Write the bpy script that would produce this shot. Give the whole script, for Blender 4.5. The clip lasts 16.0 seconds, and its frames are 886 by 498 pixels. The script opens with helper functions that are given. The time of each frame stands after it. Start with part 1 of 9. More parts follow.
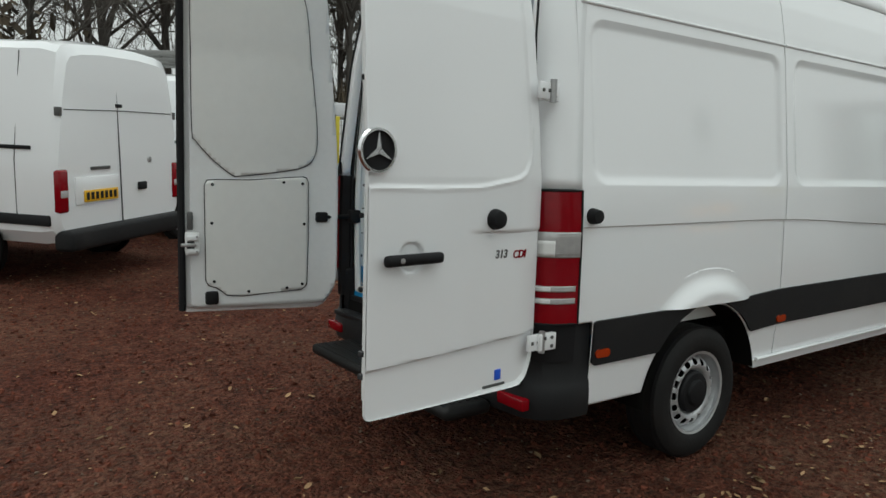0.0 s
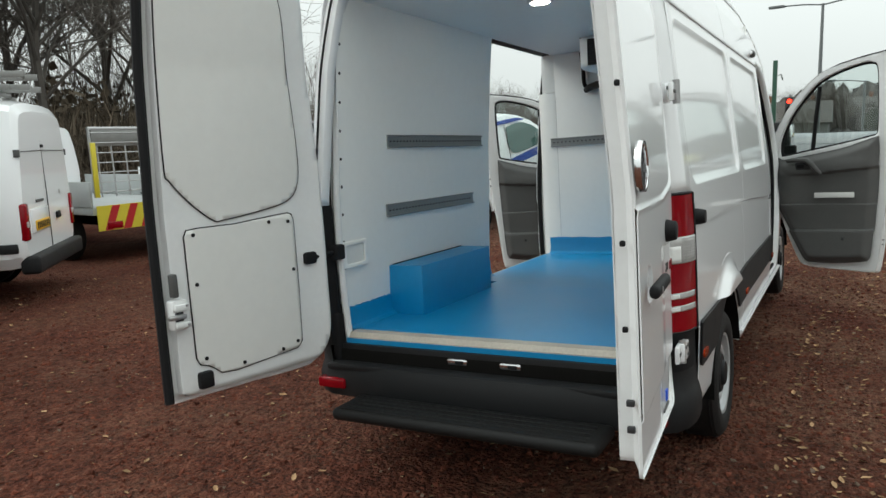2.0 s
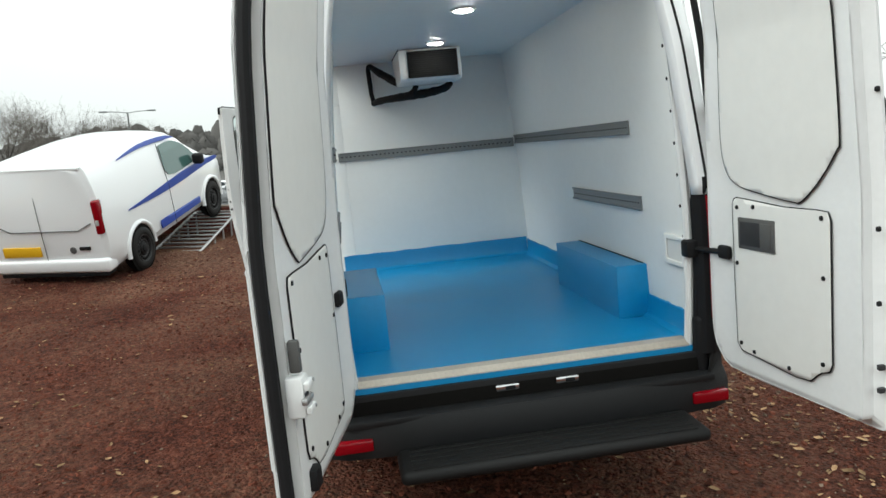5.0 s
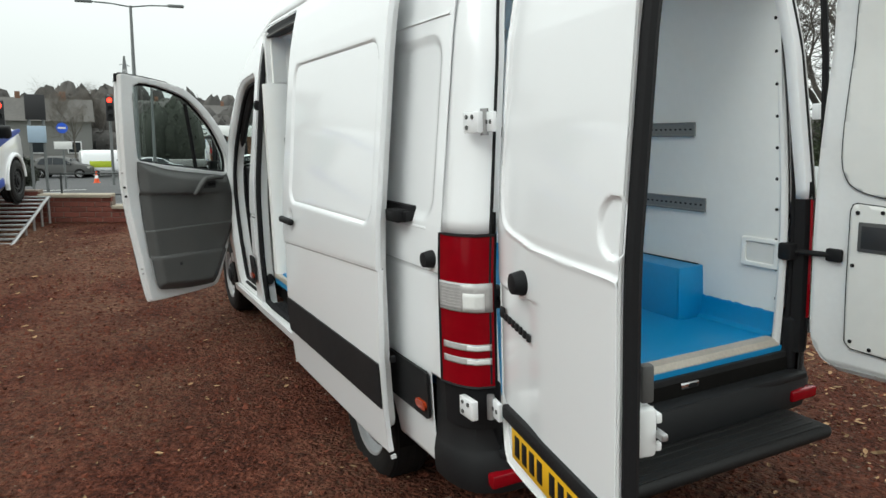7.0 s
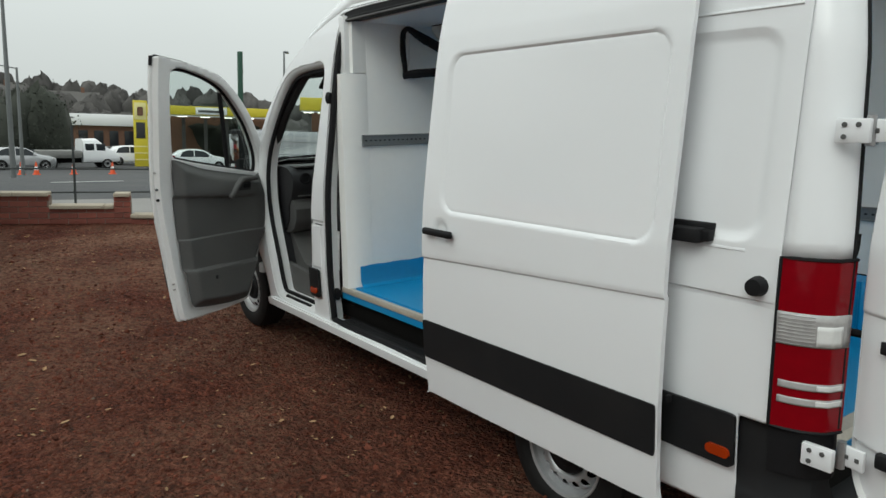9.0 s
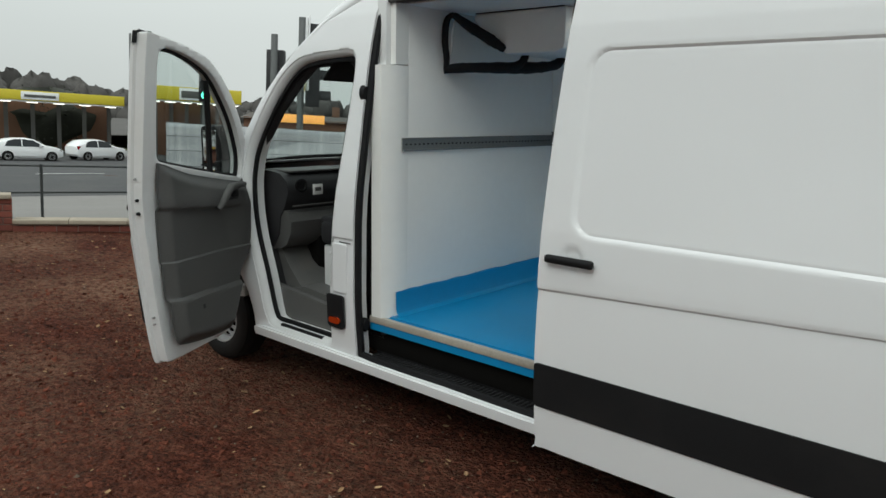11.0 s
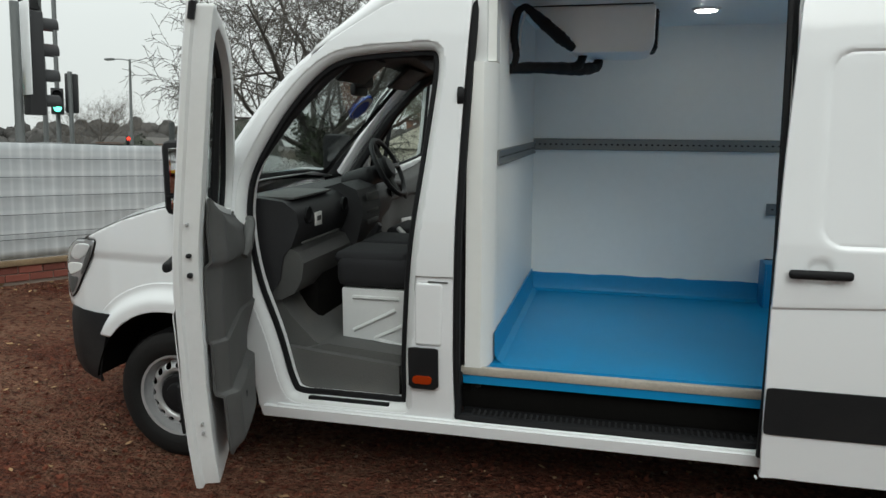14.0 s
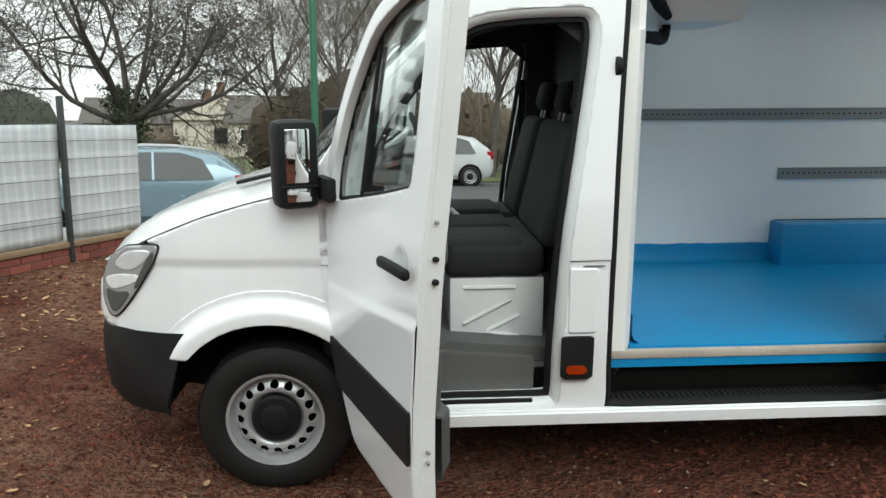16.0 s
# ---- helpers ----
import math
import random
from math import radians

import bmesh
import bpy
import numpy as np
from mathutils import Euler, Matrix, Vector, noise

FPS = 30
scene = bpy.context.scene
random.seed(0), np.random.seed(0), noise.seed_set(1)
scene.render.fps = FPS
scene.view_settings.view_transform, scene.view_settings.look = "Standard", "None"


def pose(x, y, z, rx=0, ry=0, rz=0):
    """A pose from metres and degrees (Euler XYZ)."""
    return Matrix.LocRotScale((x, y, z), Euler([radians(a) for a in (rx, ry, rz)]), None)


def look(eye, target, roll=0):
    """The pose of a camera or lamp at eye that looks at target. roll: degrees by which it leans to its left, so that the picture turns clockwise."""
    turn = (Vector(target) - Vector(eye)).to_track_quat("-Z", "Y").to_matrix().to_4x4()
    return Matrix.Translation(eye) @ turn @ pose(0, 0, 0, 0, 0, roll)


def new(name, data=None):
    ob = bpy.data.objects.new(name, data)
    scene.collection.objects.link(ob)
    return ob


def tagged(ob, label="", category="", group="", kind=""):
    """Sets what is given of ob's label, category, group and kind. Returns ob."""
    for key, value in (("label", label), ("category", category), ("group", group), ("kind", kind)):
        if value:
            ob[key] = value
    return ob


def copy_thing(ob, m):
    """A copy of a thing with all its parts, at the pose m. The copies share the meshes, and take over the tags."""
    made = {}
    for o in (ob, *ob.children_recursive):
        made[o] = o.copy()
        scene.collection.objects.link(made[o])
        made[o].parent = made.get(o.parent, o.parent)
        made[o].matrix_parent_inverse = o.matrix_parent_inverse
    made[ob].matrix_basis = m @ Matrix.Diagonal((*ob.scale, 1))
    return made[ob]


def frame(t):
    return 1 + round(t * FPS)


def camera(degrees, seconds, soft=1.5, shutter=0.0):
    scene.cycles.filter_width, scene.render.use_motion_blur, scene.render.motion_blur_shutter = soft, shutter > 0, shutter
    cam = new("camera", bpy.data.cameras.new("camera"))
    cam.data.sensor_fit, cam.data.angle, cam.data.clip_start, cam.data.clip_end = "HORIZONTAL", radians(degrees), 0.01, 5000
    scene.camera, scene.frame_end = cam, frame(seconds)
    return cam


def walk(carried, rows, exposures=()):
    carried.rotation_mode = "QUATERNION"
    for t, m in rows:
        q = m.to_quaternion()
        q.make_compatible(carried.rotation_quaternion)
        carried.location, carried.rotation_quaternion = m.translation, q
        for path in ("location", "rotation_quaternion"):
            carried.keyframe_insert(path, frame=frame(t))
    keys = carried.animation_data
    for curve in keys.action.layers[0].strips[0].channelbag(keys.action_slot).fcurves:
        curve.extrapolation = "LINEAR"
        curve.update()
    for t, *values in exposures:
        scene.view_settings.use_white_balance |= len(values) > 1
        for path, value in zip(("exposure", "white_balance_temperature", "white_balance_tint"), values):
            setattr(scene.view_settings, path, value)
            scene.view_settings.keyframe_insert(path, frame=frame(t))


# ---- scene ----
cam = camera(63.2, 16.0)
PATH = [
    (0, (-1.995, -2.988, 1.644), (-0.826, -1.4, 1.312), 2.5),
    (0.5, (-2.291, -2.665, 1.642), (-0.918, -1.237, 1.368), -1.1),
    (1, (-2.48, -2.269, 1.63), (-1.003, -0.957, 1.316), -0.2),
    (1.5, (-2.609, -1.871, 1.652), (-1.062, -0.644, 1.335), 1.5),
    (2, (-2.823, -1.469, 1.657), (-1.102, -0.495, 1.354), -1.8),
    (2.5, (-2.931, -1.098, 1.633), (-1.119, -0.314, 1.316), 1.2),
    (3, (-2.961, -0.719, 1.643), (-1.067, -0.151, 1.343), -0.6),
    (3.2, (-3.012, -0.572, 1.612), (-1.094, -0.073, 1.339), -0.5),
    (5.3, (-2.871, 1.041, 1.707), (-0.933, 0.651, 1.404), 0.1),
    (5.5, (-2.809, 1.203, 1.709), (-0.884, 0.752, 1.408), 2.0),
    (6, (-2.522, 1.54, 1.675), (-0.621, 1.014, 1.345), 0.0),
    (6.5, (-2.316, 1.812, 1.673), (-0.46, 1.142, 1.348), -0.0),
    (7, (-2.1, 2.206, 1.693), (-0.34, 1.313, 1.369), 0.8),
    (7.5, (-1.83, 2.464, 1.655), (-0.123, 1.466, 1.354), 1.0),
    (8, (-1.494, 2.707, 1.671), (0.235, 1.759, 1.338), 0.8),
    (8.5, (-1.228, 3.016, 1.673), (0.423, 1.926, 1.382), 1.6),
    (9, (-0.918, 3.248, 1.692), (0.659, 2.063, 1.36), 1.9),
    (9.2, (-0.769, 3.281, 1.701), (0.78, 2.065, 1.353), 0.2),
    (11.3, (0.587, 3.784, 1.674), (1.808, 2.225, 1.393), 3.6),
    (11.5, (0.732, 3.835, 1.621), (1.894, 2.225, 1.378), 3.3),
    (12, (1.154, 4.007, 1.631), (2.133, 2.277, 1.413), 2.5),
    (12.5, (1.525, 4.034, 1.609), (2.469, 2.285, 1.384), -0.9),
    (13, (1.896, 4.051, 1.616), (2.77, 2.271, 1.356), 1.2),
    (13.5, (2.295, 4.176, 1.643), (2.96, 2.307, 1.394), 0.3),
    (14, (2.692, 4.167, 1.611), (3.144, 2.237, 1.343), 1.7),
    (14.5, (3.066, 4.103, 1.622), (3.421, 2.166, 1.275), 0.4),
    (15, (3.497, 4.159, 1.598), (3.675, 2.195, 1.267), 0.7),
    (15.5, (3.881, 4.169, 1.613), (3.928, 2.208, 1.223), 2.7),
    (16, (4.262, 4.023, 1.616), (4.156, 2.055, 1.274), 0.5),
]
EXPOSURE = [(t, e, 6450, 3) for t, e in ((0.0, 0.03), (1.5, 0.36), (3.0, 0.70), (5.5, 0.80), (7.0, 0.60), (8.0, 0.33), (9.0, 0.14), (11.5, 0.05), (12.5, 0.09), (14.5, 0.28), (16.0, 0.74))]
walk(cam, [(t, look(eye, target, roll)) for t, eye, target, roll in PATH], EXPOSURE)


# ---- light ----
world = bpy.data.worlds.new("overcast_sky")
scene.world = world
world.use_nodes = True
wn, wl = world.node_tree.nodes, world.node_tree.links
sky = wn.new("ShaderNodeTexSky")
sky.sky_type, sky.sun_disc = "NISHITA", False
sky.sun_elevation, sky.sun_rotation = radians(35), radians(150)
grey = wn.new("ShaderNodeHueSaturation")
grey.inputs["Saturation"].default_value = 0.06
veil = wn.new("ShaderNodeTexNoise")
veil.inputs["Scale"].default_value = 1.6
veil.inputs["Detail"].default_value = 4.0
tone = wn.new("ShaderNodeMapRange")
tone.inputs["To Min"].default_value, tone.inputs["To Max"].default_value = 4.6, 5.4
mixer = wn.new("ShaderNodeMix")
mixer.data_type = "RGBA"
mixer.inputs["Factor"].default_value = 0.9
wl.new(sky.outputs[0], grey.inputs["Color"])
wl.new(veil.outputs["Fac"], tone.inputs["Value"])
# an overcast sky is brighter overhead than at the horizon
up = wn.new("ShaderNodeTexCoord")
axes = wn.new("ShaderNodeSeparateXYZ")
wl.new(up.outputs["Generated"], axes.inputs[0])
zen = wn.new("ShaderNodeMapRange")
zen.inputs["To Min"].default_value, zen.inputs["To Max"].default_value = 0.86, 2.4
wl.new(axes.outputs["Z"], zen.inputs["Value"])
dome = wn.new("ShaderNodeMath")
dome.operation = "MULTIPLY"
wl.new(tone.outputs[0], dome.inputs[0])
wl.new(zen.outputs[0], dome.inputs[1])
cloud = wn.new("ShaderNodeCombineColor")
for k, f in enumerate((0.965, 1.0, 1.005)):
    m = wn.new("ShaderNodeMath")
    m.operation = "MULTIPLY"
    m.inputs[1].default_value = f
    wl.new(dome.outputs[0], m.inputs[0])
    wl.new(m.outputs[0], cloud.inputs[k])
wl.new(grey.outputs[0], mixer.inputs["A"])
wl.new(cloud.outputs[0], mixer.inputs["B"])
bg = wn["Background"]
bg.inputs["Strength"].default_value = 0.12
wl.new(mixer.outputs["Result"], bg.inputs["Color"])

sun = new("sun", bpy.data.lights.new("sun", "SUN"))
sun.data.energy, sun.data.angle, sun.data.color = 1.05, radians(40), (1.0, 0.995, 0.98)
sun.matrix_world = look((0, 0, 20), (5, -24, 0))

# ---- materials ----
def principled(name, colour, rough=0.5, metal=0.0, vary=0.06, scale=6.0, bump=0.0, bump_scale=60.0, coat=0.0, spec=0.5, transmission=0.0,
               alpha=1.0, dirt=None, dirt_amount=0.0, rand=0.0, island=0.0, detail=5.0, rough_vary=0.06):
    """A surface with colour drift at two scales, fine relief and optional stains of another colour."""
    m = bpy.data.materials.new(name)
    m.use_nodes = True
    n, l = m.node_tree.nodes, m.node_tree.links
    b = n["Principled BSDF"]
    b.inputs["Roughness"].default_value = rough
    b.inputs["Metallic"].default_value = metal
    b.inputs["Coat Weight"].default_value = coat
    b.inputs["Coat Roughness"].default_value = 0.06
    b.inputs["Specular IOR Level"].default_value = spec
    b.inputs["Transmission Weight"].default_value = transmission
    b.inputs["Alpha"].default_value = alpha
    co = n.new("ShaderNodeTexCoord")
    big = n.new("ShaderNodeTexNoise")
    big.inputs["Scale"].default_value, big.inputs["Detail"].default_value = scale, detail
    l.new(co.outputs["Object"], big.inputs["Vector"])
    fine = n.new("ShaderNodeTexNoise")
    fine.inputs["Scale"].default_value, fine.inputs["Detail"].default_value = scale * 14, 3.0
    l.new(co.outputs["Object"], fine.inputs["Vector"])
    add = n.new("ShaderNodeMath")
    add.operation = "ADD"
    l.new(big.outputs["Fac"], add.inputs[0])
    l.new(fine.outputs["Fac"], add.inputs[1])
    rng = n.new("ShaderNodeMapRange")
    rng.inputs["From Min"].default_value, rng.inputs["From Max"].default_value = 0.6, 1.4
    rng.inputs["To Min"].default_value, rng.inputs["To Max"].default_value = 1 - vary, 1 + vary
    l.new(add.outputs[0], rng.inputs["Value"])
    value = rng.outputs[0]
    if rand or island:
        info = n.new("ShaderNodeObjectInfo") if rand else n.new("ShaderNodeNewGeometry")
        r2 = n.new("ShaderNodeMapRange")
        k = rand or island
        r2.inputs["To Min"].default_value, r2.inputs["To Max"].default_value = 1 - k, 1 + k
        l.new(info.outputs["Random" if rand else "Random Per Island"], r2.inputs["Value"])
        mul = n.new("ShaderNodeMath")
        mul.operation = "MULTIPLY"
        l.new(value, mul.inputs[0])
        l.new(r2.outputs[0], mul.inputs[1])
        value = mul.outputs[0]
    hsv = n.new("ShaderNodeHueSaturation")
    hsv.inputs["Color"].default_value = (*colour, 1)
    l.new(value, hsv.inputs["Value"])
    out = hsv.outputs["Color"]
    if dirt:
        st = n.new("ShaderNodeTexNoise")
        st.inputs["Scale"].default_value, st.inputs["Detail"].default_value = scale * 0.45, 7.0
        l.new(co.outputs["Object"], st.inputs["Vector"])
        sr = n.new("ShaderNodeMapRange")
        sr.inputs["From Min"].default_value, sr.inputs["From Max"].default_value = 0.5, 0.75
        sr.inputs["To Max"].default_value = dirt_amount
        l.new(st.outputs["Fac"], sr.inputs["Value"])
        mx = n.new("ShaderNodeMix")
        mx.data_type = "RGBA"
        l.new(sr.outputs[0], mx.inputs["Factor"])
        l.new(out, mx.inputs["A"])
        mx.inputs["B"].default_value = (*dirt, 1)
        out = mx.outputs["Result"]
    l.new(out, b.inputs["Base Color"])
    rr = n.new("ShaderNodeMapRange")
    rr.inputs["To Min"].default_value, rr.inputs["To Max"].default_value = max(0.02, rough - rough_vary), min(1, rough + rough_vary)
    l.new(big.outputs["Fac"], rr.inputs["Value"])
    l.new(rr.outputs[0], b.inputs["Roughness"])
    if bump:
        bn = n.new("ShaderNodeTexNoise")
        bn.inputs["Scale"].default_value, bn.inputs["Detail"].default_value = bump_scale, 4.0
        l.new(co.outputs["Object"], bn.inputs["Vector"])
        bp = n.new("ShaderNodeBump")
        bp.inputs["Strength"].default_value, bp.inputs["Distance"].default_value = bump, 0.01
        l.new(bn.outputs["Fac"], bp.inputs["Height"])
        l.new(bp.outputs["Normal"], b.inputs["Normal"])
    return m


def glowing(name, colour, strength):
    m = bpy.data.materials.new(name)
    m.use_nodes = True
    b = m.node_tree.nodes["Principled BSDF"]
    b.inputs["Base Color"].default_value = (*colour, 1)
    b.inputs["Emission Color"].default_value = (*colour, 1)
    b.inputs["Emission Strength"].default_value = strength
    return m


def pane(name, tint, rough=0.0):
    """Clear or tinted thin glass: mostly see-through, with a glossy surface."""
    m = bpy.data.materials.new(name)
    m.use_nodes = True
    n, l = m.node_tree.nodes, m.node_tree.links
    t = n.new("ShaderNodeBsdfTransparent")
    t.inputs[0].default_value = (*tint, 1)
    g = n.new("ShaderNodeBsdfGlossy")
    g.inputs["Roughness"].default_value = rough + 0.02
    fr = n.new("ShaderNodeLayerWeight")
    fr.inputs["Blend"].default_value = 0.5
    pw = n.new("ShaderNodeMath")
    pw.operation = "POWER"
    pw.inputs[1].default_value = 4.0
    gl = n.new("ShaderNodeMapRange")
    gl.inputs["To Min"].default_value, gl.inputs["To Max"].default_value = 0.045, 0.9
    l.new(fr.outputs["Facing"], pw.inputs[0])
    l.new(pw.outputs[0], gl.inputs["Value"])
    mx = n.new("ShaderNodeMixShader")
    l.new(gl.outputs[0], mx.inputs[0])
    l.new(t.outputs[0], mx.inputs[1])
    l.new(g.outputs[0], mx.inputs[2])
    l.new(mx.outputs[0], n["Material Output"].inputs["Surface"])
    return m


PAINT = principled("white_paint", (0.83, 0.84, 0.85), 0.30, vary=0.0, scale=1.2, coat=0.9, detail=0.5, rough_vary=0.0)
PAINT_IN = principled("white_jamb_paint", (0.74, 0.75, 0.75), 0.42, vary=0.03, scale=3.0, dirt=(0.5, 0.46, 0.4), dirt_amount=0.22)
LINING = principled("white_lining", (0.86, 0.865, 0.84), 0.42, vary=0.02, scale=1.5, bump=0.03, bump_scale=25, dirt=(0.66, 0.66, 0.63), dirt_amount=0.2)
PANEL_GREY = principled("pale_grey_panel", (0.72, 0.72, 0.695), 0.5, vary=0.03, scale=1.3, bump=0.03, bump_scale=30, dirt=(0.62, 0.61, 0.57), dirt_amount=0.3)
BLUE = principled("blue_resin", (0.006, 0.235, 0.50), 0.36, vary=0.07, scale=2.2, bump=0.12, bump_scale=220, dirt=(0.03, 0.17, 0.34), dirt_amount=0.45)
STRIP = principled("worn_beige_strip", (0.46, 0.42, 0.36), 0.5, vary=0.14, scale=5, metal=0.15, bump=0.1, dirt=(0.3, 0.27, 0.22), dirt_amount=0.5)
TRIM = principled("dark_grey_plastic", (0.0095, 0.010, 0.011), 0.62, spec=0.3, vary=0.12, scale=5, bump=0.12, bump_scale=300, dirt=(0.03, 0.028, 0.027), dirt_amount=0.4)
BLACK = principled("black_rubber", (0.008, 0.008, 0.009), 0.65, vary=0.15, scale=8, bump=0.1, spec=0.25)
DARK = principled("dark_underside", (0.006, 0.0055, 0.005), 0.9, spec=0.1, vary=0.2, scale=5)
RAIL = principled("grey_cargo_rail", (0.25, 0.26, 0.26), 0.45, metal=0.6, vary=0.1, scale=9, bump=0.1)
STEEL = principled("galvanised_steel", (0.42, 0.42, 0.42), 0.45, metal=0.8, vary=0.12, scale=9)
CHROME = principled("chrome", (0.75, 0.75, 0.76), 0.12, metal=1.0, vary=0.02)
WHEEL = principled("silver_wheel_paint", (0.50, 0.51, 0.52), 0.32, metal=0.45, vary=0.08, scale=8, dirt=(0.2, 0.15, 0.12), dirt_amount=0.4)
TYRE = principled("tyre_rubber", (0.0085, 0.0083, 0.0082), 0.72, vary=0.2, scale=7, bump=0.2, bump_scale=80, spec=0.3, dirt=(0.026, 0.018, 0.015), dirt_amount=0.4)
RED_LENS = principled("red_lens", (0.215, 0.001, 0.006), 0.16, vary=0.10, scale=30, coat=0.25, spec=0.25)
CLEAR_LENS = principled("clear_ribbed_lens", (0.42, 0.41, 0.40), 0.2, vary=0.16, scale=40, coat=0.4)
AMBER = principled("amber_lens", (0.34, 0.032, 0.003), 0.2, vary=0.08, scale=30, coat=0.6)
CAB_GREY = principled("grey_cab_plastic", (0.078, 0.078, 0.076), 0.6, vary=0.08, scale=6, bump=0.15, bump_scale=350, dirt=(0.11, 0.10, 0.095), dirt_amount=0.3)
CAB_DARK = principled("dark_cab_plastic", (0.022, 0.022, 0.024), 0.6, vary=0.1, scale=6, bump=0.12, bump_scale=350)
CAB_FLOOR = principled("grey_cab_floor", (0.108, 0.108, 0.104), 0.7, vary=0.1, scale=8, bump=0.2, bump_scale=120, dirt=(0.2, 0.17, 0.14), dirt_amount=0.4)
SEAT = principled("black_seat_cloth", (0.014, 0.014, 0.016), 0.9, vary=0.15, scale=10, bump=0.25, bump_scale=260)
STEP = principled("black_step_tread", (0.0075, 0.0075, 0.0075), 0.6, vary=0.15, scale=8, bump=0.1, spec=0.3)
GLASS = pane("window_glass", (0.88, 0.92, 0.91))
TINT = pane("dark_window_glass", (0.20, 0.24, 0.25))
MIRROR = principled("mirror_glass", (0.8, 0.8, 0.8), 0.02, metal=1.0, vary=0.0)
PLATE = principled("yellow_number_plate", (0.75, 0.42, 0.015), 0.4, vary=0.03)
STICKER = principled("blue_sticker", (0.02, 0.10, 0.62), 0.4, vary=0.05)
PAPER = principled("white_label", (0.72, 0.72, 0.70), 0.6, vary=0.05)
LAMP_GLOW = glowing("ceiling_lamp_glow", (1.0, 0.965, 0.90), 32.0)

# ---- building tools ----
def part(name, bm, material, parent=None, label="", smooth=35, solid=0.0, offset=-1.0):
    """One mesh object made from bm, under parent."""
    me = bpy.data.meshes.new(name)
    bmesh.ops.recalc_face_normals(bm, faces=bm.faces) if solid == 0.0 else None
    bm.to_mesh(me)
    bm.free()
    for p in me.polygons:
        p.use_smooth = True
    me.set_sharp_from_angle(angle=radians(smooth))
    me.materials.append(material)
    ob = new(name, me)
    if parent:
        ob.parent = parent
    if label:
        ob["label"] = label
    if solid:
        mod = ob.modifiers.new("thickness", "SOLIDIFY")
        mod.thickness, mod.offset = solid, offset
        if solid > 0.007:
            ob.modifiers.new("crisp_edges", "EDGE_SPLIT").split_angle = radians(40)
    return ob


def root(name, m, label, category, group="", kind=""):
    e = new(name)
    e.empty_display_size = 0.2
    e.matrix_basis = m
    return tagged(e, label, category, group, kind)


def box(bm, x0, x1, y0, y1, z0, z1, bevel=0.0, m=None, seg=2):
    vs = [bm.verts.new((x, y, z)) for x in (x0, x1) for y in (y0, y1) for z in (z0, z1)]
    fs = [bm.faces.new([vs[i] for i in f]) for f in ((0, 1, 3, 2), (4, 6, 7, 5), (0, 4, 5, 1), (2, 3, 7, 6), (0, 2, 6, 4), (1, 5, 7, 3))]
    if bevel:
        es = {e for f in fs for e in f.edges}
        r = bmesh.ops.bevel(bm, geom=list(es), offset=bevel, segments=seg, affect="EDGES", profile=0.5)
        vs = list({v for f in r["faces"] for v in f.verts} | {v for v in vs if v.is_valid})
    if m is not None:
        for v in vs:
            v.co = m @ v.co
    return bm


def boxed(*a, **k):
    return box(bmesh.new(), *a, **k)


def lathe(bm, profile, seg=32, m=None, closed=False):
    """Turns (radius, height) pairs round the local z axis."""
    rings = []
    for r, h in profile:
        rings.append([bm.verts.new((r * math.cos(2 * math.pi * i / seg), r * math.sin(2 * math.pi * i / seg), h)) for i in range(seg)])
    pairs = list(zip(rings, rings[1:])) + ([(rings[-1], rings[0])] if closed else [])
    for a, b in pairs:
        for i in range(seg):
            j = (i + 1) % seg
            bm.faces.new((a[i], a[j], b[j], b[i]))
    if not closed:
        for ring, flip in ((rings[0], True), (rings[-1], False)):
            bm.faces.new(ring[::-1] if flip else ring)
    if m is not None:
        for ring in rings:
            for v in ring:
                v.co = m @ v.co
    return bm


def tube(bm, pts, r, seg=8, close=False, radii=None):
    """A round bar along a line of points."""
    pts = [Vector(p) for p in pts]
    n = len(pts)
    rings, side = [], None
    for i, p in enumerate(pts):
        a = pts[(i - 1) % n] if (i or close) else p
        b = pts[(i + 1) % n] if (i < n - 1 or close) else p
        d = (b - a).normalized() if (b - a).length > 1e-9 else Vector((0, 0, 1))
        if side is None:
            side = d.orthogonal().normalized()
        else:
            side = (side - d * side.dot(d))
            side = side.normalized() if side.length > 1e-6 else d.orthogonal().normalized()
        up = d.cross(side)
        rr = radii[i] if radii else r
        rings.append([bm.verts.new(p + rr * (math.cos(2 * math.pi * k / seg) * side + math.sin(2 * math.pi * k / seg) * up)) for k in range(seg)])
    for i in range(n if close else n - 1):
        a, b = rings[i], rings[(i + 1) % n]
        for k in range(seg):
            j = (k + 1) % seg
            bm.faces.new((a[k], a[j], b[j], b[k]))
    if not close:
        bm.faces.new(rings[0][::-1])
        bm.faces.new(rings[-1])
    return bm


def prism(bm, poly, a0, a1, axis="y", m=None):
    """A flat outline of (u, v) pushed from a0 to a1 along an axis."""
    place = {"y": lambda u, v, a: (u, a, v), "x": lambda u, v, a: (a, u, v), "z": lambda u, v, a: (u, v, a)}[axis]
    lo = [bm.verts.new(place(u, v, a0)) for u, v in poly]
    hi = [bm.verts.new(place(u, v, a1)) for u, v in poly]
    bm.faces.new(lo)
    bm.faces.new(hi[::-1])
    for i in range(len(poly)):
        j = (i + 1) % len(poly)
        bm.faces.new((lo[i], hi[i], hi[j], lo[j]))
    if m is not None:
        for v in lo + hi:
            v.co = m @ v.co
    return bm


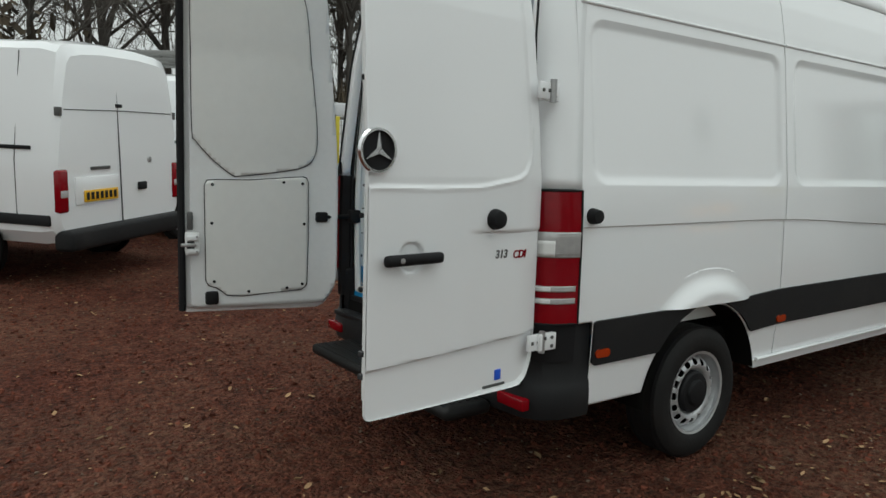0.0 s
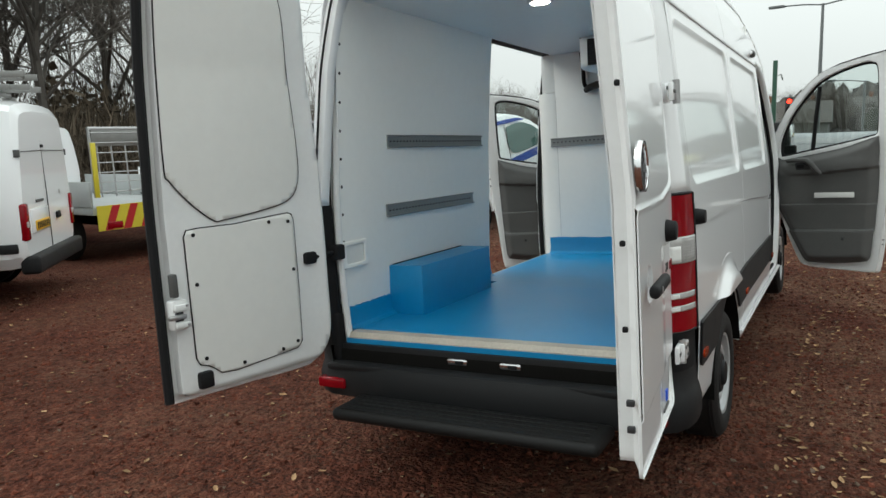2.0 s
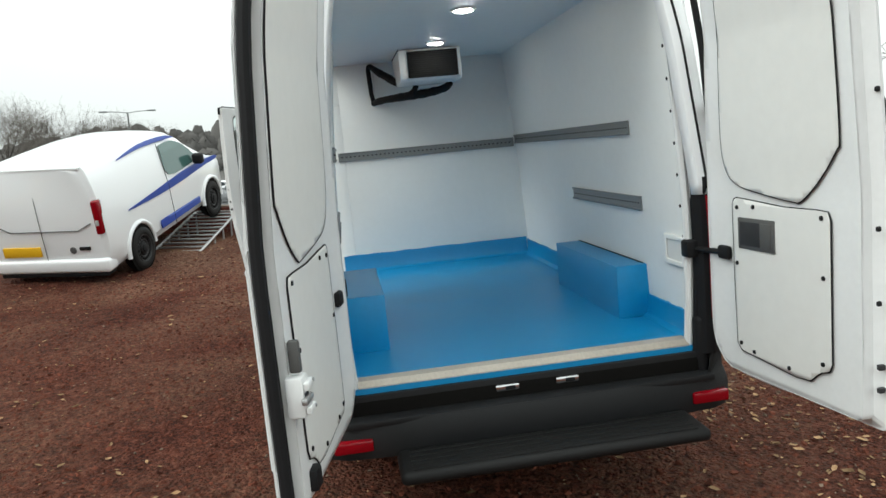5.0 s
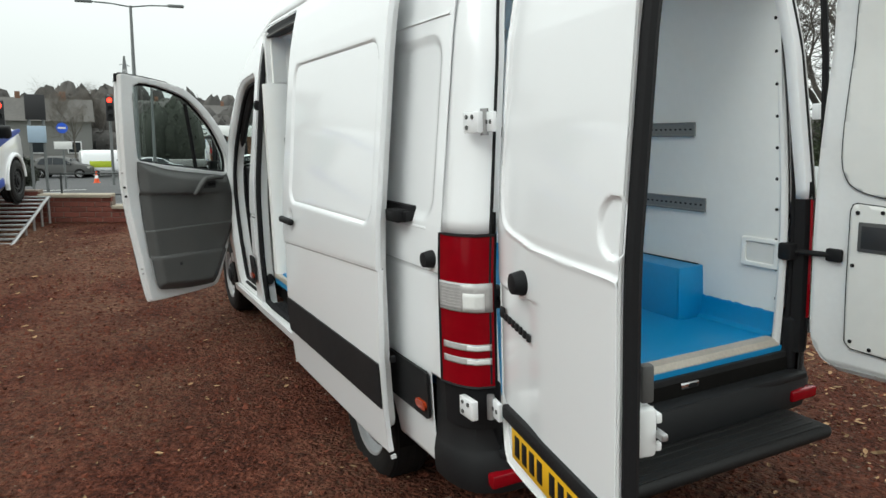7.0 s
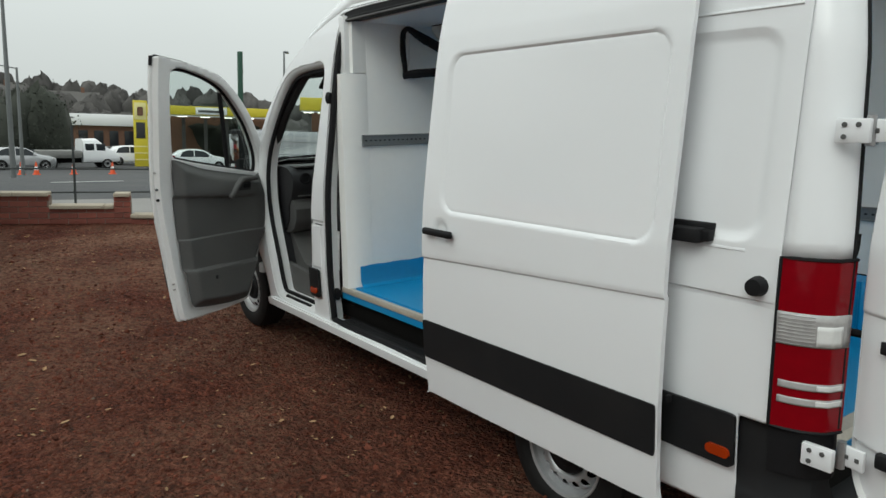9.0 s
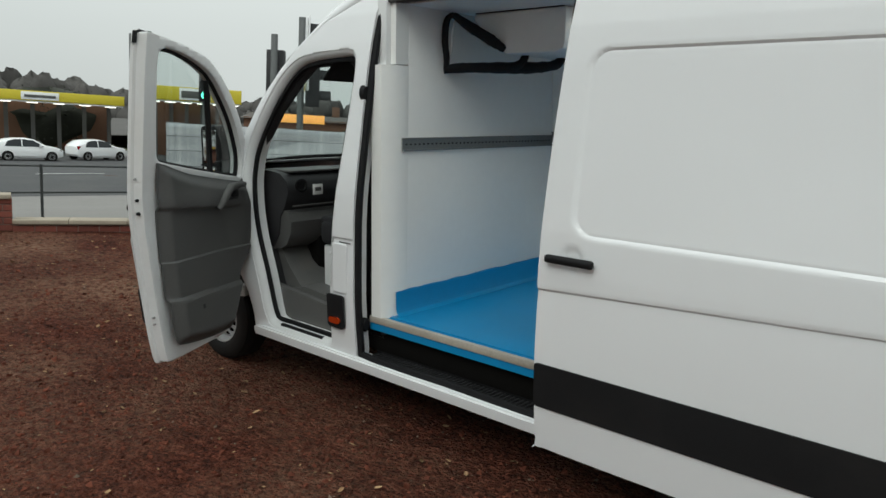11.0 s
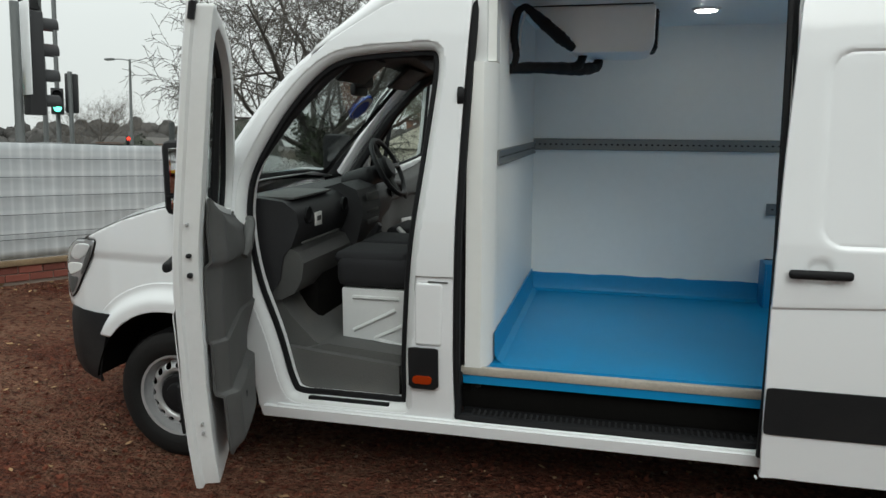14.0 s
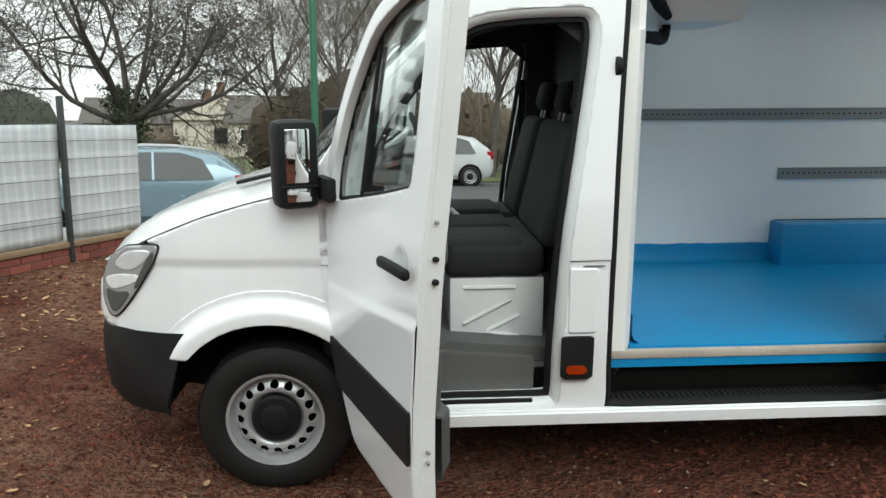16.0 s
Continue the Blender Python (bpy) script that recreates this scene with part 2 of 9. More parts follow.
def grid(bm, rows):
    """Faces over rows of points."""
    vs = [[bm.verts.new(p) for p in row] for row in rows]
    for a, b in zip(vs, vs[1:]):
        for i in range(len(a) - 1):
            bm.faces.new((a[i], a[i + 1], b[i + 1], b[i]))
    return vs


def rrect(x0, x1, z0, z1, r):
    """Signed distance to a rounded rectangle (negative inside)."""
    cx, cz, hx, hz = (x0 + x1) / 2, (z0 + z1) / 2, (x1 - x0) / 2 - r, (z1 - z0) / 2 - r
    def f(u, v):
        dx, dz = np.abs(u - cx) - hx, np.abs(v - cz) - hz
        return np.hypot(np.maximum(dx, 0), np.maximum(dz, 0)) + np.minimum(np.maximum(dx, dz), 0) - r
    return f


def polygon(pts):
    """Signed distance to a closed outline."""
    p = np.array(pts, float)
    def f(u, v):
        u, v = np.asarray(u, float), np.asarray(v, float)
        best, inside = np.full(u.shape, 1e9), np.zeros(u.shape, bool)
        for (ax, az), (bx, bz) in zip(p, np.roll(p, -1, 0)):
            ex, ez = bx - ax, bz - az
            t = np.clip(((u - ax) * ex + (v - az) * ez) / (ex * ex + ez * ez + 1e-12), 0, 1)
            best = np.minimum(best, np.hypot(u - ax - t * ex, v - az - t * ez))
            cross = (az > v) != (bz > v)
            inside ^= cross & (u < ex * (v - az) / (ez if ez else 1e-12) + ax)
        return np.where(inside, -best, best)
    return f


def circle(cx, cz, r, k=1.0):
    return lambda u, v: np.hypot(u - cx, (v - cz) * k) - r


def cut(base, *holes):
    def f(u, v):
        d = base(u, v)
        for h in holes:
            d = np.maximum(d, -h(u, v))
        return d
    return f


def both(*shapes):
    def f(u, v):
        d = shapes[0](u, v)
        for h in shapes[1:]:
            d = np.maximum(d, h(u, v))
        return d
    return f


def spline(pts, n=6, close=True):
    """A smooth line through points."""
    p, out, k = [np.array(q, float) for q in pts], [], len(pts)
    for i in range(k if close else k - 1):
        a, b, c, d = (p[(i - 1) % k], p[i], p[(i + 1) % k], p[(i + 2) % k]) if close else (p[max(i - 1, 0)], p[i], p[i + 1], p[min(i + 2, k - 1)])
        for t in np.arange(n) / n:
            out.append(tuple(0.5 * (2 * b + (c - a) * t + (2 * a - 5 * b + 4 * c - d) * t * t + (3 * b - a - 3 * c + d) * t ** 3)))
    if not close:
        out.append(tuple(p[-1]))
    return out


def sheet(bm, inside, place, u0, u1, v0, v1, step, extra=()):
    """A surface over the part of the (u, v) plane where inside() is negative, with clean cut edges."""
    us, vs = np.linspace(u0, u1, max(2, round((u1 - u0) / step) + 1)), np.linspace(v0, v1, max(2, round((v1 - v0) / step) + 1))
    vs = np.unique(np.concatenate([vs, extra])) if len(extra) else vs
    U, V = np.meshgrid(us, vs, indexing="ij")
    D = inside(U, V)
    D = np.where(np.abs(D) < 1e-6, 1e-6, D)
    keys, uv, polys = {}, [], []
    def vert(key, u, v):
        if key not in keys:
            keys[key] = len(uv)
            uv.append((u, v))
        return keys[key]
    IN = D < 0
    some = IN[:-1, :-1] | IN[1:, :-1] | IN[:-1, 1:] | IN[1:, 1:]
    for i, j in zip(*np.nonzero(some)):
        ring = ((i, j), (i + 1, j), (i + 1, j + 1), (i, j + 1))
        poly = []
        for a, b in zip(ring, ring[1:] + ring[:1]):
            if IN[a]:
                poly.append(vert(a, us[a[0]], vs[a[1]]))
            if IN[a] != IN[b]:
                t = D[a] / (D[a] - D[b])
                poly.append(vert((min(a, b), max(a, b)), us[a[0]] + t * (us[b[0]] - us[a[0]]), vs[a[1]] + t * (vs[b[1]] - vs[a[1]])))
        if len(poly) > 2:
            polys.append(poly)
    if not uv:
        return bm
    uv = np.array(uv)
    made = [bm.verts.new(p) for p in np.asarray(place(uv[:, 0], uv[:, 1])).tolist()]
    for poly in polys:
        ring = [made[k] for k in dict.fromkeys(poly)]
        if len(ring) > 2:
            try:
                bm.faces.new(ring)
            except ValueError:
                pass
    return bm


def collar(bm, loop, place, n0, n1, close=True):
    """A band along a (u, v) outline from depth n0 to n1."""
    p = np.array(loop, float)
    a = np.asarray(place(p[:, 0], p[:, 1], n0)).tolist()
    b = np.asarray(place(p[:, 0], p[:, 1], n1)).tolist()
    if close:
        a.append(a[0])
        b.append(b[0])
    grid(bm, [a, b])
    bmesh.ops.remove_doubles(bm, verts=bm.verts, dist=1e-5)
    return bm


def inset(loop, d):
    """A closed outline moved inwards by d."""
    p = np.array(loop, float)
    t = np.roll(p, -1, 0) - np.roll(p, 1, 0)
    t /= np.linalg.norm(t, axis=1)[:, None] + 1e-12
    area = np.sum(p[:, 0] * np.roll(p[:, 1], -1) - np.roll(p[:, 0], -1) * p[:, 1])
    return p + d * np.sign(area) * np.stack([-t[:, 1], t[:, 0]], 1)


def stack(x, y, z):
    return np.stack(np.broadcast_arrays(x, y, z), -1)


def smoothstep(a, b, x):
    t = np.clip((x - a) / (b - a), 0, 1)
    return t * t * (3 - 2 * t)

# ---- the white refrigerated van (its own frame: x ahead, y to its left) ----
van = root("panel_van", pose(0.0003, 0.001, 0.0215, -2.546, 0.873, 0),
           "white high-roof panel van with open doors standing on red gravel", "van")
PZ = (0.30, 0.40, 0.58, 0.79, 1.20, 1.37, 2.06, 2.20, 2.35, 2.50)
PW = (0.940, 0.955, 0.968, 0.976, 0.974, 0.966, 0.892, 0.872, 0.842, 0.795)
REAR_HUB, FRONT_HUB = (1.178, 0.31), (4.832, 0.405)
TYRE_R = 0.345


def half(x, z):
    """Half width of the body at x and z."""
    w = np.interp(z, PZ, PW)
    w = w * np.interp(x, (4.3, 4.9, 5.2, 5.4, 5.52, 5.62, 5.70), (1, 0.985, 0.952, 0.90, 0.84, 0.76, 0.62))
    return w - 0.075 * np.clip((0.24 - x) / 0.20, 0, 1.2) ** 2.2


def crease(x):
    """Height of the waist crease."""
    return 1.197 - 0.075 * smoothstep(1.6, 3.6, x)


FINE = (1.176, 1.184, 1.190, 1.1935, 1.197, 1.199, 1.366, 1.3715, 1.375, 1.3785, 1.382, 1.386, 2.066, 2.070, 2.074, 2.078)
def slide_crease(x):
    """The same crease on the sliding door, which stands pushed back."""
    return 1.194 - 0.070 * (x - 0.6) / 1.5


def follow(f, line=crease):
    """Bends level rows so that those near the waist run along the crease."""
    return lambda u, v, *a: f(u, v + (line(u) - 1.197) * np.clip(1 - np.abs(v - 1.197) / 0.16, 0, 1), *a)


def pressed(*shapes, line=crease, bevel=0.009):
    """Pressings of the side panel: recessed fields and the waist crease."""
    def f(x, z):
        d = np.zeros(np.broadcast(x, z).shape)
        for sh, depth in shapes:
            d = d + depth * np.clip((0.001 - sh(x, z)) / (bevel + 0.001), 0, 1)
        under = line(x) - z
        return d + 0.012 * smoothstep(0.0, 0.006, under) * np.exp(-np.clip(under, 0, 9) / 0.15) * smoothstep(0.2, 0.3, x)
    return f


def on_side(s, out=0.0, press=None):
    def f(u, v, n=0.0):
        y = half(u, v) + out - n - (press(u, v) if press else 0)
        return stack(u, s * y, v)
    return f


def arch(hub, r, flat=1.0):
    return circle(hub[0], hub[1], r, flat)


DOOR_HOLE = spline([(3.60, 0.445), (3.75, 0.440), (4.0, 0.440), (4.17, 0.445), (4.235, 0.52), (4.30, 0.77), (4.39, 1.02), (4.435, 1.25), (4.44, 1.45), (4.40, 1.61), (4.27, 1.83), (4.15, 1.98), (4.04, 2.08), (3.93, 2.135),
                    (3.78, 2.158), (3.60, 2.168), (3.49, 2.168), (3.445, 2.145), (3.425, 2.09), (3.430, 1.97), (3.475, 1.63), (3.532, 1.20), (3.560, 0.73), (3.565, 0.50)], 5)
SLIDE_HOLE = spline([(2.02, 0.430), (2.7, 0.428), (3.29, 0.428), (3.355, 0.52), (3.36, 1.2), (3.345, 1.7), (3.325, 2.1), (3.305, 2.38), (3.26, 2.462), (2.6, 2.470), (2.06, 2.470),
                     (1.97, 2.42), (1.95, 1.4), (1.95, 0.52)], 5)
REAR_FIELD = rrect(0.29, 1.80, 1.375, 2.075, 0.10)
MID_FIELD = rrect(1.93, 3.30, 1.375, 2.075, 0.10)
press_side = pressed((REAR_FIELD, 0.014), (MID_FIELD, 0.014), bevel=0.034)
SIDE_TOP = 2.50
for s in (1, -1):
    rear_edge = polygon([(0.222, 0.40), (1.842, 0.385), (1.842, SIDE_TOP), (0.222, SIDE_TOP)])
    arches = (arch(REAR_HUB, 0.475), rrect(0.0, 0.327, 0.3, 0.783, 0.01))
    part("rear_side_panel", sheet(bmesh.new(), follow(cut(rear_edge, *arches)), follow(on_side(s, 0, press_side)), 0.2, 1.86, 0.36, 2.52, 0.012, FINE), PAINT, van, solid=0.004)
    cab = [(1.848, 0.385), (4.35, 0.385), (4.60, 0.98), (4.60, 1.44), (4.49, 1.62), (4.34, 1.83), (4.16, 2.02), (3.98, 2.18), (3.72, 2.33), (3.45, 2.43), (3.2, SIDE_TOP), (1.848, SIDE_TOP)]
    holes = [polygon(DOOR_HOLE)] + ([polygon(SLIDE_HOLE)] if s > 0 else [])
    front = cut(polygon(cab), *holes, arch(FRONT_HUB, 0.47))
    part("front_side_panel", sheet(bmesh.new(), follow(front), follow(on_side(s, 0, press_side if s < 0 else pressed())), 1.83, 4.62, 0.36, 2.52, 0.013, FINE), PAINT, van, solid=0.004)
    jamb = bmesh.new()
    rows = []
    for d, n in ((0.0, 0.0), (0.012, 0.004), (0.030, 0.022), (0.036, 0.040), (0.040, 0.13)):
        q = inset(DOOR_HOLE, d)
        row = on_side(s)(q[:, 0], q[:, 1], n).tolist()
        rows.append(row + [row[0]])
    grid(jamb, rows)
    bmesh.ops.remove_doubles(jamb, verts=jamb.verts, dist=1e-5)
    part("door_jamb", jamb, PAINT_IN, van, "white painted cab door jamb")
    q = inset(DOOR_HOLE, 0.048)
    part("door_seal", tube(bmesh.new(), on_side(s)(q[:, 0], q[:, 1], 0.055).tolist(), 0.016, 6, True), BLACK, van, "black rubber door seal")
    # sill flange under the doors
    part("sill", sheet(bmesh.new(), cut(rrect(1.62, 4.33, 0.374, 0.425, 0.012), arch(FRONT_HUB, 0.47), arch(REAR_HUB, 0.475)), on_side(s, 0.008), 1.6, 4.36, 0.33, 0.44, 0.02), PAINT, van, "white sill flange", solid=0.03)
    part("sill_lip", tube(bmesh.new(), [(x, s * 0.972, 0.425) for x in (1.66, 2.4, 3.2, 3.9, 4.25)], 0.012, 6), PAINT, van)
    # wheel arch flares and liners
    for hub, ro, ri, nm in ((REAR_HUB, 0.655, 0.47, "rear"), (FRONT_HUB, 0.605, 0.465, "front")):
        flare = both(cut(arch(hub, ro), arch(hub, ri)), lambda u, v, h=hub: (0.786 if h is REAR_HUB else h[1] + 0.30) - v)
        if nm == "front":
            flare = both(flare, lambda u, v: 4.555 - u)
        def lip(u, v, h=hub, a=ri, b=ro, s=s):
            d = np.hypot(u - h[0], v - h[1])
            k = 1 - smoothstep(a, b, d)
            return stack(u, s * (half(u, v) - 0.002 + 0.044 * smoothstep(0, 0.8, k)), v)
        part("wheel_arch_flare", sheet(bmesh.new(), flare, lip, hub[0] - 0.66, hub[0] + 0.66, hub[1], hub[1] + 0.68, 0.012), PAINT, van, solid=0.006)
        liner = bmesh.new()
        rows = [[(hub[0] + ri * math.cos(a), s * y, hub[1] + ri * math.sin(a)) for a in np.linspace(0.16, math.pi, 28)] for y in (0.968, 0.80, 0.66, 0.66)]
        rows[3] = [(hub[0], s * 0.66, hub[1]) for _ in rows[2]]
        grid(liner, rows)
        bmesh.ops.remove_doubles(liner, verts=liner.verts, dist=1e-5)
        part("wheel_arch_liner", liner, DARK, van, "flat dark disc for the shaded wheel arch liner")
    # dark protective strips along the flanks
    strips = [(0.327, 1.178), (1.178, 3.40 if s < 0 else 1.86), (3.425, 3.568)]
    for a, b in strips:
        st = cut(rrect(a, b, 0.585, 0.785, 0.008), arch(REAR_HUB, 0.478))
        climb = 0.022 if s < 0 and 1.1 < a < 3 else 0.0
        part("protective_strip", sheet(bmesh.new(), st, lambda u, v, s=s, c=climb: on_side(s, 0.014)(u, v + c * smoothstep(1.3, 1.9, u)), a - 0.02, b + 0.02, 0.56, 0.80, 0.02), TRIM, van, "dark grey plastic strip", solid=0.012)
    # cover on the lower door post
    part("post_cover", sheet(bmesh.new(), rrect(3.410, 3.538, 0.792, 1.088, 0.012), on_side(s, 0.0015), 3.41, 3.58, 0.78, 1.10, 0.012), PAINT, van, "white cover on the door post", solid=0.003)
    part("post_groove", tube(bmesh.new(), [(x, s * (float(half(x, 1.095)) + 0.001), 1.095) for x in (3.385, 3.43, 3.478)], 0.0035, 5), CAB_GREY, van)
    lamps = [0.385] + ([1.86] if s < 0 else []) + [3.50]
    for x in lamps:
        z = 0.638 if x < 3 else 0.632
        b = bmesh.new()
        sheet(b, rrect(x - 0.046, x + 0.046, z - 0.019, z + 0.019, 0.018), on_side(s, 0.022), x - 0.06, x + 0.06, z - 0.04, z + 0.04, 0.008)
        part("side_marker_lamp", b, AMBER, van, "amber side marker lamp", solid=0.014)
    b = lathe(bmesh.new(), [(0.034, 0), (0.034, 0.02), (0.028, 0.05), (0.0001, 0.052)], 16, Matrix.Translation((0.287, s * 0.965, 1.243)) @ Matrix.Rotation(-s * math.pi / 2, 4, "X"))
    part("door_buffer", b, BLACK, van, "black rubber door buffer")

# roof: two sections, then the slope towards the windscreen
def roof_rows(xs, u=np.linspace(-1, 1, 33)):
    rows = []
    for x in xs:
        if x <= 3.2:
            ws, zs, top = float(half(max(x, 0.24), SIDE_TOP)), SIDE_TOP, 2.775 - 0.10 * max(0.0, (0.5 - x) / 0.4) ** 2
        else:
            zs = float(np.interp(x, (3.2, 3.45, 3.72, 3.98, 4.06), (SIDE_TOP, 2.43, 2.33, 2.18, 2.12)))
            ws = float(half(x, zs))
            top = float(np.interp(x, (3.2, 3.45, 3.72, 3.98, 4.06), (2.775, 2.70, 2.53, 2.30, 2.23)))
        k = np.abs(u)
        y = ws * np.sign(u) * (1 - (1 - k) ** 1.05)
        z = zs + (top - zs) * (1 - k ** 3.2) ** 0.62
        rows.append([(x, float(a), float(b)) for a, b in zip(y, z)])
    return rows
b = bmesh.new()
grid(b, roof_rows(list(np.linspace(0.10, 3.2, 26)) + [3.3, 3.45, 3.58, 3.72, 3.85, 3.98, 4.06]))
part("roof", b, PAINT, van, solid=0.004)
for s in (1, -1):
    b = bmesh.new()
    tube(b, [(x, s * (float(half(max(x, .24), 2.135)) + 0.003), 2.135) for x in np.linspace(0.25, 1.84, 10)], 0.007, 6)
    if s < 0:
        tube(b, [(x, s * (float(half(x, 2.135)) + 0.003), 2.135) for x in np.linspace(1.85, 3.42, 8)], 0.007, 6)
    part("roof_gutter", b, PAINT, van, "painted seam below the roof")

# rear corner posts, lamps and bumper
CORNER = [(0.222, 0.0), (0.165, 0.010), (0.115, 0.030), (0.075, 0.066), (0.055, 0.11), (0.062, 0.145), (0.10, 0.165)]
def corner(s, i, z, out=0.0):
    x, dy = CORNER[i]
    lean = float(np.interp(z, (0.5, 1.4, 2.0, 2.5), (0, 0, 0.04, 0.12)))
    return (x + lean - (out if i >= 3 else out * 0.4), s * (float(np.interp(z, PZ, PW)) - dy + (out if i < 4 else 0)), z)
for s in (1, -1):
    b = bmesh.new()
    grid(b, [[corner(s, i, z) for i in range(7)] for z in np.linspace(1.352, 2.5, 24)])
    part("rear_corner_post", b, PAINT, van, solid=0.004)
    part("post_seal", tube(bmesh.new(), [corner(s, 4, z, 0.004) for z in np.linspace(0.8, 2.45, 18)], 0.006, 6), BLACK, van, "black rubber strip on the post")
    # lower post behind the lamp: its shade is put in as black
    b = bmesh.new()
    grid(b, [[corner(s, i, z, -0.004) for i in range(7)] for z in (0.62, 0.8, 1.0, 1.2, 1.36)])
    part("shaded_post", b, BLACK, van, "post behind the lamp, coloured black for shade")
    def lens_at(f, z, out, s=s):
        k = min(int(f), 3)
        a, c = Vector(corner(s, k, z, out)), Vector(corner(s, k + 1, z, out))
        return tuple(a.lerp(c, f - k))
    def lens(f0, f1, z0, z1, out):
        b = bmesh.new()
        grid(b, [[lens_at(f, z, out) for f in np.linspace(f0, f1, 13)] for z in np.linspace(z0, z1, 5)])
        return b
    lamp = part("tail_lamp", lens(0.0, 4.2, 0.790, 1.348, 0.008), RED_LENS, van, "red and clear tail lamp", solid=0.012, offset=-s)
    part("clear_lens", lens(0.06, 4.1, 1.072, 1.178, 0.0115), CLEAR_LENS, lamp, "clear ribbed lens", solid=0.004, offset=-s)
    part("bright_corner", lens(2.2, 3.6, 1.076, 1.142, 0.0128), PAPER, lamp, "bright reflector behind the lens", solid=0.001, offset=-s)
    for z in (0.928, 0.876):
        part("reverse_strip", lens(0.35, 4.0, z, z + 0.024, 0.0115), CLEAR_LENS, lamp, "thin clear lens strip", solid=0.004, offset=-s)
        part("strip_end", lens(2.4, 3.9, z + 0.002, z + 0.020, 0.0128), PAPER, lamp, solid=0.001, offset=-s)
    for k in range(9):
        z = 1.078 + k * 0.0115
        part("lens_rib", tube(bmesh.new(), [lens_at(f, z, 0.0135) for f in np.linspace(0.1, 2.1, 6)], 0.0016, 4), CLEAR_LENS, lamp)
    part("lamp_rim", tube(bmesh.new(), [lens_at(f, 0.788, 0.008) for f in np.linspace(4.2, 0, 8)] + [lens_at(0, z, 0.008) for z in (0.9, 1.1, 1.25)] + [lens_at(f, 1.350, 0.008) for f in np.linspace(0, 4.2, 8)], 0.006, 5), BLACK, lamp, "black lamp edge")

b = bmesh.new()
path = [(0.327, 0.968), (0.24, 0.968), (0.16, 0.955), (0.09, 0.92), (0.045, 0.84), (0.03, 0.70), (0.012, 0.45), (0.005, 0.0)]
full = path + [(x, -y) for x, y in path[-2::-1]]
prof = [(0.0, 0.365), (0.012, 0.40), (0.014, 0.47), (0.0, 0.515), (-0.008, 0.53), (-0.012, 0.60), (-0.016, 0.70), (-0.020, 0.783)]
def bump_rows():
    rows = []
    for o, z in prof:
        row = []
        for x, y in full:
            zz = min(z, 0.785 if abs(y) > 0.86 else 0.525)
            n = Vector((x - 0.9, y)).normalized() if abs(y) > 0.8 else Vector((-1, 0))
            row.append((x + o * n.x, y + o * n.y, zz if abs(y) > 0.86 else min(z, 0.53)))
        rows.append(row)
    return rows
grid(b, bump_rows())
bmesh.ops.remove_doubles(b, verts=b.verts, dist=1e-4)
bumper = part("rear_bumper", b, TRIM, van, "dark grey plastic rear bumper", solid=0.01)
part("bumper_ledge", boxed(0.02, 0.16, -0.84, 0.84, 0.505, 0.535, 0.008), TRIM, bumper)
part("entry_panel", boxed(0.108, 0.15, -0.80, 0.80, 0.53, 0.622, 0.006), TRIM, van, "dark panel under the load sill")
for s in (1, -1):
    part("corner_cap", boxed(0.085, 0.16, s * 0.825 - 0.03, s * 0.825 + 0.03, 0.52, 0.79, 0.025, seg=3), BLACK, van)
    part("rear_reflector", boxed(0.005, 0.05, s * 0.81 - 0.085, s * 0.81 + 0.085, 0.408, 0.462, 0.01), RED_LENS, bumper, "red reflector")
for y in (0.106, -0.172):
    p = part("socket_plate", boxed(0.098, 0.112, y - 0.055, y + 0.055, 0.560, 0.592, 0.008), CHROME, van, "small bright socket plate")
    part("socket", boxed(0.094, 0.099, y - 0.035, y + 0.01, 0.567, 0.585, 0.004), BLACK, p)
# rear step: a rounded black tread on brackets
b = boxed(-0.235, 0.02, -0.685, 0.632, 0.338, 0.398, 0.026, seg=3)
step = part("rear_step", b, STEP, van, "black plastic rear step")
for k in range(5):
    part("tread_rib", boxed(-0.215 + k * 0.045, -0.200 + k * 0.045, -0.63, 0.58, 0.396, 0.4015, 0.002), STEP, step)
for y in (-0.4, 0.4):
    part("step_bracket", boxed(0.0, 0.4, y - 0.03, y + 0.03, 0.33, 0.38, 0.005), DARK, step)

# load space: lining, floor, sill strips, rails
def wall_y(z):
    return float(np.interp(z, (0.6, 0.8, 1.67, 2.1, 2.42), (0.822, 0.815, 0.772, 0.735, 0.70)))
for s, x1 in ((1, 1.97), (-1, 3.21)):
    b = bmesh.new()
    grid(b, [[(x, s * wall_y(z), z) for x in np.linspace(0.165, x1, 16)] for z in np.linspace(0.66, 2.42, 12)])
    part("lining_wall", b, LINING, van, "smooth white lining")
part("lining_ceiling", boxed(0.14, 3.26, -0.72, 0.72, 2.402, 2.43), LINING, van, "white lined ceiling")
part("bulkhead_corner", boxed(3.207, 3.25, 0.70, 0.80, 2.085, 2.42), LINING, van)
part("bulkhead", boxed(3.205, 3.25, -0.84, 0.70, 0.61, 2.42, 0.004), LINING, van, "white lined bulkhead")
part("load_floor", prism(bmesh.new(), [(0.19, -0.83), (0.64, -0.83), (0.64, -0.655), (1.73, -0.655), (1.73, -0.83), (3.21, -0.83), (3.21, 0.83), (1.73, 0.83), (1.73, 0.655), (0.64, 0.655), (0.64, 0.83), (0.19, 0.83)], 0.62, 0.675, "z"), BLUE, van, "glossy blue resin floor")
part("load_floor_side", boxed(2.0, 3.32, 0.80, 0.845, 0.60, 0.662), BLUE, van, "blue resin floor edge")
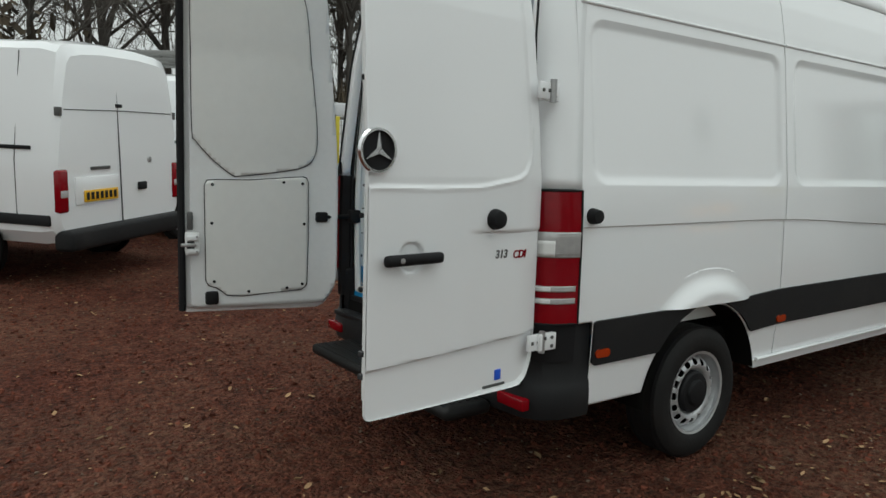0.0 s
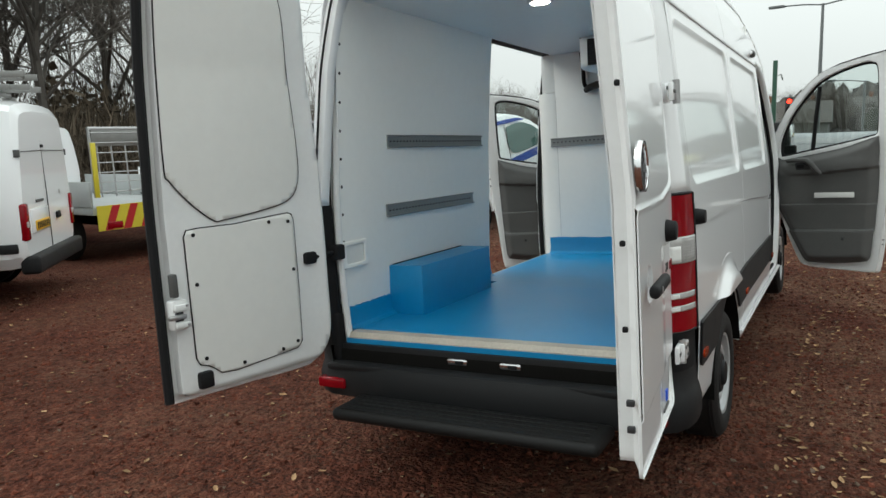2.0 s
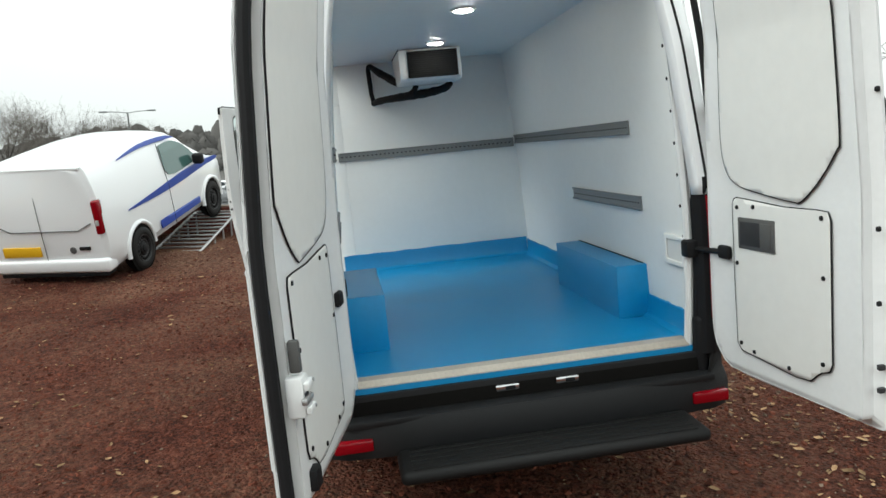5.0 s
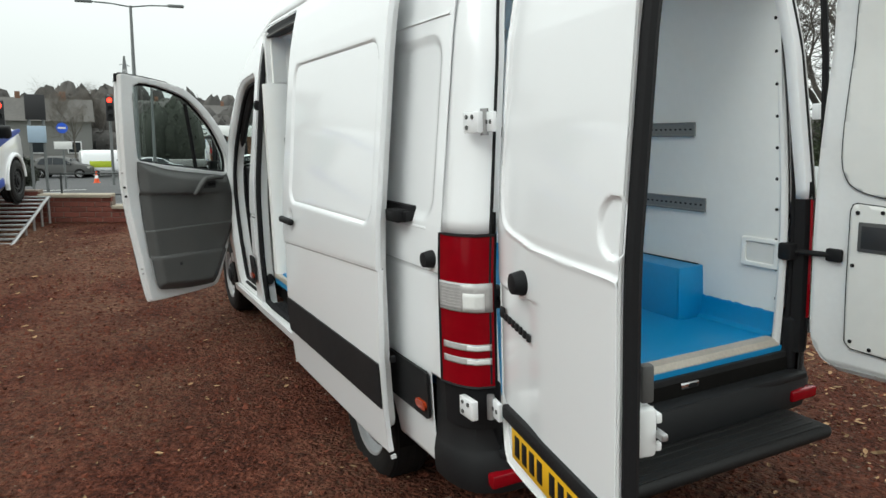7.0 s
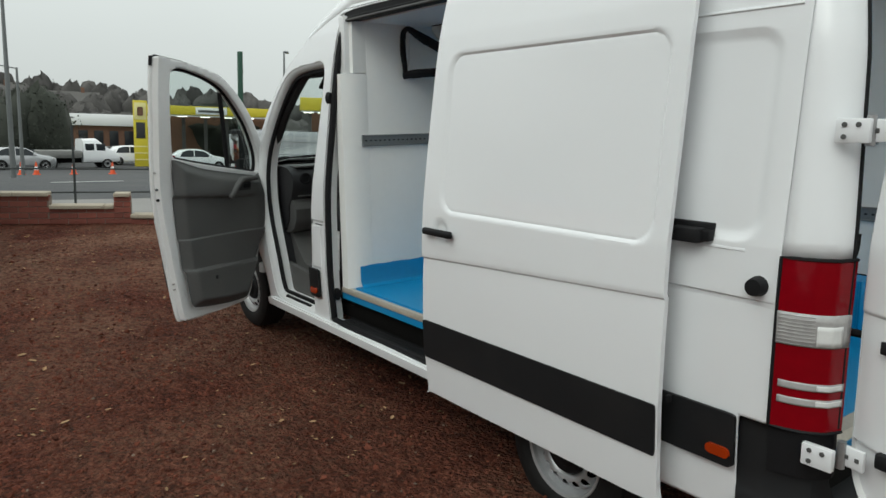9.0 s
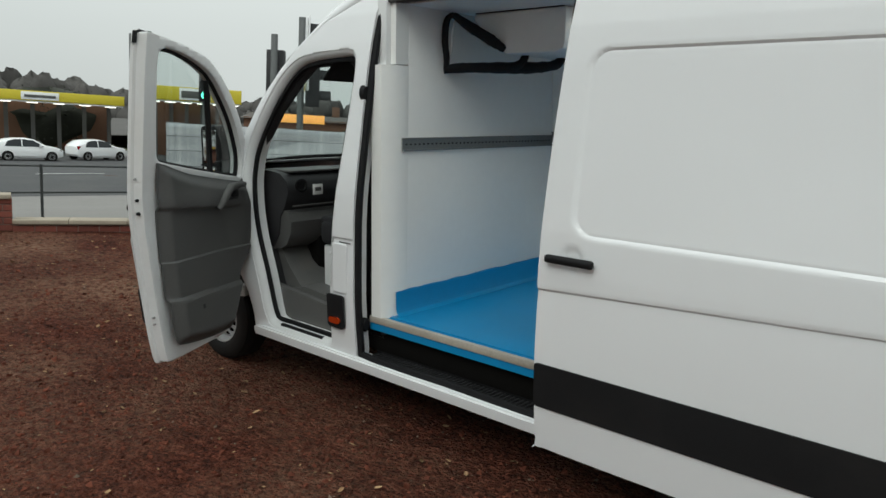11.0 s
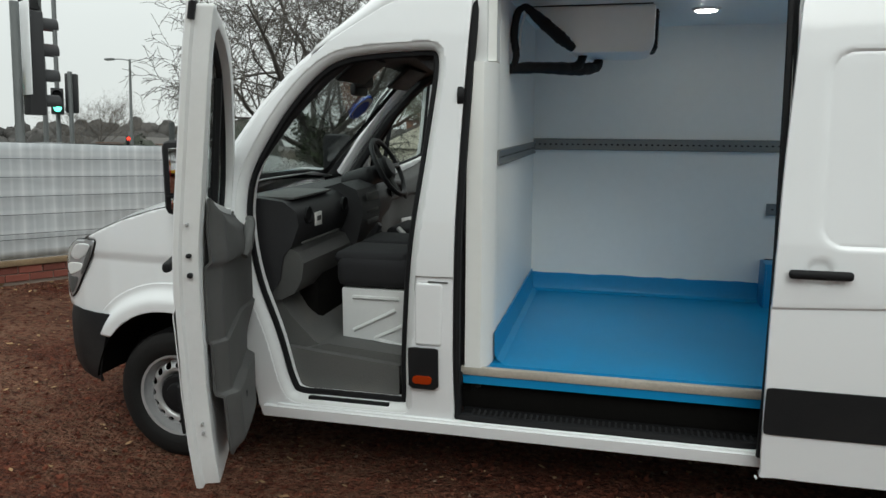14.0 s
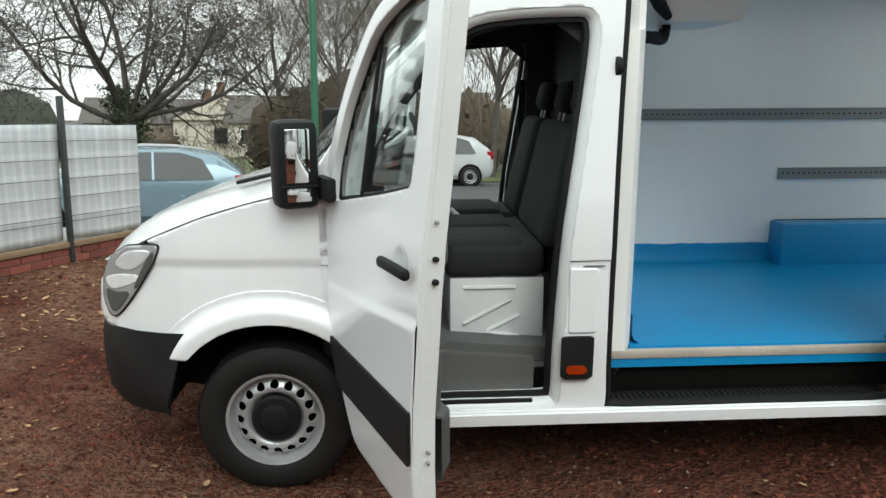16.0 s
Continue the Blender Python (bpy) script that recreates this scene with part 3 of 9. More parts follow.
def cove(bm, a, b, out, top, z0=0.673):
    """A blue upstand with a hollow foot, from a to b on the floor plan; out points into the room."""
    a, b, out = Vector(a), Vector(b), Vector(out)
    rows = []
    wob = random.Random(int(a.x * 100 + b.y * 10))
    n = 24
    for h, o in ((top, 0.004), (top - 0.002, 0.010), (z0 + 0.05, 0.012), (z0 + 0.02, 0.022), (z0 + 0.004, 0.048), (z0 + 0.003, 0.052)):
        rows.append([])
        for i in range(n + 1):
            p = a.lerp(b, i / n)
            jag = (0.004 * wob.uniform(-1, 1)) if h >= top - 0.003 else 0
            rows[-1].append((p.x + out.x * o, p.y + out.y * o, h + jag))
    grid(bm, rows)
    return bm
for a, b, o, top in (((0.19, -0.818), (0.66, -0.818), (0, 1), 0.792), ((1.73, -0.818), (3.21, -0.818), (0, 1), 0.800), ((3.205, -0.80), (3.205, 0.80), (-1, 0), 0.82),
                     ((0.19, 0.818), (0.63, 0.818), (0, -1), 0.792), ((1.50, 0.818), (1.96, 0.818), (0, -1), 0.792)):
    part("floor_upstand", cove(bmesh.new(), a, b, o, top), BLUE, van, "blue resin upstand round the floor")
for s, x0, x1, yi, top in ((1, 0.630, 1.50, 0.590, 0.960), (-1, 0.660, 1.725, 0.640, 0.955)):
    part("wheel_box", prism(bmesh.new(), [(s * y, z) for y, z in ((yi, 0.66), (yi, top - 0.012), (yi + 0.004, top - 0.003), (yi + 0.014, top), (0.83, top), (0.83, 0.80), (0.655, 0.80), (0.655, 0.66))], x0, x1, "x"), BLUE, van, "blue resin wheel box")
    for xa in (x0 - 0.012, x1):
        part("box_end", boxed(xa, xa + 0.012, min(s * yi, s * 0.83), max(s * yi, s * 0.83), 0.66, top - 0.001, 0.004), BLUE, van)
    part("box_edge_line", tube(bmesh.new(), [(x0 + 0.01, s * 0.795, top + 0.003), (x1 - 0.01, s * 0.795, top + 0.003)], 0.004, 5), BLACK, van)
part("sill_strip", prism(bmesh.new(), [(0.205, 0.679), (0.150, 0.676), (0.132, 0.652), (0.132, 0.646), (0.205, 0.646)], -0.775, 0.765, "y"), STRIP, van, "worn beige edging strip")
part("sill_face", boxed(0.128, 0.19, -0.79, 0.78, 0.612, 0.647), BLUE, van, "blue resin edge")
part("side_sill_strip", boxed(1.98, 3.345, 0.838, 0.868, 0.625, 0.667, 0.006), STRIP, van, "worn beige edging strip")
part("side_sill_face", boxed(1.98, 3.345, 0.845, 0.861, 0.583, 0.626), BLUE, van, "blue resin edge")

def cargo_rail(a, b, z, inward, h=0.074):
    """A grey perforated rail along a wall, with its slots."""
    a, b, n = Vector((*a, z)), Vector((*b, z)), Vector((*inward, 0))
    d = (b - a)
    length = d.length
    d.normalize()
    m = Matrix((( d.x, n.x, 0, a.x), (d.y, n.y, 0, a.y), (d.z, n.z, 1, a.z), (0, 0, 0, 1)))
    body = part("cargo_rail", box(bmesh.new(), 0, length, 0, 0.009, -h / 2, h / 2, 0.002, m=m, seg=1), RAIL, van, "grey perforated cargo rail")
    lips = bmesh.new()
    for zz in (-h / 2 + 0.005, h / 2 - 0.005):
        box(lips, 0, length, 0.007, 0.017, zz - 0.005, zz + 0.005, 0.002, m=m, seg=1)
    part("rail_lip", lips, RAIL, body)
    slots = bmesh.new()
    k = 0.03
    while k < length - 0.02:
        box(slots, k - 0.007, k + 0.007, 0.0085, 0.0098, -0.0045, 0.0045, 0, m=m)
        k += 0.036
    part("slot_row", slots, BLACK, body, "dark slots")["kind"] = "stuff"
for s in (1, -1):
    e = (0.625, 1.835) if s > 0 else (0.686, 3.205)
    cargo_rail((e[0], s * wall_y(1.675)), (e[1], s * wall_y(1.675)), 1.675, (0, -s))
    e = (0.60, 1.69) if s > 0 else (0.62, 1.73)
    cargo_rail((e[0], s * wall_y(1.28)), (e[1], s * wall_y(1.28)), 1.28, (0, -s))
cargo_rail((3.204, 0.755), (3.204, -0.75), 1.653, (-1, 0))
for s in (1, -1):
    y = wall_y(1.08)
    r = part("latch_recess", sheet(bmesh.new(), cut(rrect(0.17, 0.385, 1.005, 1.150, 0.012), rrect(0.195, 0.36, 1.028, 1.128, 0.01)), lambda u, v, s=s, y=y: stack(u, s * (y - 0.006), v), 0.15, 0.40, 0.99, 1.17, 0.01), LINING, van, "white moulded recess", solid=0.006, offset=s)
    part("recess_back", boxed(0.19, 0.365, min(s * (y - 0.001), s * (y - 0.004)), max(s * (y - 0.001), s * (y - 0.004)), 1.02, 1.135), PANEL_GREY, r)
    # row of fixings along the rear edge of the lining
    for z in np.arange(0.86, 2.4, 0.145):
        part("lining_screw", lathe(bmesh.new(), [(0.008, 0), (0.008, 0.003), (0.0001, 0.005)], 8, Matrix.Translation((0.19, s * (wall_y(z)), z)) @ Matrix.Rotation(s * math.pi / 2, 4, "X")), BLACK, van)
    # white edge frame and black seal round the rear opening
    pts = [(0.125, s * 0.765, 0.60), (0.125, s * 0.785, 0.70), (0.125, s * 0.80, 1.1), (0.135, s * 0.795, 1.5), (0.165, s * 0.765, 2.0), (0.20, s * 0.735, 2.3), (0.225, s * 0.70, 2.42)]
    pts = spline(pts, 5, False)
    part("opening_edge", tube(bmesh.new(), [(x + 0.03, y, z) for x, y, z in pts], 0.020, 8), PAINT_IN, van, "white edge of the rear opening")
    part("opening_seal", tube(bmesh.new(), [(x, y + s * 0.028, z) for x, y, z in pts], 0.016, 8), BLACK, van, "black rubber seal")
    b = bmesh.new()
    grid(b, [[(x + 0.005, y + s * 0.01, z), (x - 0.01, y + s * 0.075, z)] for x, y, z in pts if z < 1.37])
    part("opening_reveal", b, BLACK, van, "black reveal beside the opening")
    b = bmesh.new()
    grid(b, [[(x + 0.005, y + s * 0.01, z), (x - 0.01, y + s * 0.075, z)] for x, y, z in pts if z > 1.30])
    part("upper_reveal", b, PAINT_IN, van, "white painted reveal above the lamp")
    loop = spline([(0.108, s * 0.822, 1.64), (0.098, s * 0.824, 1.52), (0.092, s * 0.824, 1.42), (0.082, s * 0.830, 1.362), (0.066, s * 0.838, 1.352), (0.056, s * 0.842, 1.385), (0.054, s * 0.842, 1.43)], 4, False)
    part("door_strap", tube(bmesh.new(), loop, 0.010, 8), BLACK, van, "black looped door strap")
    part("strap_head", boxed(0.088, 0.125, s * 0.828 - 0.02, s * 0.828 + 0.02, 1.60, 1.67, 0.015, seg=3), BLACK, van)
part("opening_header", boxed(0.17, 0.30, -0.74, 0.74, 2.41, 2.52, 0.02), PAINT_IN, van)
part("header_seal", tube(bmesh.new(), [(0.215, -0.72, 2.425), (0.21, 0, 2.44), (0.215, 0.72, 2.425)], 0.016, 8), BLACK, van)

for x, y in ((2.245, -0.016), (1.08, -0.02)):
    l = part("ceiling_lamp", lathe(bmesh.new(), [(0.075, 0), (0.07, -0.01), (0.055, -0.012)], 24, Matrix.Translation((x, y, 2.402))), PAPER, van, "round white ceiling lamp")
    part("lamp_disc", lathe(bmesh.new(), [(0.054, -0.012), (0.05, -0.016), (0.0001, -0.017)], 24, Matrix.Translation((x, y, 2.402))), LAMP_GLOW, l, "lit lamp disc")
# evaporator under the ceiling
b = prism(bmesh.new(), [(2.505, 2.215), (2.515, 2.178), (2.56, 2.165), (2.90, 2.165), (3.13, 2.365), (3.13, 2.398), (2.505, 2.398)], -0.235, 0.235, "y")
bmesh.ops.bevel(b, geom=list(b.edges), offset=0.012, segments=2, affect="EDGES", profile=0.5)
ev = part("evaporator", b, LINING, van, "white evaporator unit with a sloping end")
# black strip paints the shadow between the unit and the ceiling
part("gap_shade", boxed(2.52, 3.12, 0.228, 0.236, 2.3975, 2.4015), BLACK, ev, "black strip for the shadow gap below the ceiling")
part("grille_recess", boxed(2.49, 2.51, -0.205, 0.17, 2.19, 2.382, 0.004), BLACK, ev, "black evaporator grille")
for k in range(12):
    part("grille_fin", boxed(2.484, 2.491, -0.20, 0.165, 2.196 + k * 0.0155, 2.1995 + k * 0.0155), TRIM, ev)
def hose(points, radii, label):
    """A lagged rubber hose with an uneven wrap."""
    line = spline(points, 7, False)
    wob = random.Random(len(points) * 7)
    rr = np.interp(np.linspace(0, 1, len(line)), np.linspace(0, 1, len(radii)), radii)
    part("hose", tube(bmesh.new(), line, 0, 10, radii=[float(q) * (1 + wob.uniform(-0.09, 0.09)) for q in rr]), BLACK, van, label)
hose([(3.12, 0.43, 2.375), (3.165, 0.435, 2.345), (3.182, 0.43, 2.24), (3.170, 0.425, 2.14), (3.188, 0.41, 2.085)], (0.014, 0.019, 0.019, 0.016), "thin black hose on the bulkhead")
hose([(3.198, 0.415, 2.078), (3.09, 0.34, 2.088), (2.97, 0.21, 2.092), (2.87, 0.02, 2.100), (2.80, -0.13, 2.122), (2.785, -0.19, 2.168)], (0.026, 0.029, 0.033, 0.034, 0.030, 0.022), "thick lagged black hose under the evaporator")
hose([(2.93, 0.16, 2.095), (2.88, 0.11, 2.115), (2.86, 0.08, 2.17)], (0.024, 0.026, 0.022), "short black hose branch")
hose([(3.13, 0.42, 2.375), (3.06, 0.365, 2.315), (2.98, 0.285, 2.250), (2.905, 0.225, 2.190)], (0.018, 0.030, 0.034, 0.020), "black hose beside the sloping end")
part("white_cable", tube(bmesh.new(), spline([(3.12, 0.405, 2.37), (3.15, 0.40, 2.28), (3.16, 0.40, 2.17), (3.19, 0.405, 2.10)], 5, False), 0.006, 6), PAPER, van, "thin white cable")

# side door opening: step well, posts, seals
part("step_well", boxed(1.98, 3.34, 0.60, 0.86, 0.395, 0.43, 0.01), STEP, van, "black step well tread")
part("step_riser", boxed(1.98, 3.34, 0.79, 0.812, 0.42, 0.60), BLACK, van)
for k in range(46):
    x = 2.02 + k * 0.028
    part("step_rib", boxed(x, x + 0.010, 0.815, 0.925, 0.4285, 0.437, 0.0015, seg=1), CAB_DARK, van)
part("step_lip", boxed(1.99, 3.33, 0.855, 0.935, 0.41, 0.432, 0.008), STEP, van, "black step edge")
part("slide_jamb", collar(bmesh.new(), SLIDE_HOLE, on_side(1), 0.0, 0.10), PAINT_IN, van, "white painted side opening jamb")
q = np.array(SLIDE_HOLE)
c = q.mean(0)
q = c + (q - c) * np.stack([np.full(len(q), 0.982), np.where(q[:, 1] > c[1], 0.955, 0.990)], 1)
part("slide_seal", tube(bmesh.new(), on_side(1)(q[:, 0], q[:, 1], 0.028).tolist(), 0.021, 8, True), BLACK, van, "black rubber door seal")
part("track_recess", boxed(1.97, 3.285, 0.74, 0.805, 2.405, 2.487, 0.004), BLACK, van, "dark upper track of the sliding door")
part("track_lip", tube(bmesh.new(), [(1.98, 0.815, 2.412), (2.6, 0.815, 2.414), (3.27, 0.815, 2.412)], 0.009, 6), CAB_GREY, van, "grey lip of the upper track")
part("front_post_lining", prism(bmesh.new(), [(3.325, 0.868), (3.25, 0.868), (3.205, 0.80), (3.205, 0.70), (3.325, 0.78)], 0.665, 2.08, "z"), LINING, van, "white lined door post")
part("front_post_upper", boxed(3.245, 3.315, 0.66, 0.835, 2.05, 2.44, 0.006), PAINT_IN, van)
for z in (0.615, 1.93):
    b = lathe(bmesh.new(), [(0.022, 0), (0.028, 0.01), (0.028, 0.03), (0.0001, 0.034)], 12, Matrix.Translation((3.33, 0.90, z)) @ Matrix.Rotation(math.pi / 2, 4, "Y") @ Matrix.Scale(1.5, 4, (1, 0, 0)))
    part("post_buffer", b, BLACK, van, "black oval door buffer")
part("slide_track", boxed(0.47, 1.9, 0.935, 0.972, 1.377, 1.428, 0.004), BLACK, van, "black track for the sliding door")
part("track_channel", tube(bmesh.new(), [(0.345, 0.967, 1.352), (0.5, 0.968, 1.352), (0.9, 0.968, 1.352)], 0.007, 6), PAINT, van)

# the sliding door, pushed back along the flank
slide = part("sliding_door", sheet(bmesh.new(), follow(polygon(spline([(0.615, 0.395), (1.3, 0.392), (2.02, 0.392), (2.062, 0.42), (2.075, 1.0), (2.065, 1.6), (2.045, 2.0), (2.02, 2.36), (1.97, 2.43), (1.3, 2.44), (0.66, 2.44), (0.60, 2.38), (0.60, 1.4), (0.605, 0.45)], 4)), slide_crease),
             follow(on_side(1, 0.102, pressed((rrect(0.66, 1.93, 1.350, 2.118, 0.10), 0.010), (circle(1.915, 1.262, 0.056), 0.010), line=slide_crease)), slide_crease), 0.58, 2.10, 0.37, 2.46, 0.011, (1.176, 1.184, 1.190, 1.1935, 1.197, 1.199, 1.341, 1.345, 1.349, 1.352, 1.356, 2.108, 2.112, 2.116, 2.120)), PAINT, van, "white sliding side door standing open", solid=0.022)
part("door_inner", sheet(bmesh.new(), rrect(0.66, 2.03, 0.45, 2.38, 0.08), on_side(1, 0.055), 0.64, 2.05, 0.43, 2.40, 0.04), PAINT_IN, slide, solid=0.03)
part("protective_strip", sheet(bmesh.new(), rrect(0.612, 2.07, 0.585, 0.785, 0.008), on_side(1, 0.118), 0.6, 2.09, 0.57, 0.8, 0.02), TRIM, slide, "dark grey plastic strip", solid=0.012)
part("door_crease", tube(bmesh.new(), [(x, float(half(x, 2.135)) + 0.106, 2.135) for x in np.linspace(0.61, 2.03, 8)], 0.008, 6), PAINT, slide)
part("front_edge_seal", tube(bmesh.new(), [(2.06, float(half(2, z)) + 0.06, z) for z in np.linspace(0.45, 2.35, 16)], 0.014, 6), BLACK, slide, "black rubber edge seal")
h = part("door_handle", box(bmesh.new(), -0.115, 0.115, -0.016, 0.016, -0.018, 0.018, 0.014, m=Matrix.Translation((1.915, 1.118, 1.258)), seg=3), BLACK, slide, "black pull handle")
slide.location = (-0.035, 0, -0.018)
part("slide_arm", boxed(0.525, 0.64, 0.975, 1.03, 1.380, 1.430, 0.006), BLACK, slide, "black sliding door arm")
part("arm_roller", boxed(0.50, 0.56, 0.96, 1.0, 1.385, 1.425, 0.006), BLACK, slide)
for z in (0.80,):
    part("edge_fitting", boxed(0.592, 0.608, 1.03, 1.055, z - 0.014, z + 0.014, 0.004), BLACK, slide)

# ---- rear doors ----
def lettering(word, size, depth, m):
    """A word in the built-in font as a mesh."""
    cu = bpy.data.curves.new("word", "FONT")
    cu.body, cu.size, cu.extrude, cu.shear, cu.offset = word, size, depth, 0.15, 0.0012
    ob = new("word", cu)
    me = bpy.data.meshes.new_from_object(ob.evaluated_get(bpy.context.evaluated_depsgraph_get()))
    bpy.data.objects.remove(ob)
    b = bmesh.new()
    b.from_mesh(me)
    bpy.data.meshes.remove(me)
    bmesh.ops.transform(b, matrix=m, verts=b.verts)
    return b


def rear_door(s, theta, hinge, thick):
    """One rear door in its own plane: u from the hinge edge to the free edge, v up, n outwards. s: +1 for the left door."""
    a = radians(theta)
    d, nrm = Vector((-math.sin(a), -s * math.cos(a), 0)), Vector((-math.cos(a), s * math.sin(a), 0))
    hx, hy = hinge
    def at(u, v, n=0.0):
        n = n - np.interp(v, (0.5, 1.4, 2.0, 2.5), (0, 0, 0.04, 0.12)) - 0.03 * np.clip(1 - u / 0.16, 0, 1) ** 2
        return stack(hx + d.x * u + nrm.x * n, hy + d.y * u + nrm.y * n, v)
    outline = spline([(0.06, 0.60), (0.10, 0.566), (0.16, 0.555), (0.5, 0.560), (0.80, 0.565), (0.865, 0.568), (0.879, 0.58), (0.884, 0.62), (0.884, 0.9), (0.884, 1.4), (0.884, 2.0), (0.884, 2.38), (0.875, 2.45), (0.83, 2.478), (0.5, 2.49), (0.24, 2.475), (0.13, 2.40), (0.085, 2.1), (0.02, 1.45), (0.015, 0.95), (0.02, 0.70)], 5)
    field = polygon(spline([(0.10, 1.46), (0.30, 1.372), (0.55, 1.358), (0.84, 1.362), (1.0, 1.368), (1.0, 1.7), (1.0, 2.36), (0.7, 2.41), (0.25, 2.40), (0.17, 2.3), (0.12, 1.9)], 5))
    def outer(u, v, n=0.0):
        rib = 0.0032 * np.exp(-(field(u, v) / 0.007) ** 2) * np.where(v < 1.6, 1, 0.3) - 0.005 * (1 - smoothstep(-0.016, 0.0, field(u, v)))
        low = -0.016 * (1 - smoothstep(0.752, 0.759, v - 0.03 * np.clip(0.5 - u, -.5, .5)))
        sweep = -0.009 * smoothstep(0.0, 0.007, 1.195 + 0.05 * np.clip((u - 0.2), 0, 1) ** 1.2 - v) * (1 - smoothstep(0.30, 0.46, u))
        cu, cv, cr = (0.70, 1.120, 0.060) if s < 0 else (0.846, 1.485, 0.078)
        dent = -(0.012 if s < 0 else 0.011) * (1 - smoothstep(cr - 0.010, cr, np.hypot(u - cu, v - cv)))
        return at(u, v, n + rib + low + sweep + dent)
    skin = sheet(bmesh.new(), polygon(outline), outer, 0.0, 0.90, 0.53, 2.51, 0.0065)
    door = part("rear_door", skin, PAINT, van, "white rear door standing open", solid=0.004)
    inner_line = [(0.03 + (u - 0.03) * 0.955, 0.60 + (v - 0.565) * 0.975) for u, v in outline]
    def inner(u, v, n=0.0):
        return at(u, v, n - thick)
    part("inner_skin", sheet(bmesh.new(), polygon(inner_line), inner, 0.0, 0.90, 0.53, 2.51, 0.03), PAINT_IN, door, "white painted inner skin", solid=0.004)
    rim = bmesh.new()
    A, B = np.array(outline), np.array(inner_line)
    mid = (A + B) / 2
    rows = [at(A[:, 0], A[:, 1], -0.004), at(A[:, 0], A[:, 1], -0.012), at(mid[:, 0], mid[:, 1], -0.022), at(B[:, 0], B[:, 1], -0.035), at(B[:, 0], B[:, 1], -thick - 0.003)]
    grid(rim, [r.tolist() + [r[0].tolist()] for r in rows])
    bmesh.ops.remove_doubles(rim, verts=rim.verts, dist=1e-5)
    part("door_rim", rim, PAINT_IN, door, "white painted door edge")
    # black rubber lip along the free edge
    if s > 0:
        zs = np.linspace(0.58, 2.42, 16)
        part("edge_rubber", tube(bmesh.new(), at(np.full(16, 0.889), zs, -0.040).tolist(), 0.021, 8), BLACK, door, "black rubber edge lip")
    else:
        zs = np.linspace(0.75, 2.42, 16)
        part("edge_rubber", tube(bmesh.new(), at(np.full(16, 0.03), zs, -thick * 0.7).tolist(), 0.015, 6), BLACK, door, "black rubber edge lip")
    # inner trim panels with dark outlines and screws
    up = spline([(0.13, 1.50), (0.20, 1.43), (0.38, 1.395), (0.55, 1.375), (0.60, 1.38), (0.70, 1.46), (0.79, 1.56), (0.81, 1.62), (0.815, 2.0), (0.81, 2.38), (0.7, 2.43), (0.35, 2.42), (0.22, 2.36), (0.16, 2.0), (0.12, 1.65)], 5)
    lo = [(0.195, 1.375), (0.30, 1.368), (0.50, 1.352), (0.68, 1.352), (0.735, 1.348), (0.748, 1.32), (0.745, 0.80), (0.73, 0.768), (0.69, 0.755), (0.66, 0.735), (0.63, 0.708), (0.55, 0.700), (0.20, 0.722), (0.172, 0.75), (0.165, 1.0), (0.165, 1.34), (0.175, 1.368)]
    k = -thick - 0.008
    def sit(u, v):
        return (u + 0.022, v - (0.035 if v > 1.0 else 0.045)) if s > 0 else (0.165 + (u - 0.165) * 0.95, v - 0.03)
    up, lo = [sit(*q) for q in up], [sit(*q) for q in lo]
    for nm, outl in (("upper_trim_panel", up), ("lower_trim_panel", lo)):
        p = np.array(outl)
        tp = part(nm, sheet(bmesh.new(), polygon(outl), lambda u, v: at(u, v, k), 0.08, 0.88, 0.62, 2.46, 0.025), PANEL_GREY, door, "pale grey inner panel", solid=0.005, offset=0)
        part("panel_seal", tube(bmesh.new(), at(p[:, 0], p[:, 1], k).tolist(), 0.0034, 5, True), BLACK, tp, "dark sealed edge")
    for u, v in ((0.20, 1.335), (0.31, 1.342), (0.705, 1.325), (0.19, 1.10), (0.71, 1.11), (0.20, 0.755), (0.29, 0.735), (0.51, 0.725), (0.70, 0.79)):
        u, v = sit(u, v)
        ob = lathe(bmesh.new(), [(0.009, 0), (0.009, 0.004), (0.0001, 0.006)], 8, Matrix.Translation(at(u, v, k - 0.003).tolist()) @ Vector((0, 0, 1)).rotation_difference(-nrm).to_matrix().to_4x4())
        part("panel_screw", ob, BLACK, door)
    m = Matrix((( d.x, nrm.x, 0, hx), (d.y, nrm.y, 0, hy), (0, 0, 1, 0), (0, 0, 0, 1)))
    def fit_box(nm, u0, u1, n0, n1, v0, v1, mat, label="", bev=0.006, parent=door):
        return part(nm, box(bmesh.new(), u0, u1, n0, n1, v0, v1, bev, m=m), mat, parent, label)
    # door latch on the free edge, lower rod guide, check arm and hinges
    if s > 0:
        l = fit_box("latch", 0.80, 0.875, -thick - 0.05, -thick + 0.01, 0.90, 1.03, PAINT_IN, "white latch casting", 0.014)
        fit_box("latch_bolt", 0.82, 0.90, -thick - 0.065, -thick - 0.045, 0.95, 0.97, STEEL, "", 0.006, l)
        fit_box("latch_cheek", 0.805, 0.87, -thick - 0.066, -thick - 0.048, 0.985, 1.012, PAINT_IN, "", 0.006, l)
        fit_box("latch_cheek", 0.805, 0.87, -thick - 0.066, -thick - 0.048, 0.912, 0.936, PAINT_IN, "", 0.006, l)
        fit_box("latch_slot", 0.83, 0.868, -thick - 0.0525, -thick - 0.049, 0.94, 0.98, CAB_DARK, "dark latch slot", 0.002, l)
        for q in (0.918, 1.0):
            fit_box("latch_bolt_head", 0.812, 0.824, -thick - 0.070, -thick - 0.062, q, q + 0.012, STEEL, "", 0.003, l)
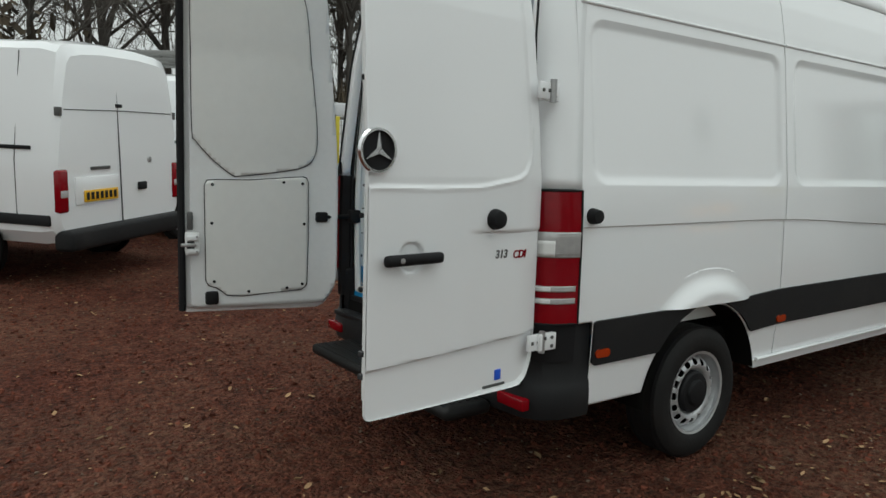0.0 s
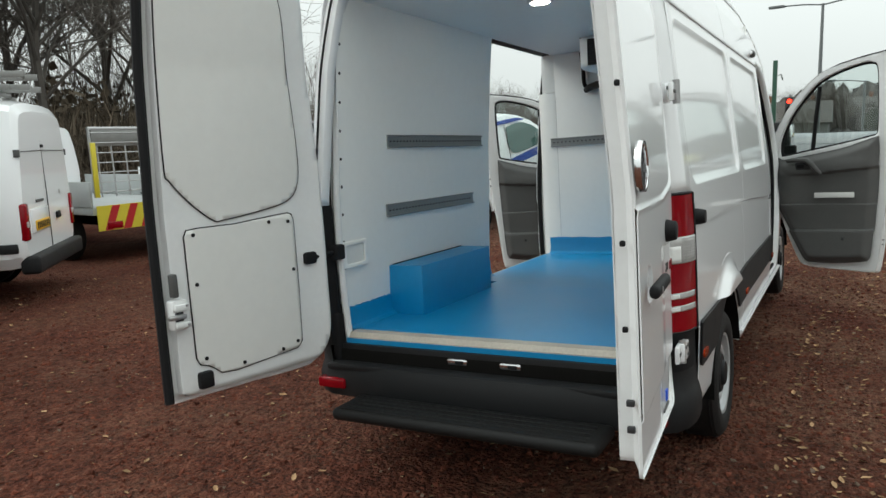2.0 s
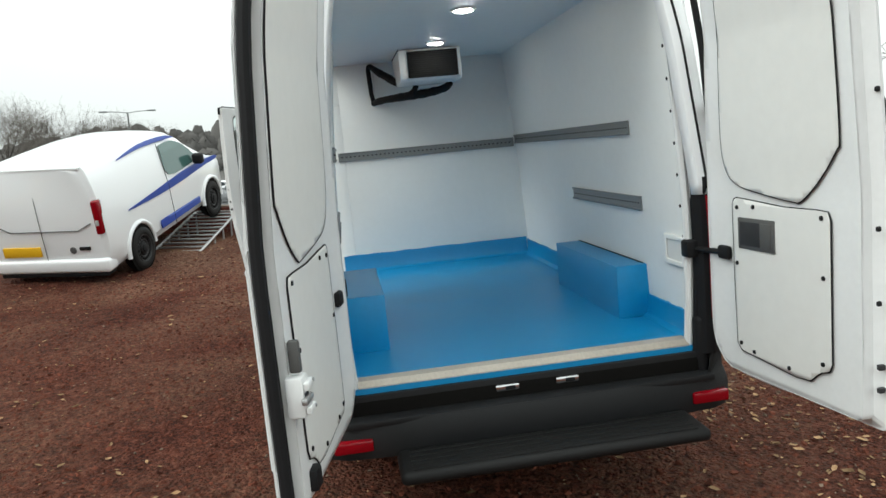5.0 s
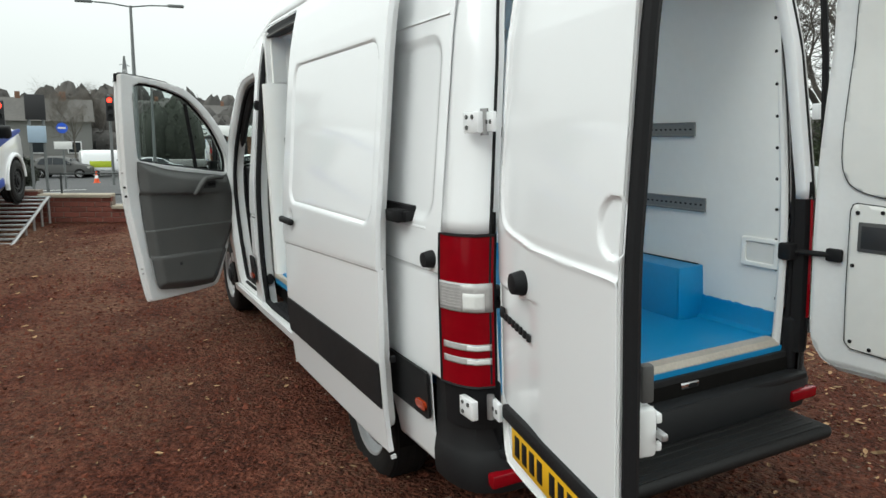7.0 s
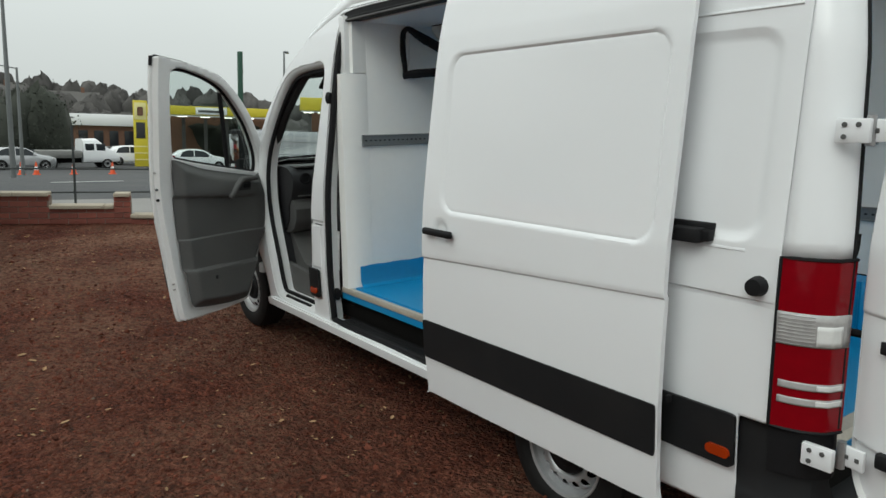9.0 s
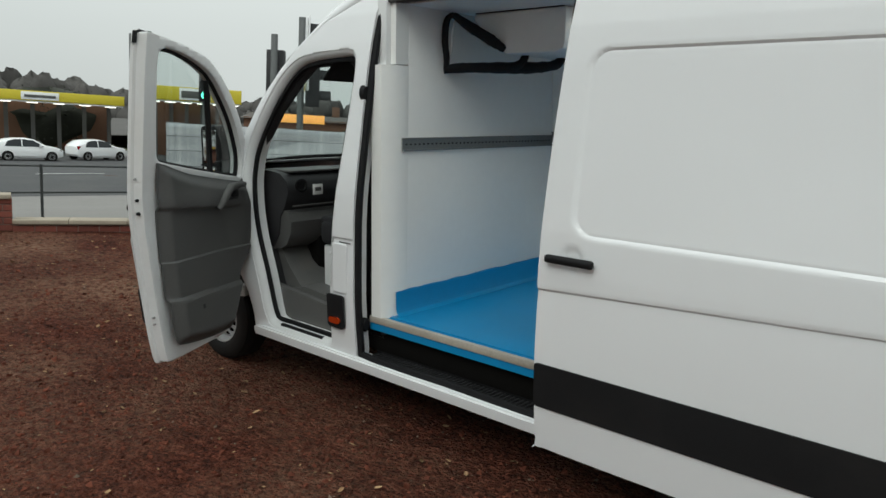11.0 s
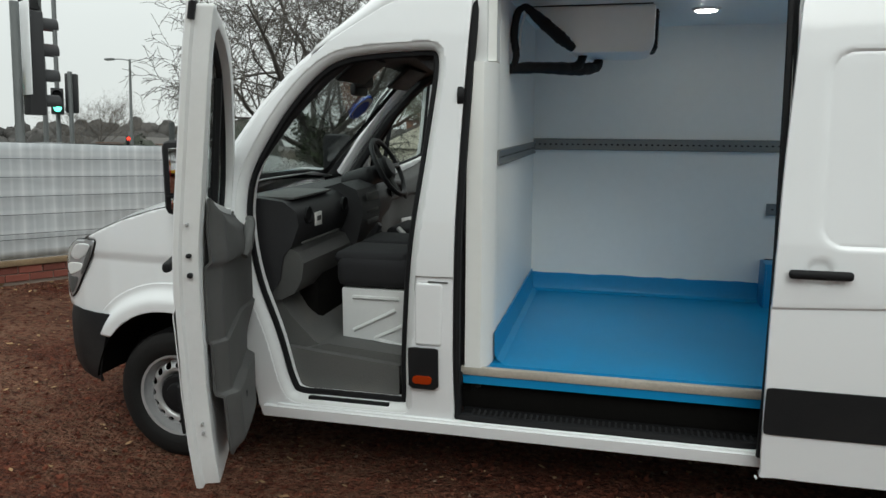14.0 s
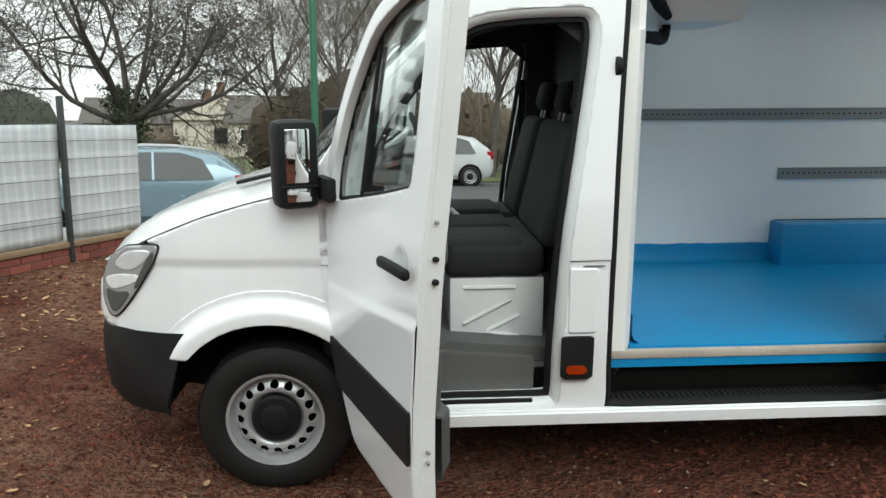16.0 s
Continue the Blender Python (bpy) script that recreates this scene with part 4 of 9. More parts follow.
        fit_box("latch_tongue", 0.835, 0.865, -thick - 0.045, -thick - 0.01, 1.04, 1.14, CAB_GREY, "grey latch cover", 0.008)
        fit_box("rod_guide", 0.70, 0.77, -thick - 0.03, -thick + 0.02, 0.615, 0.69, BLACK, "black rod guide", 0.012)
    else:
        c = fit_box("pull_cup", 0.205, 0.430, -thick - 0.0165, -thick - 0.004, 1.135, 1.265, CAB_GREY, "grey recessed pull handle", 0.004)
        fit_box("cup_hollow", 0.220, 0.345, -thick - 0.018, -thick - 0.012, 1.15, 1.25, CAB_DARK, "", 0.003, c)
        fit_box("cup_grip", 0.355, 0.415, -thick - 0.022, -thick - 0.014, 1.150, 1.250, CAB_GREY, "", 0.004, c)
        for v in (1.72, 1.27, 1.02):
            fit_box("edge_plug", 0.874, 0.886, -thick * 0.68, -thick * 0.45, v - 0.009, v + 0.009, BLACK, "black edge plug", 0.005)
        for v in (0.80, 0.72):
            fit_box("edge_latch", 0.870, 0.887, -thick * 0.62, -thick * 0.30, v - 0.010, v + 0.010, CAB_DARK, "dark latch slot", 0.004)
    arm = fit_box("check_arm", 0.07, 0.145, -thick - 0.03, -thick + 0.0, 1.075, 1.135, BLACK, "black check strap bracket", 0.012)
    e0, e1 = at(0.10, 1.105, -thick - 0.012), Vector((0.135, s * 0.80, 1.105))
    part("check_strap", tube(bmesh.new(), [e0.tolist(), e1], 0.013, 8), BLACK, arm)
    part("strap_anchor", boxed(0.09, 0.16, s * 0.80 - 0.035, s * 0.80 + 0.035, 1.065, 1.145, 0.012), BLACK, van, "black check strap anchor")
    for v in (0.725, 1.745):
        pl = fit_box("hinge_leaf", -0.004, 0.085, -0.004, 0.013, v - 0.034, v + 0.034, PAINT, "white painted hinge", 0.005)
        y = s * float(half(0.16, v))
        yy = sorted((y - s * 0.02, y + s * 0.006))
        part("hinge_bracket", boxed(0.015, 0.112, yy[0], yy[1], v - 0.036, v + 0.036, 0.004), PAINT, van, "white painted hinge bracket")
        for bx, bz in ((0.045, 0.018), (0.085, 0.018), (0.085, -0.018)):
            part("bracket_bolt", lathe(bmesh.new(), [(0.008, 0), (0.008, 0.004), (0.0001, 0.005)], 8, Matrix.Translation((bx, y + s * 0.006, v + bz)) @ Matrix.Rotation(-s * math.pi / 2, 4, "X")), CAB_GREY, van)
        part("hinge_pin", lathe(bmesh.new(), [(0.014, -0.045), (0.014, 0.045)], 12, Matrix.Translation((hx - 0.01, hy + s * 0.018, v))), STEEL, pl)
        for k2 in (0.03, 0.065):
            fit_box("hinge_bolt", k2 - 0.007, k2 + 0.007, 0.012, 0.017, v - 0.007, v + 0.007, CAB_GREY, "", 0.002, pl)
    b = lathe(bmesh.new(), [(0.040, 0), (0.040, 0.014), (0.033, 0.044), (0.026, 0.047), (0.0001, 0.047)], 20, m @ Matrix.Translation((0.302, -0.005, 1.243)) @ Matrix.Rotation(-math.pi / 2, 4, "X"))
    part("door_buffer", b, BLACK, door, "black rubber buffer")
    if s < 0:
        # badge, handle and model marks on the outer skin
        face = m @ Matrix.Translation((0.862, 0.006, 1.485)) @ Matrix.Rotation(-math.pi / 2, 4, "X")
        bd = part("badge_disc", lathe(bmesh.new(), [(0.066, 0), (0.066, 0.008), (0.0001, 0.012)], 32, face), BLACK, door, "dark round badge")
        part("badge_ring", lathe(bmesh.new(), [(0.061, 0.008), (0.064, 0.018), (0.072, 0.018), (0.075, 0.006), (0.072, 0.0), (0.063, 0.0)], 40, face, closed=True), CHROME, bd, "chrome badge ring")
        for q in (0, 120, 240):
            sp = bmesh.new()
            prism(sp, [(-0.011, 0), (0.0, 0.062), (0.011, 0)], 0.010, 0.018, "z", face @ Matrix.Rotation(radians(q + 180), 4, "Z"))
            part("badge_bar", sp, CHROME, bd)
        hd = part("door_handle", box(bmesh.new(), 0.585, 0.84, 0.020, 0.052, 1.100, 1.140, 0.015, m=m, seg=3), BLACK, door, "black pull handle")
        part("handle_lock", lathe(bmesh.new(), [(0.010, 0), (0.0001, 0.002)], 12, m @ Matrix.Translation((0.775, 0.052, 1.120)) @ Matrix.Rotation(-math.pi / 2, 4, "X")), STEEL, hd)
        for word, u, mat in (("313", 0.282, CAB_GREY), ("CDI", 0.185, RED_LENS)):
            fm = m @ Matrix(((-1, 0, 0, u), (0, 0, 1, -0.008), (0, 1, 0, 1.090 + (u - 0.275) * 0.06), (0, 0, 0, 1)))
            part("model_mark", lettering(word, 0.044, 0.005, fm), mat, door, "raised model mark")
        fit_box("sticker", 0.214, 0.246, -0.026, -0.0155, 0.596, 0.638, STICKER, "small blue sticker", 0.002)
        fit_box("sticker_line", 0.19, 0.31, -0.026, -0.0155, 0.572, 0.582, CAB_GREY, "", 0.001)
    else:
        for i in range(8):
            w, h = (0.036, 0.040) if i == 0 else (0.022, 0.026)
            u = 0.115 + i * 0.0325
            fit_box("model_mark", u - w / 2, u + w / 2, -0.004, 0.006, 1.083 - 0.003 * i, 1.083 + h - 0.003 * i, TRIM, "dark raised model mark", 0.004)
        # black garnish and number plate along the bottom
        fit_box("plate_garnish", 0.115, 0.86, -0.02, 0.012, 0.725, 0.775, TRIM, "dark garnish above the plate", 0.008)
        pl = fit_box("number_plate", 0.20, 0.72, -0.004, 0.008, 0.615, 0.728, PLATE, "yellow number plate with dark bars", 0.003)
        for i in range(7):
            u = 0.25 + i * 0.062 + (0.03 if i > 3 else 0)
            fit_box("plate_bar", u - 0.020, u + 0.020, 0.0075, 0.0095, 0.635, 0.708, BLACK, "", 0.001, pl)
    return door
rear_door(-1, 95.0, (0.05, -0.94), 0.075)
rear_door(1, 101.0, (0.035, 0.868), 0.075)

# ---- cab doors ----
CAB_OUT = spline([(0.0, 1.36), (0.0, 1.15), (0.012, 0.97), (0.06, 0.78), (0.14, 0.58), (0.20, 0.455), (0.25, 0.405), (0.36, 0.388), (0.60, 0.378), (0.82, 0.372), (0.856, 0.40), (0.878, 0.55), (0.905, 0.80), (0.955, 1.18), (0.972, 1.45), (0.976, 1.9), (0.974, 2.12), (0.973, 2.195), (0.970, 2.222),
                  (0.945, 2.224), (0.88, 2.214), (0.75, 2.195), (0.57, 2.160), (0.41, 2.105), (0.24, 1.965), (0.12, 1.82), (0.02, 1.65), (-0.04, 1.53), (-0.04, 1.43)], 4)
CAB_WIN = spline([(0.08, 1.400), (0.36, 1.447), (0.60, 1.49), (0.80, 1.532), (0.845, 1.548), (0.858, 1.60), (0.868, 1.80), (0.872, 2.0), (0.870, 2.085), (0.858, 2.125), (0.82, 2.142), (0.76, 2.142), (0.68, 2.128), (0.57, 2.098), (0.45, 2.050), (0.37, 1.995), (0.25, 1.87), (0.15, 1.735), (0.07, 1.57), (0.05, 1.48), (0.052, 1.42)], 4)
def cab_door(s, theta, label):
    a = radians(theta)
    d, nrm = Vector((-math.cos(a), s * math.sin(a), 0)), Vector((math.sin(a), s * math.cos(a), 0))
    hx, hy = 4.565, s * 0.955
    def at(u, v, n=0.0):
        n = n + np.interp(v, PZ, PW) - 0.965
        return stack(hx + d.x * u + nrm.x * n, hy + d.y * u + nrm.y * n, v)
    def outer(u, v, n=0.0):
        zc = 1.043 + 0.096 * np.clip(u, 0, 1)
        return at(u, v, n + 0.010 * smoothstep(-0.008, 0.024, zc - v) * np.exp(-np.clip(zc - v, 0, 9) / 0.3) - 0.010 * (1 - smoothstep(0.034, 0.054, np.hypot(u - 0.815, v - 1.300))))
    skin = cut(polygon(CAB_OUT), polygon(CAB_WIN))
    door = part("cab_door", sheet(bmesh.new(), skin, outer, -0.06, 1.11, 0.34, 2.24, 0.014), PAINT, van, label, solid=0.004)
    T = 0.085
    O, Wn = np.array(CAB_OUT), np.array(CAB_WIN)
    inner_out = O.mean(0) + (O - O.mean(0)) * (0.972, 0.985)
    part("inner_frame", sheet(bmesh.new(), cut(polygon(inner_out.tolist()), polygon(CAB_WIN)), lambda u, v: at(u, v, -T), -0.06, 1.11, 0.34, 2.24, 0.02), PAINT_IN, door, "white painted inner frame", solid=0.004)
    rim = bmesh.new()
    grid(rim, [r.tolist() + [r[0].tolist()] for r in (at(O[:, 0], O[:, 1], -0.003), at(O[:, 0], O[:, 1], -0.022), at(inner_out[:, 0], inner_out[:, 1], -0.032), at(inner_out[:, 0], inner_out[:, 1], -T - 0.003))])
    grid(rim, [r.tolist() + [r[0].tolist()] for r in (at(Wn[:, 0], Wn[:, 1], -0.002), at(Wn[:, 0], Wn[:, 1], -T))])
    bmesh.ops.remove_doubles(rim, verts=rim.verts, dist=1e-5)
    part("door_rim", rim, PAINT_IN, door, "white painted door edge")
    line = Wn.mean(0) + (Wn - Wn.mean(0)) * 0.985
    part("window_seal", tube(bmesh.new(), at(line[:, 0], line[:, 1], -0.045).tolist(), 0.013, 6, True), BLACK, door, "black rubber window seal")
    g = part("window_glass", sheet(bmesh.new(), polygon(CAB_WIN), lambda u, v: at(u, v, -0.035), 0.03, 1.05, 1.38, 2.18, 0.05), GLASS, door, "clear side window", solid=0.004)
    g.visible_shadow = False
    part("window_bar", tube(bmesh.new(), at(np.array([0.32, 0.36, 0.405]), np.array([1.44, 1.72, 1.99]), -0.045).tolist(), 0.018, 6), BLACK, door, "black quarter-light bar")
    top_cap = [(0.972, 2.16), (0.970, 2.215), (0.94, 2.220), (0.75, 2.195), (0.57, 2.160), (0.41, 2.105), (0.24, 1.965), (0.12, 1.82)]
    p = np.array(top_cap)
    part("door_top_seal", tube(bmesh.new(), at(p[:, 0], p[:, 1] - 0.004, -0.02).tolist(), 0.013, 6), BLACK, door, "black rubber top seal")
    # inner trim: one shaped grey panel with arm rest, bin and pull
    tr = spline([(0.03, 1.375), (0.10, 1.372), (0.36, 1.412), (0.62, 1.46), (0.845, 1.53), (0.866, 1.505), (0.862, 1.2), (0.842, 0.85), (0.822, 0.58), (0.805, 0.50), (0.76, 0.478), (0.55, 0.455), (0.36, 0.452), (0.28, 0.48), (0.18, 0.66), (0.08, 0.86), (0.02, 1.08)], 5)
    inside = polygon(tr)
    def shaped(u, v, n=0.0):
        """Upper ledge with an overhang, a hollow below it, a swelling front end and a bin that stands out."""
        lip = 1.215 + 0.075 * u
        ledge = 0.052 * smoothstep(-0.012, 0.010, v - lip) * (1 - 0.75 * smoothstep(0.03, 0.17, v - lip)) * smoothstep(0.04, 0.16, u) * (1 - 0.55 * smoothstep(0.55, 0.86, u))
        front = 0.050 * np.exp(-((u - 0.14) / 0.13) ** 2) * smoothstep(0.80, 1.0, v) * (1 - smoothstep(1.22, 1.34, v))
        bin_out = 0.034 * (1 - smoothstep(-0.010, 0.006, v - 0.728 - 0.03 * u))
        waist = 0.012 * (1 - smoothstep(-0.008, 0.004, v - 0.972))
        swell = 0.052 * smoothstep(0.0, 0.07, -inside(u, v))
        return at(u, v, n - T - 0.012 - swell - np.maximum(ledge, front) * 0.8 - bin_out - waist)
    trim = part("door_trim", sheet(bmesh.new(), polygon(tr), shaped, 0.0, 0.95, 0.42, 1.56, 0.0105), CAB_GREY, door, "grey moulded inner trim", solid=0.01, offset=0)
    part("bin_line", tube(bmesh.new(), [shaped(np.array([u]), np.array([0.734 + 0.03 * u]), 0.0)[0].tolist() for u in np.linspace(0.24, 0.82, 10)], 0.006, 5), CAB_DARK, trim)
    part("waist_line", tube(bmesh.new(), [shaped(np.array([u]), np.array([0.98 + 0.0 * u]), 0.0)[0].tolist() for u in np.linspace(0.18, 0.84, 10)], 0.004, 5), CAB_DARK, trim)
    m = Matrix(((d.x, nrm.x, 0, hx), (d.y, nrm.y, 0, hy), (0, 0, 1, 0), (0, 0, 0, 1)))
    def fit_box(nm, u0, u1, n0, n1, v0, v1, mat, lab="", bev=0.006, parent=door):
        return part(nm, box(bmesh.new(), u0, u1, n0, n1, v0, v1, bev, m=m), mat, parent, lab)
    fit_box("pull_recess", 0.215, 0.365, -T - 0.105, -T - 0.05, 1.262, 1.345, CAB_DARK, "dark pull recess", 0.018, trim)
    part("pull_bar", tube(bmesh.new(), [(m @ Vector((u, -T - n - 0.045, v))) for u, n, v in ((0.150, 0.052, 1.362), (0.24, 0.070, 1.366), (0.325, 0.076, 1.360), (0.365, 0.074, 1.325), (0.405, 0.070, 1.270), (0.435, 0.058, 1.235))], 0, 10, radii=[0.016, 0.021, 0.024, 0.024, 0.022, 0.016]), CAB_GREY, trim, "grey pull handle")
    fit_box("release_lever", 0.235, 0.30, -T - 0.112, -T - 0.100, 1.295, 1.325, BLACK, "black release lever", 0.004, trim)
    fit_box("bin_catch", 0.60, 0.625, -T - 0.112, -T - 0.09, 0.66, 0.69, CAB_DARK, "", 0.006, trim)
    # latch holes on the free edge
    for v, w in ((1.335, 0.012), (1.262, 0.014)):
        u = float(np.interp(v, (0.4, 1.25, 1.5), (0.862, 0.962, 0.974)))
        fit_box("latch_slot", u - 0.03, u + 0.004, -T * 0.75, -T * 0.5, v - w * 0.7, v + w * 0.7, BLACK, "dark latch slot", 0.008)
    for v in (0.62, 0.66, 1.45):
        u = float(np.interp(v, (0.4, 1.25, 1.5), (0.862, 0.962, 0.974)))
        fit_box("edge_screw", u - 0.02, u + 0.004, -T * 0.7, -T * 0.58, v - 0.006, v + 0.006, STEEL, "", 0.003)
    # outer handle, strip and mirror
    fit_box("door_handle", 0.70, 0.935, 0.018, 0.050, 1.268, 1.306, BLACK, "black pull handle", 0.014)
    part("protective_strip", sheet(bmesh.new(), both(polygon(CAB_OUT), rrect(0.0, 0.97, 0.621, 0.822, 0.006)), lambda u, v: at(u, v, 0.016), 0.0, 1.0, 0.60, 0.84, 0.02), TRIM, door, "dark grey plastic strip", solid=0.010)
    foot = fit_box("mirror_foot", -0.01, 0.15, 0.0, 0.045, 1.40, 1.50, BLACK, "black mirror foot", 0.015)
    hd = fit_box("mirror_housing", -0.085, 0.065, 0.040, 0.215, 1.370, 1.725, BLACK, "black door mirror", 0.035, foot)
    fit_box("mirror_arm", -0.03, 0.04, 0.02, 0.10, 1.42, 1.49, BLACK, "", 0.015, foot)
    fit_box("mirror_glass", 0.064, 0.070, 0.082, 0.180, 1.478, 1.690, MIRROR, "mirror glass", 0.002, foot)
    fit_box("mirror_glass_low", 0.064, 0.070, 0.082, 0.180, 1.402, 1.456, MIRROR, "small wide-angle mirror", 0.002, foot)
    fit_box("mirror_bar", 0.068, 0.076, 0.05, 0.202, 1.458, 1.468, BLACK, "", 0.002, foot)
    for v in (0.62, 1.10):
        fit_box("hinge", -0.035, 0.03, -0.075, -0.02, v - 0.04, v + 0.04, PAINT_IN, "white door hinge", 0.008)
    return door, fit_box
left_door, _f = cab_door(1, 67.5, "white passenger door standing wide open")
right_door, rf = cab_door(-1, 72.0, "white driver door standing wide open")
rf("paper_label", 0.38, 0.70, -0.185, -0.178, 1.03, 1.075, PAPER, "white paper label on the door trim", 0.001, right_door)

# ---- nose, windscreen, wheels ----
WING_TOP = [(4.57, 1.44), (4.70, 1.42), (4.9, 1.375), (5.1, 1.315), (5.3, 1.235), (5.42, 1.175), (5.50, 1.11)]
wing_outline = [(4.57, 0.60), (4.57, 1.44)] + WING_TOP[1:] + [(5.60, 1.02), (5.62, 0.88), (5.59, 0.815), (5.20, 0.80), (5.0, 0.7), (4.7, 0.6)]
REFLECTOR = principled("bright_reflector", (0.80, 0.81, 0.82), 0.3, metal=0.35, vary=0.1, scale=20)
HEAD_LENS = principled("clear_headlamp_lens", (0.46, 0.47, 0.48), 0.12, metal=0.3, vary=0.12, scale=18, coat=0.8)
HEAD_LAMP = spline([(5.565, 0.885), (5.585, 0.94), (5.575, 1.03), (5.53, 1.12), (5.45, 1.182), (5.40, 1.198), (5.32, 1.201), (5.292, 1.2005), (5.286, 1.196), (5.290, 1.180), (5.32, 1.12), (5.40, 1.0), (5.48, 0.905), (5.515, 0.876), (5.530, 0.868), (5.545, 0.868), (5.556, 0.874)], 4)
for s in (1, -1):
    shape = cut(polygon(wing_outline), arch(FRONT_HUB, 0.47), polygon(HEAD_LAMP))
    part("front_wing", sheet(bmesh.new(), shape, on_side(s, 0.0, pressed()), 4.55, 5.62, 0.55, 1.46, 0.02), PAINT, van, solid=0.004)
    hl = part("headlamp", sheet(bmesh.new(), polygon(HEAD_LAMP), on_side(s, 0.006), 5.26, 5.61, 0.86, 1.23, 0.015), HEAD_LENS, van, "clear headlamp", solid=0.006)
    p = np.array(HEAD_LAMP)
    part("lamp_edge", tube(bmesh.new(), on_side(s, 0.006)(p[:, 0], p[:, 1]).tolist(), 0.006, 5, True), BLACK, hl)
    for shape, mat, lab in ((polygon(spline([(5.50, 1.105), (5.44, 1.165), (5.35, 1.180), (5.325, 1.165), (5.37, 1.115), (5.44, 1.085)], 4)), REFLECTOR, "pale upper reflector"), (polygon(spline([(5.56, 1.035), (5.50, 1.062), (5.40, 1.07), (5.385, 1.05), (5.45, 1.015), (5.53, 0.995)], 4)), PAPER, "bright main reflector"),
                            (polygon(spline([(5.565, 0.985), (5.50, 0.985), (5.44, 0.985), (5.50, 0.905), (5.545, 0.895)], 4)), CAB_GREY, "grey lower bezel"), (polygon(spline([(5.345, 1.135), (5.31, 1.175), (5.318, 1.13), (5.39, 1.02), (5.41, 1.02)], 3)), CAB_GREY, "grey side bezel")):
        part("reflector", sheet(bmesh.new(), shape, on_side(s, 0.0125), 5.28, 5.59, 0.88, 1.20, 0.010), mat, hl, lab, solid=0.002)
    part("cowl_trim", boxed(4.50, 4.66, s * 0.86 - 0.055, s * 0.86 + 0.055, 1.36, 1.42, 0.02), BLACK, van, "black trim below the windscreen post")
# bonnet
rows = []
for x, zc in ((4.70, 1.475), (4.85, 1.44), (5.0, 1.40), (5.15, 1.35), (5.3, 1.29), (5.42, 1.225), (5.52, 1.14), (5.57, 1.06)):
    zw = float(np.interp(x, [q[0] for q in WING_TOP], [q[1] for q in WING_TOP]))
    row = []
    for u in np.linspace(-1, 1, 21):
        w = float(half(x, zw)) - 0.012
        row.append((x + 0.10 * (1 - u * u) * smoothstep(4.9, 5.5, x), w * u, zw + (zc - zw) * (1 - abs(u) ** 2.5) + 0.012 * float(np.exp(-((abs(u) - 0.6) / 0.12) ** 2))))
    rows.append(row)
b = bmesh.new()
grid(b, rows)
bonnet = part("bonnet", b, PAINT, van, "white bonnet", solid=0.004)
for s in (1, -1):
    part("shut_line", tube(bmesh.new(), [(x, s * (float(half(x, z)) - 0.004), z + 0.002) for x, z in spline(WING_TOP, 4, False)], 0.0045, 6), CAB_GREY, bonnet, "dark gap beside the bonnet")
for s in (1, -1):
    part("bonnet_vent", box(bmesh.new(), -0.13, 0.13, -0.04, 0.04, -0.004, 0.012, 0.006, m=Matrix.Translation((4.88, s * 0.60, 1.452)) @ Matrix.Rotation(0.22, 4, "Y")), BLACK, bonnet, "black bonnet vent")
# grille and front bumper
b = bmesh.new()
nose = [(5.60, 0.70), (5.63, 0.66), (5.66, 0.58), (5.70, 0.35), (5.715, 0.0)]
nose = nose + [(x, -y) for x, y in nose[-2::-1]]
grid(b, [[(x - 0.07 - 0.012 * (z - 0.86) * 4, y * (1 - 0.25 * (z - 0.86)), z) for x, y in nose] for z in (0.80, 0.95, 1.04, 1.12)])
part("grille", b, TRIM, van, "dark front grille", solid=0.01)
for z in (0.93, 1.0, 1.07):
    part("grille_bar", tube(bmesh.new(), [(x - 0.062 - 0.012 * (z - 0.86) * 4, y * 0.8, z) for x, y in nose[2:-2]], 0.012, 6), CHROME, van)
b = bmesh.new()
bp = [(5.19, 0.945), (5.30, 0.925), (5.42, 0.882), (5.53, 0.81), (5.62, 0.70), (5.70, 0.48), (5.735, 0.0)]
bp = bp + [(x, -y) for x, y in bp[-2::-1]]
grid(b, [[(x + o * (1 if x > 5.3 else 0.3) + (0.28 * (0.82 - z) if x < 5.25 else 0.0), y * (1 + o * 0.3), z) for x, y in bp] for o, z in ((-0.03, 0.44), (0.0, 0.50), (0.012, 0.58), (0.015, 0.68), (0.012, 0.76), (0.0, 0.818))])
part("front_bumper", b, TRIM, van, "dark grey plastic front bumper", solid=0.008)
# windscreen with its black band
def screen(u, v, n=0.0):
    bow = 1 - u * u
    x = 4.74 + (4.02 - 4.74) * v + bow * (0.10 - 0.03 * v) + n * 0.7
    z = 1.425 + (2.20 - 1.425) * v + bow * 0.03 + n * 0.7
    y = u * (0.845 + (0.80 - 0.845) * v)
    return stack(x, y, z)
g = part("windscreen", sheet(bmesh.new(), rrect(-0.97, 0.97, 0.02, 0.97, 0.06), screen, -1, 1, 0, 1, 0.05), GLASS, van, "clear windscreen", solid=0.005)
g.visible_shadow = False
part("screen_band", sheet(bmesh.new(), cut(rrect(-1.0, 1.0, -0.01, 1.0, 0.05), rrect(-0.93, 0.93, 0.06, 0.93, 0.06)), lambda u, v: screen(u, v, -0.006), -1.02, 1.02, -0.03, 1.03, 0.02), BLACK, van, "black screen border", solid=0.003)
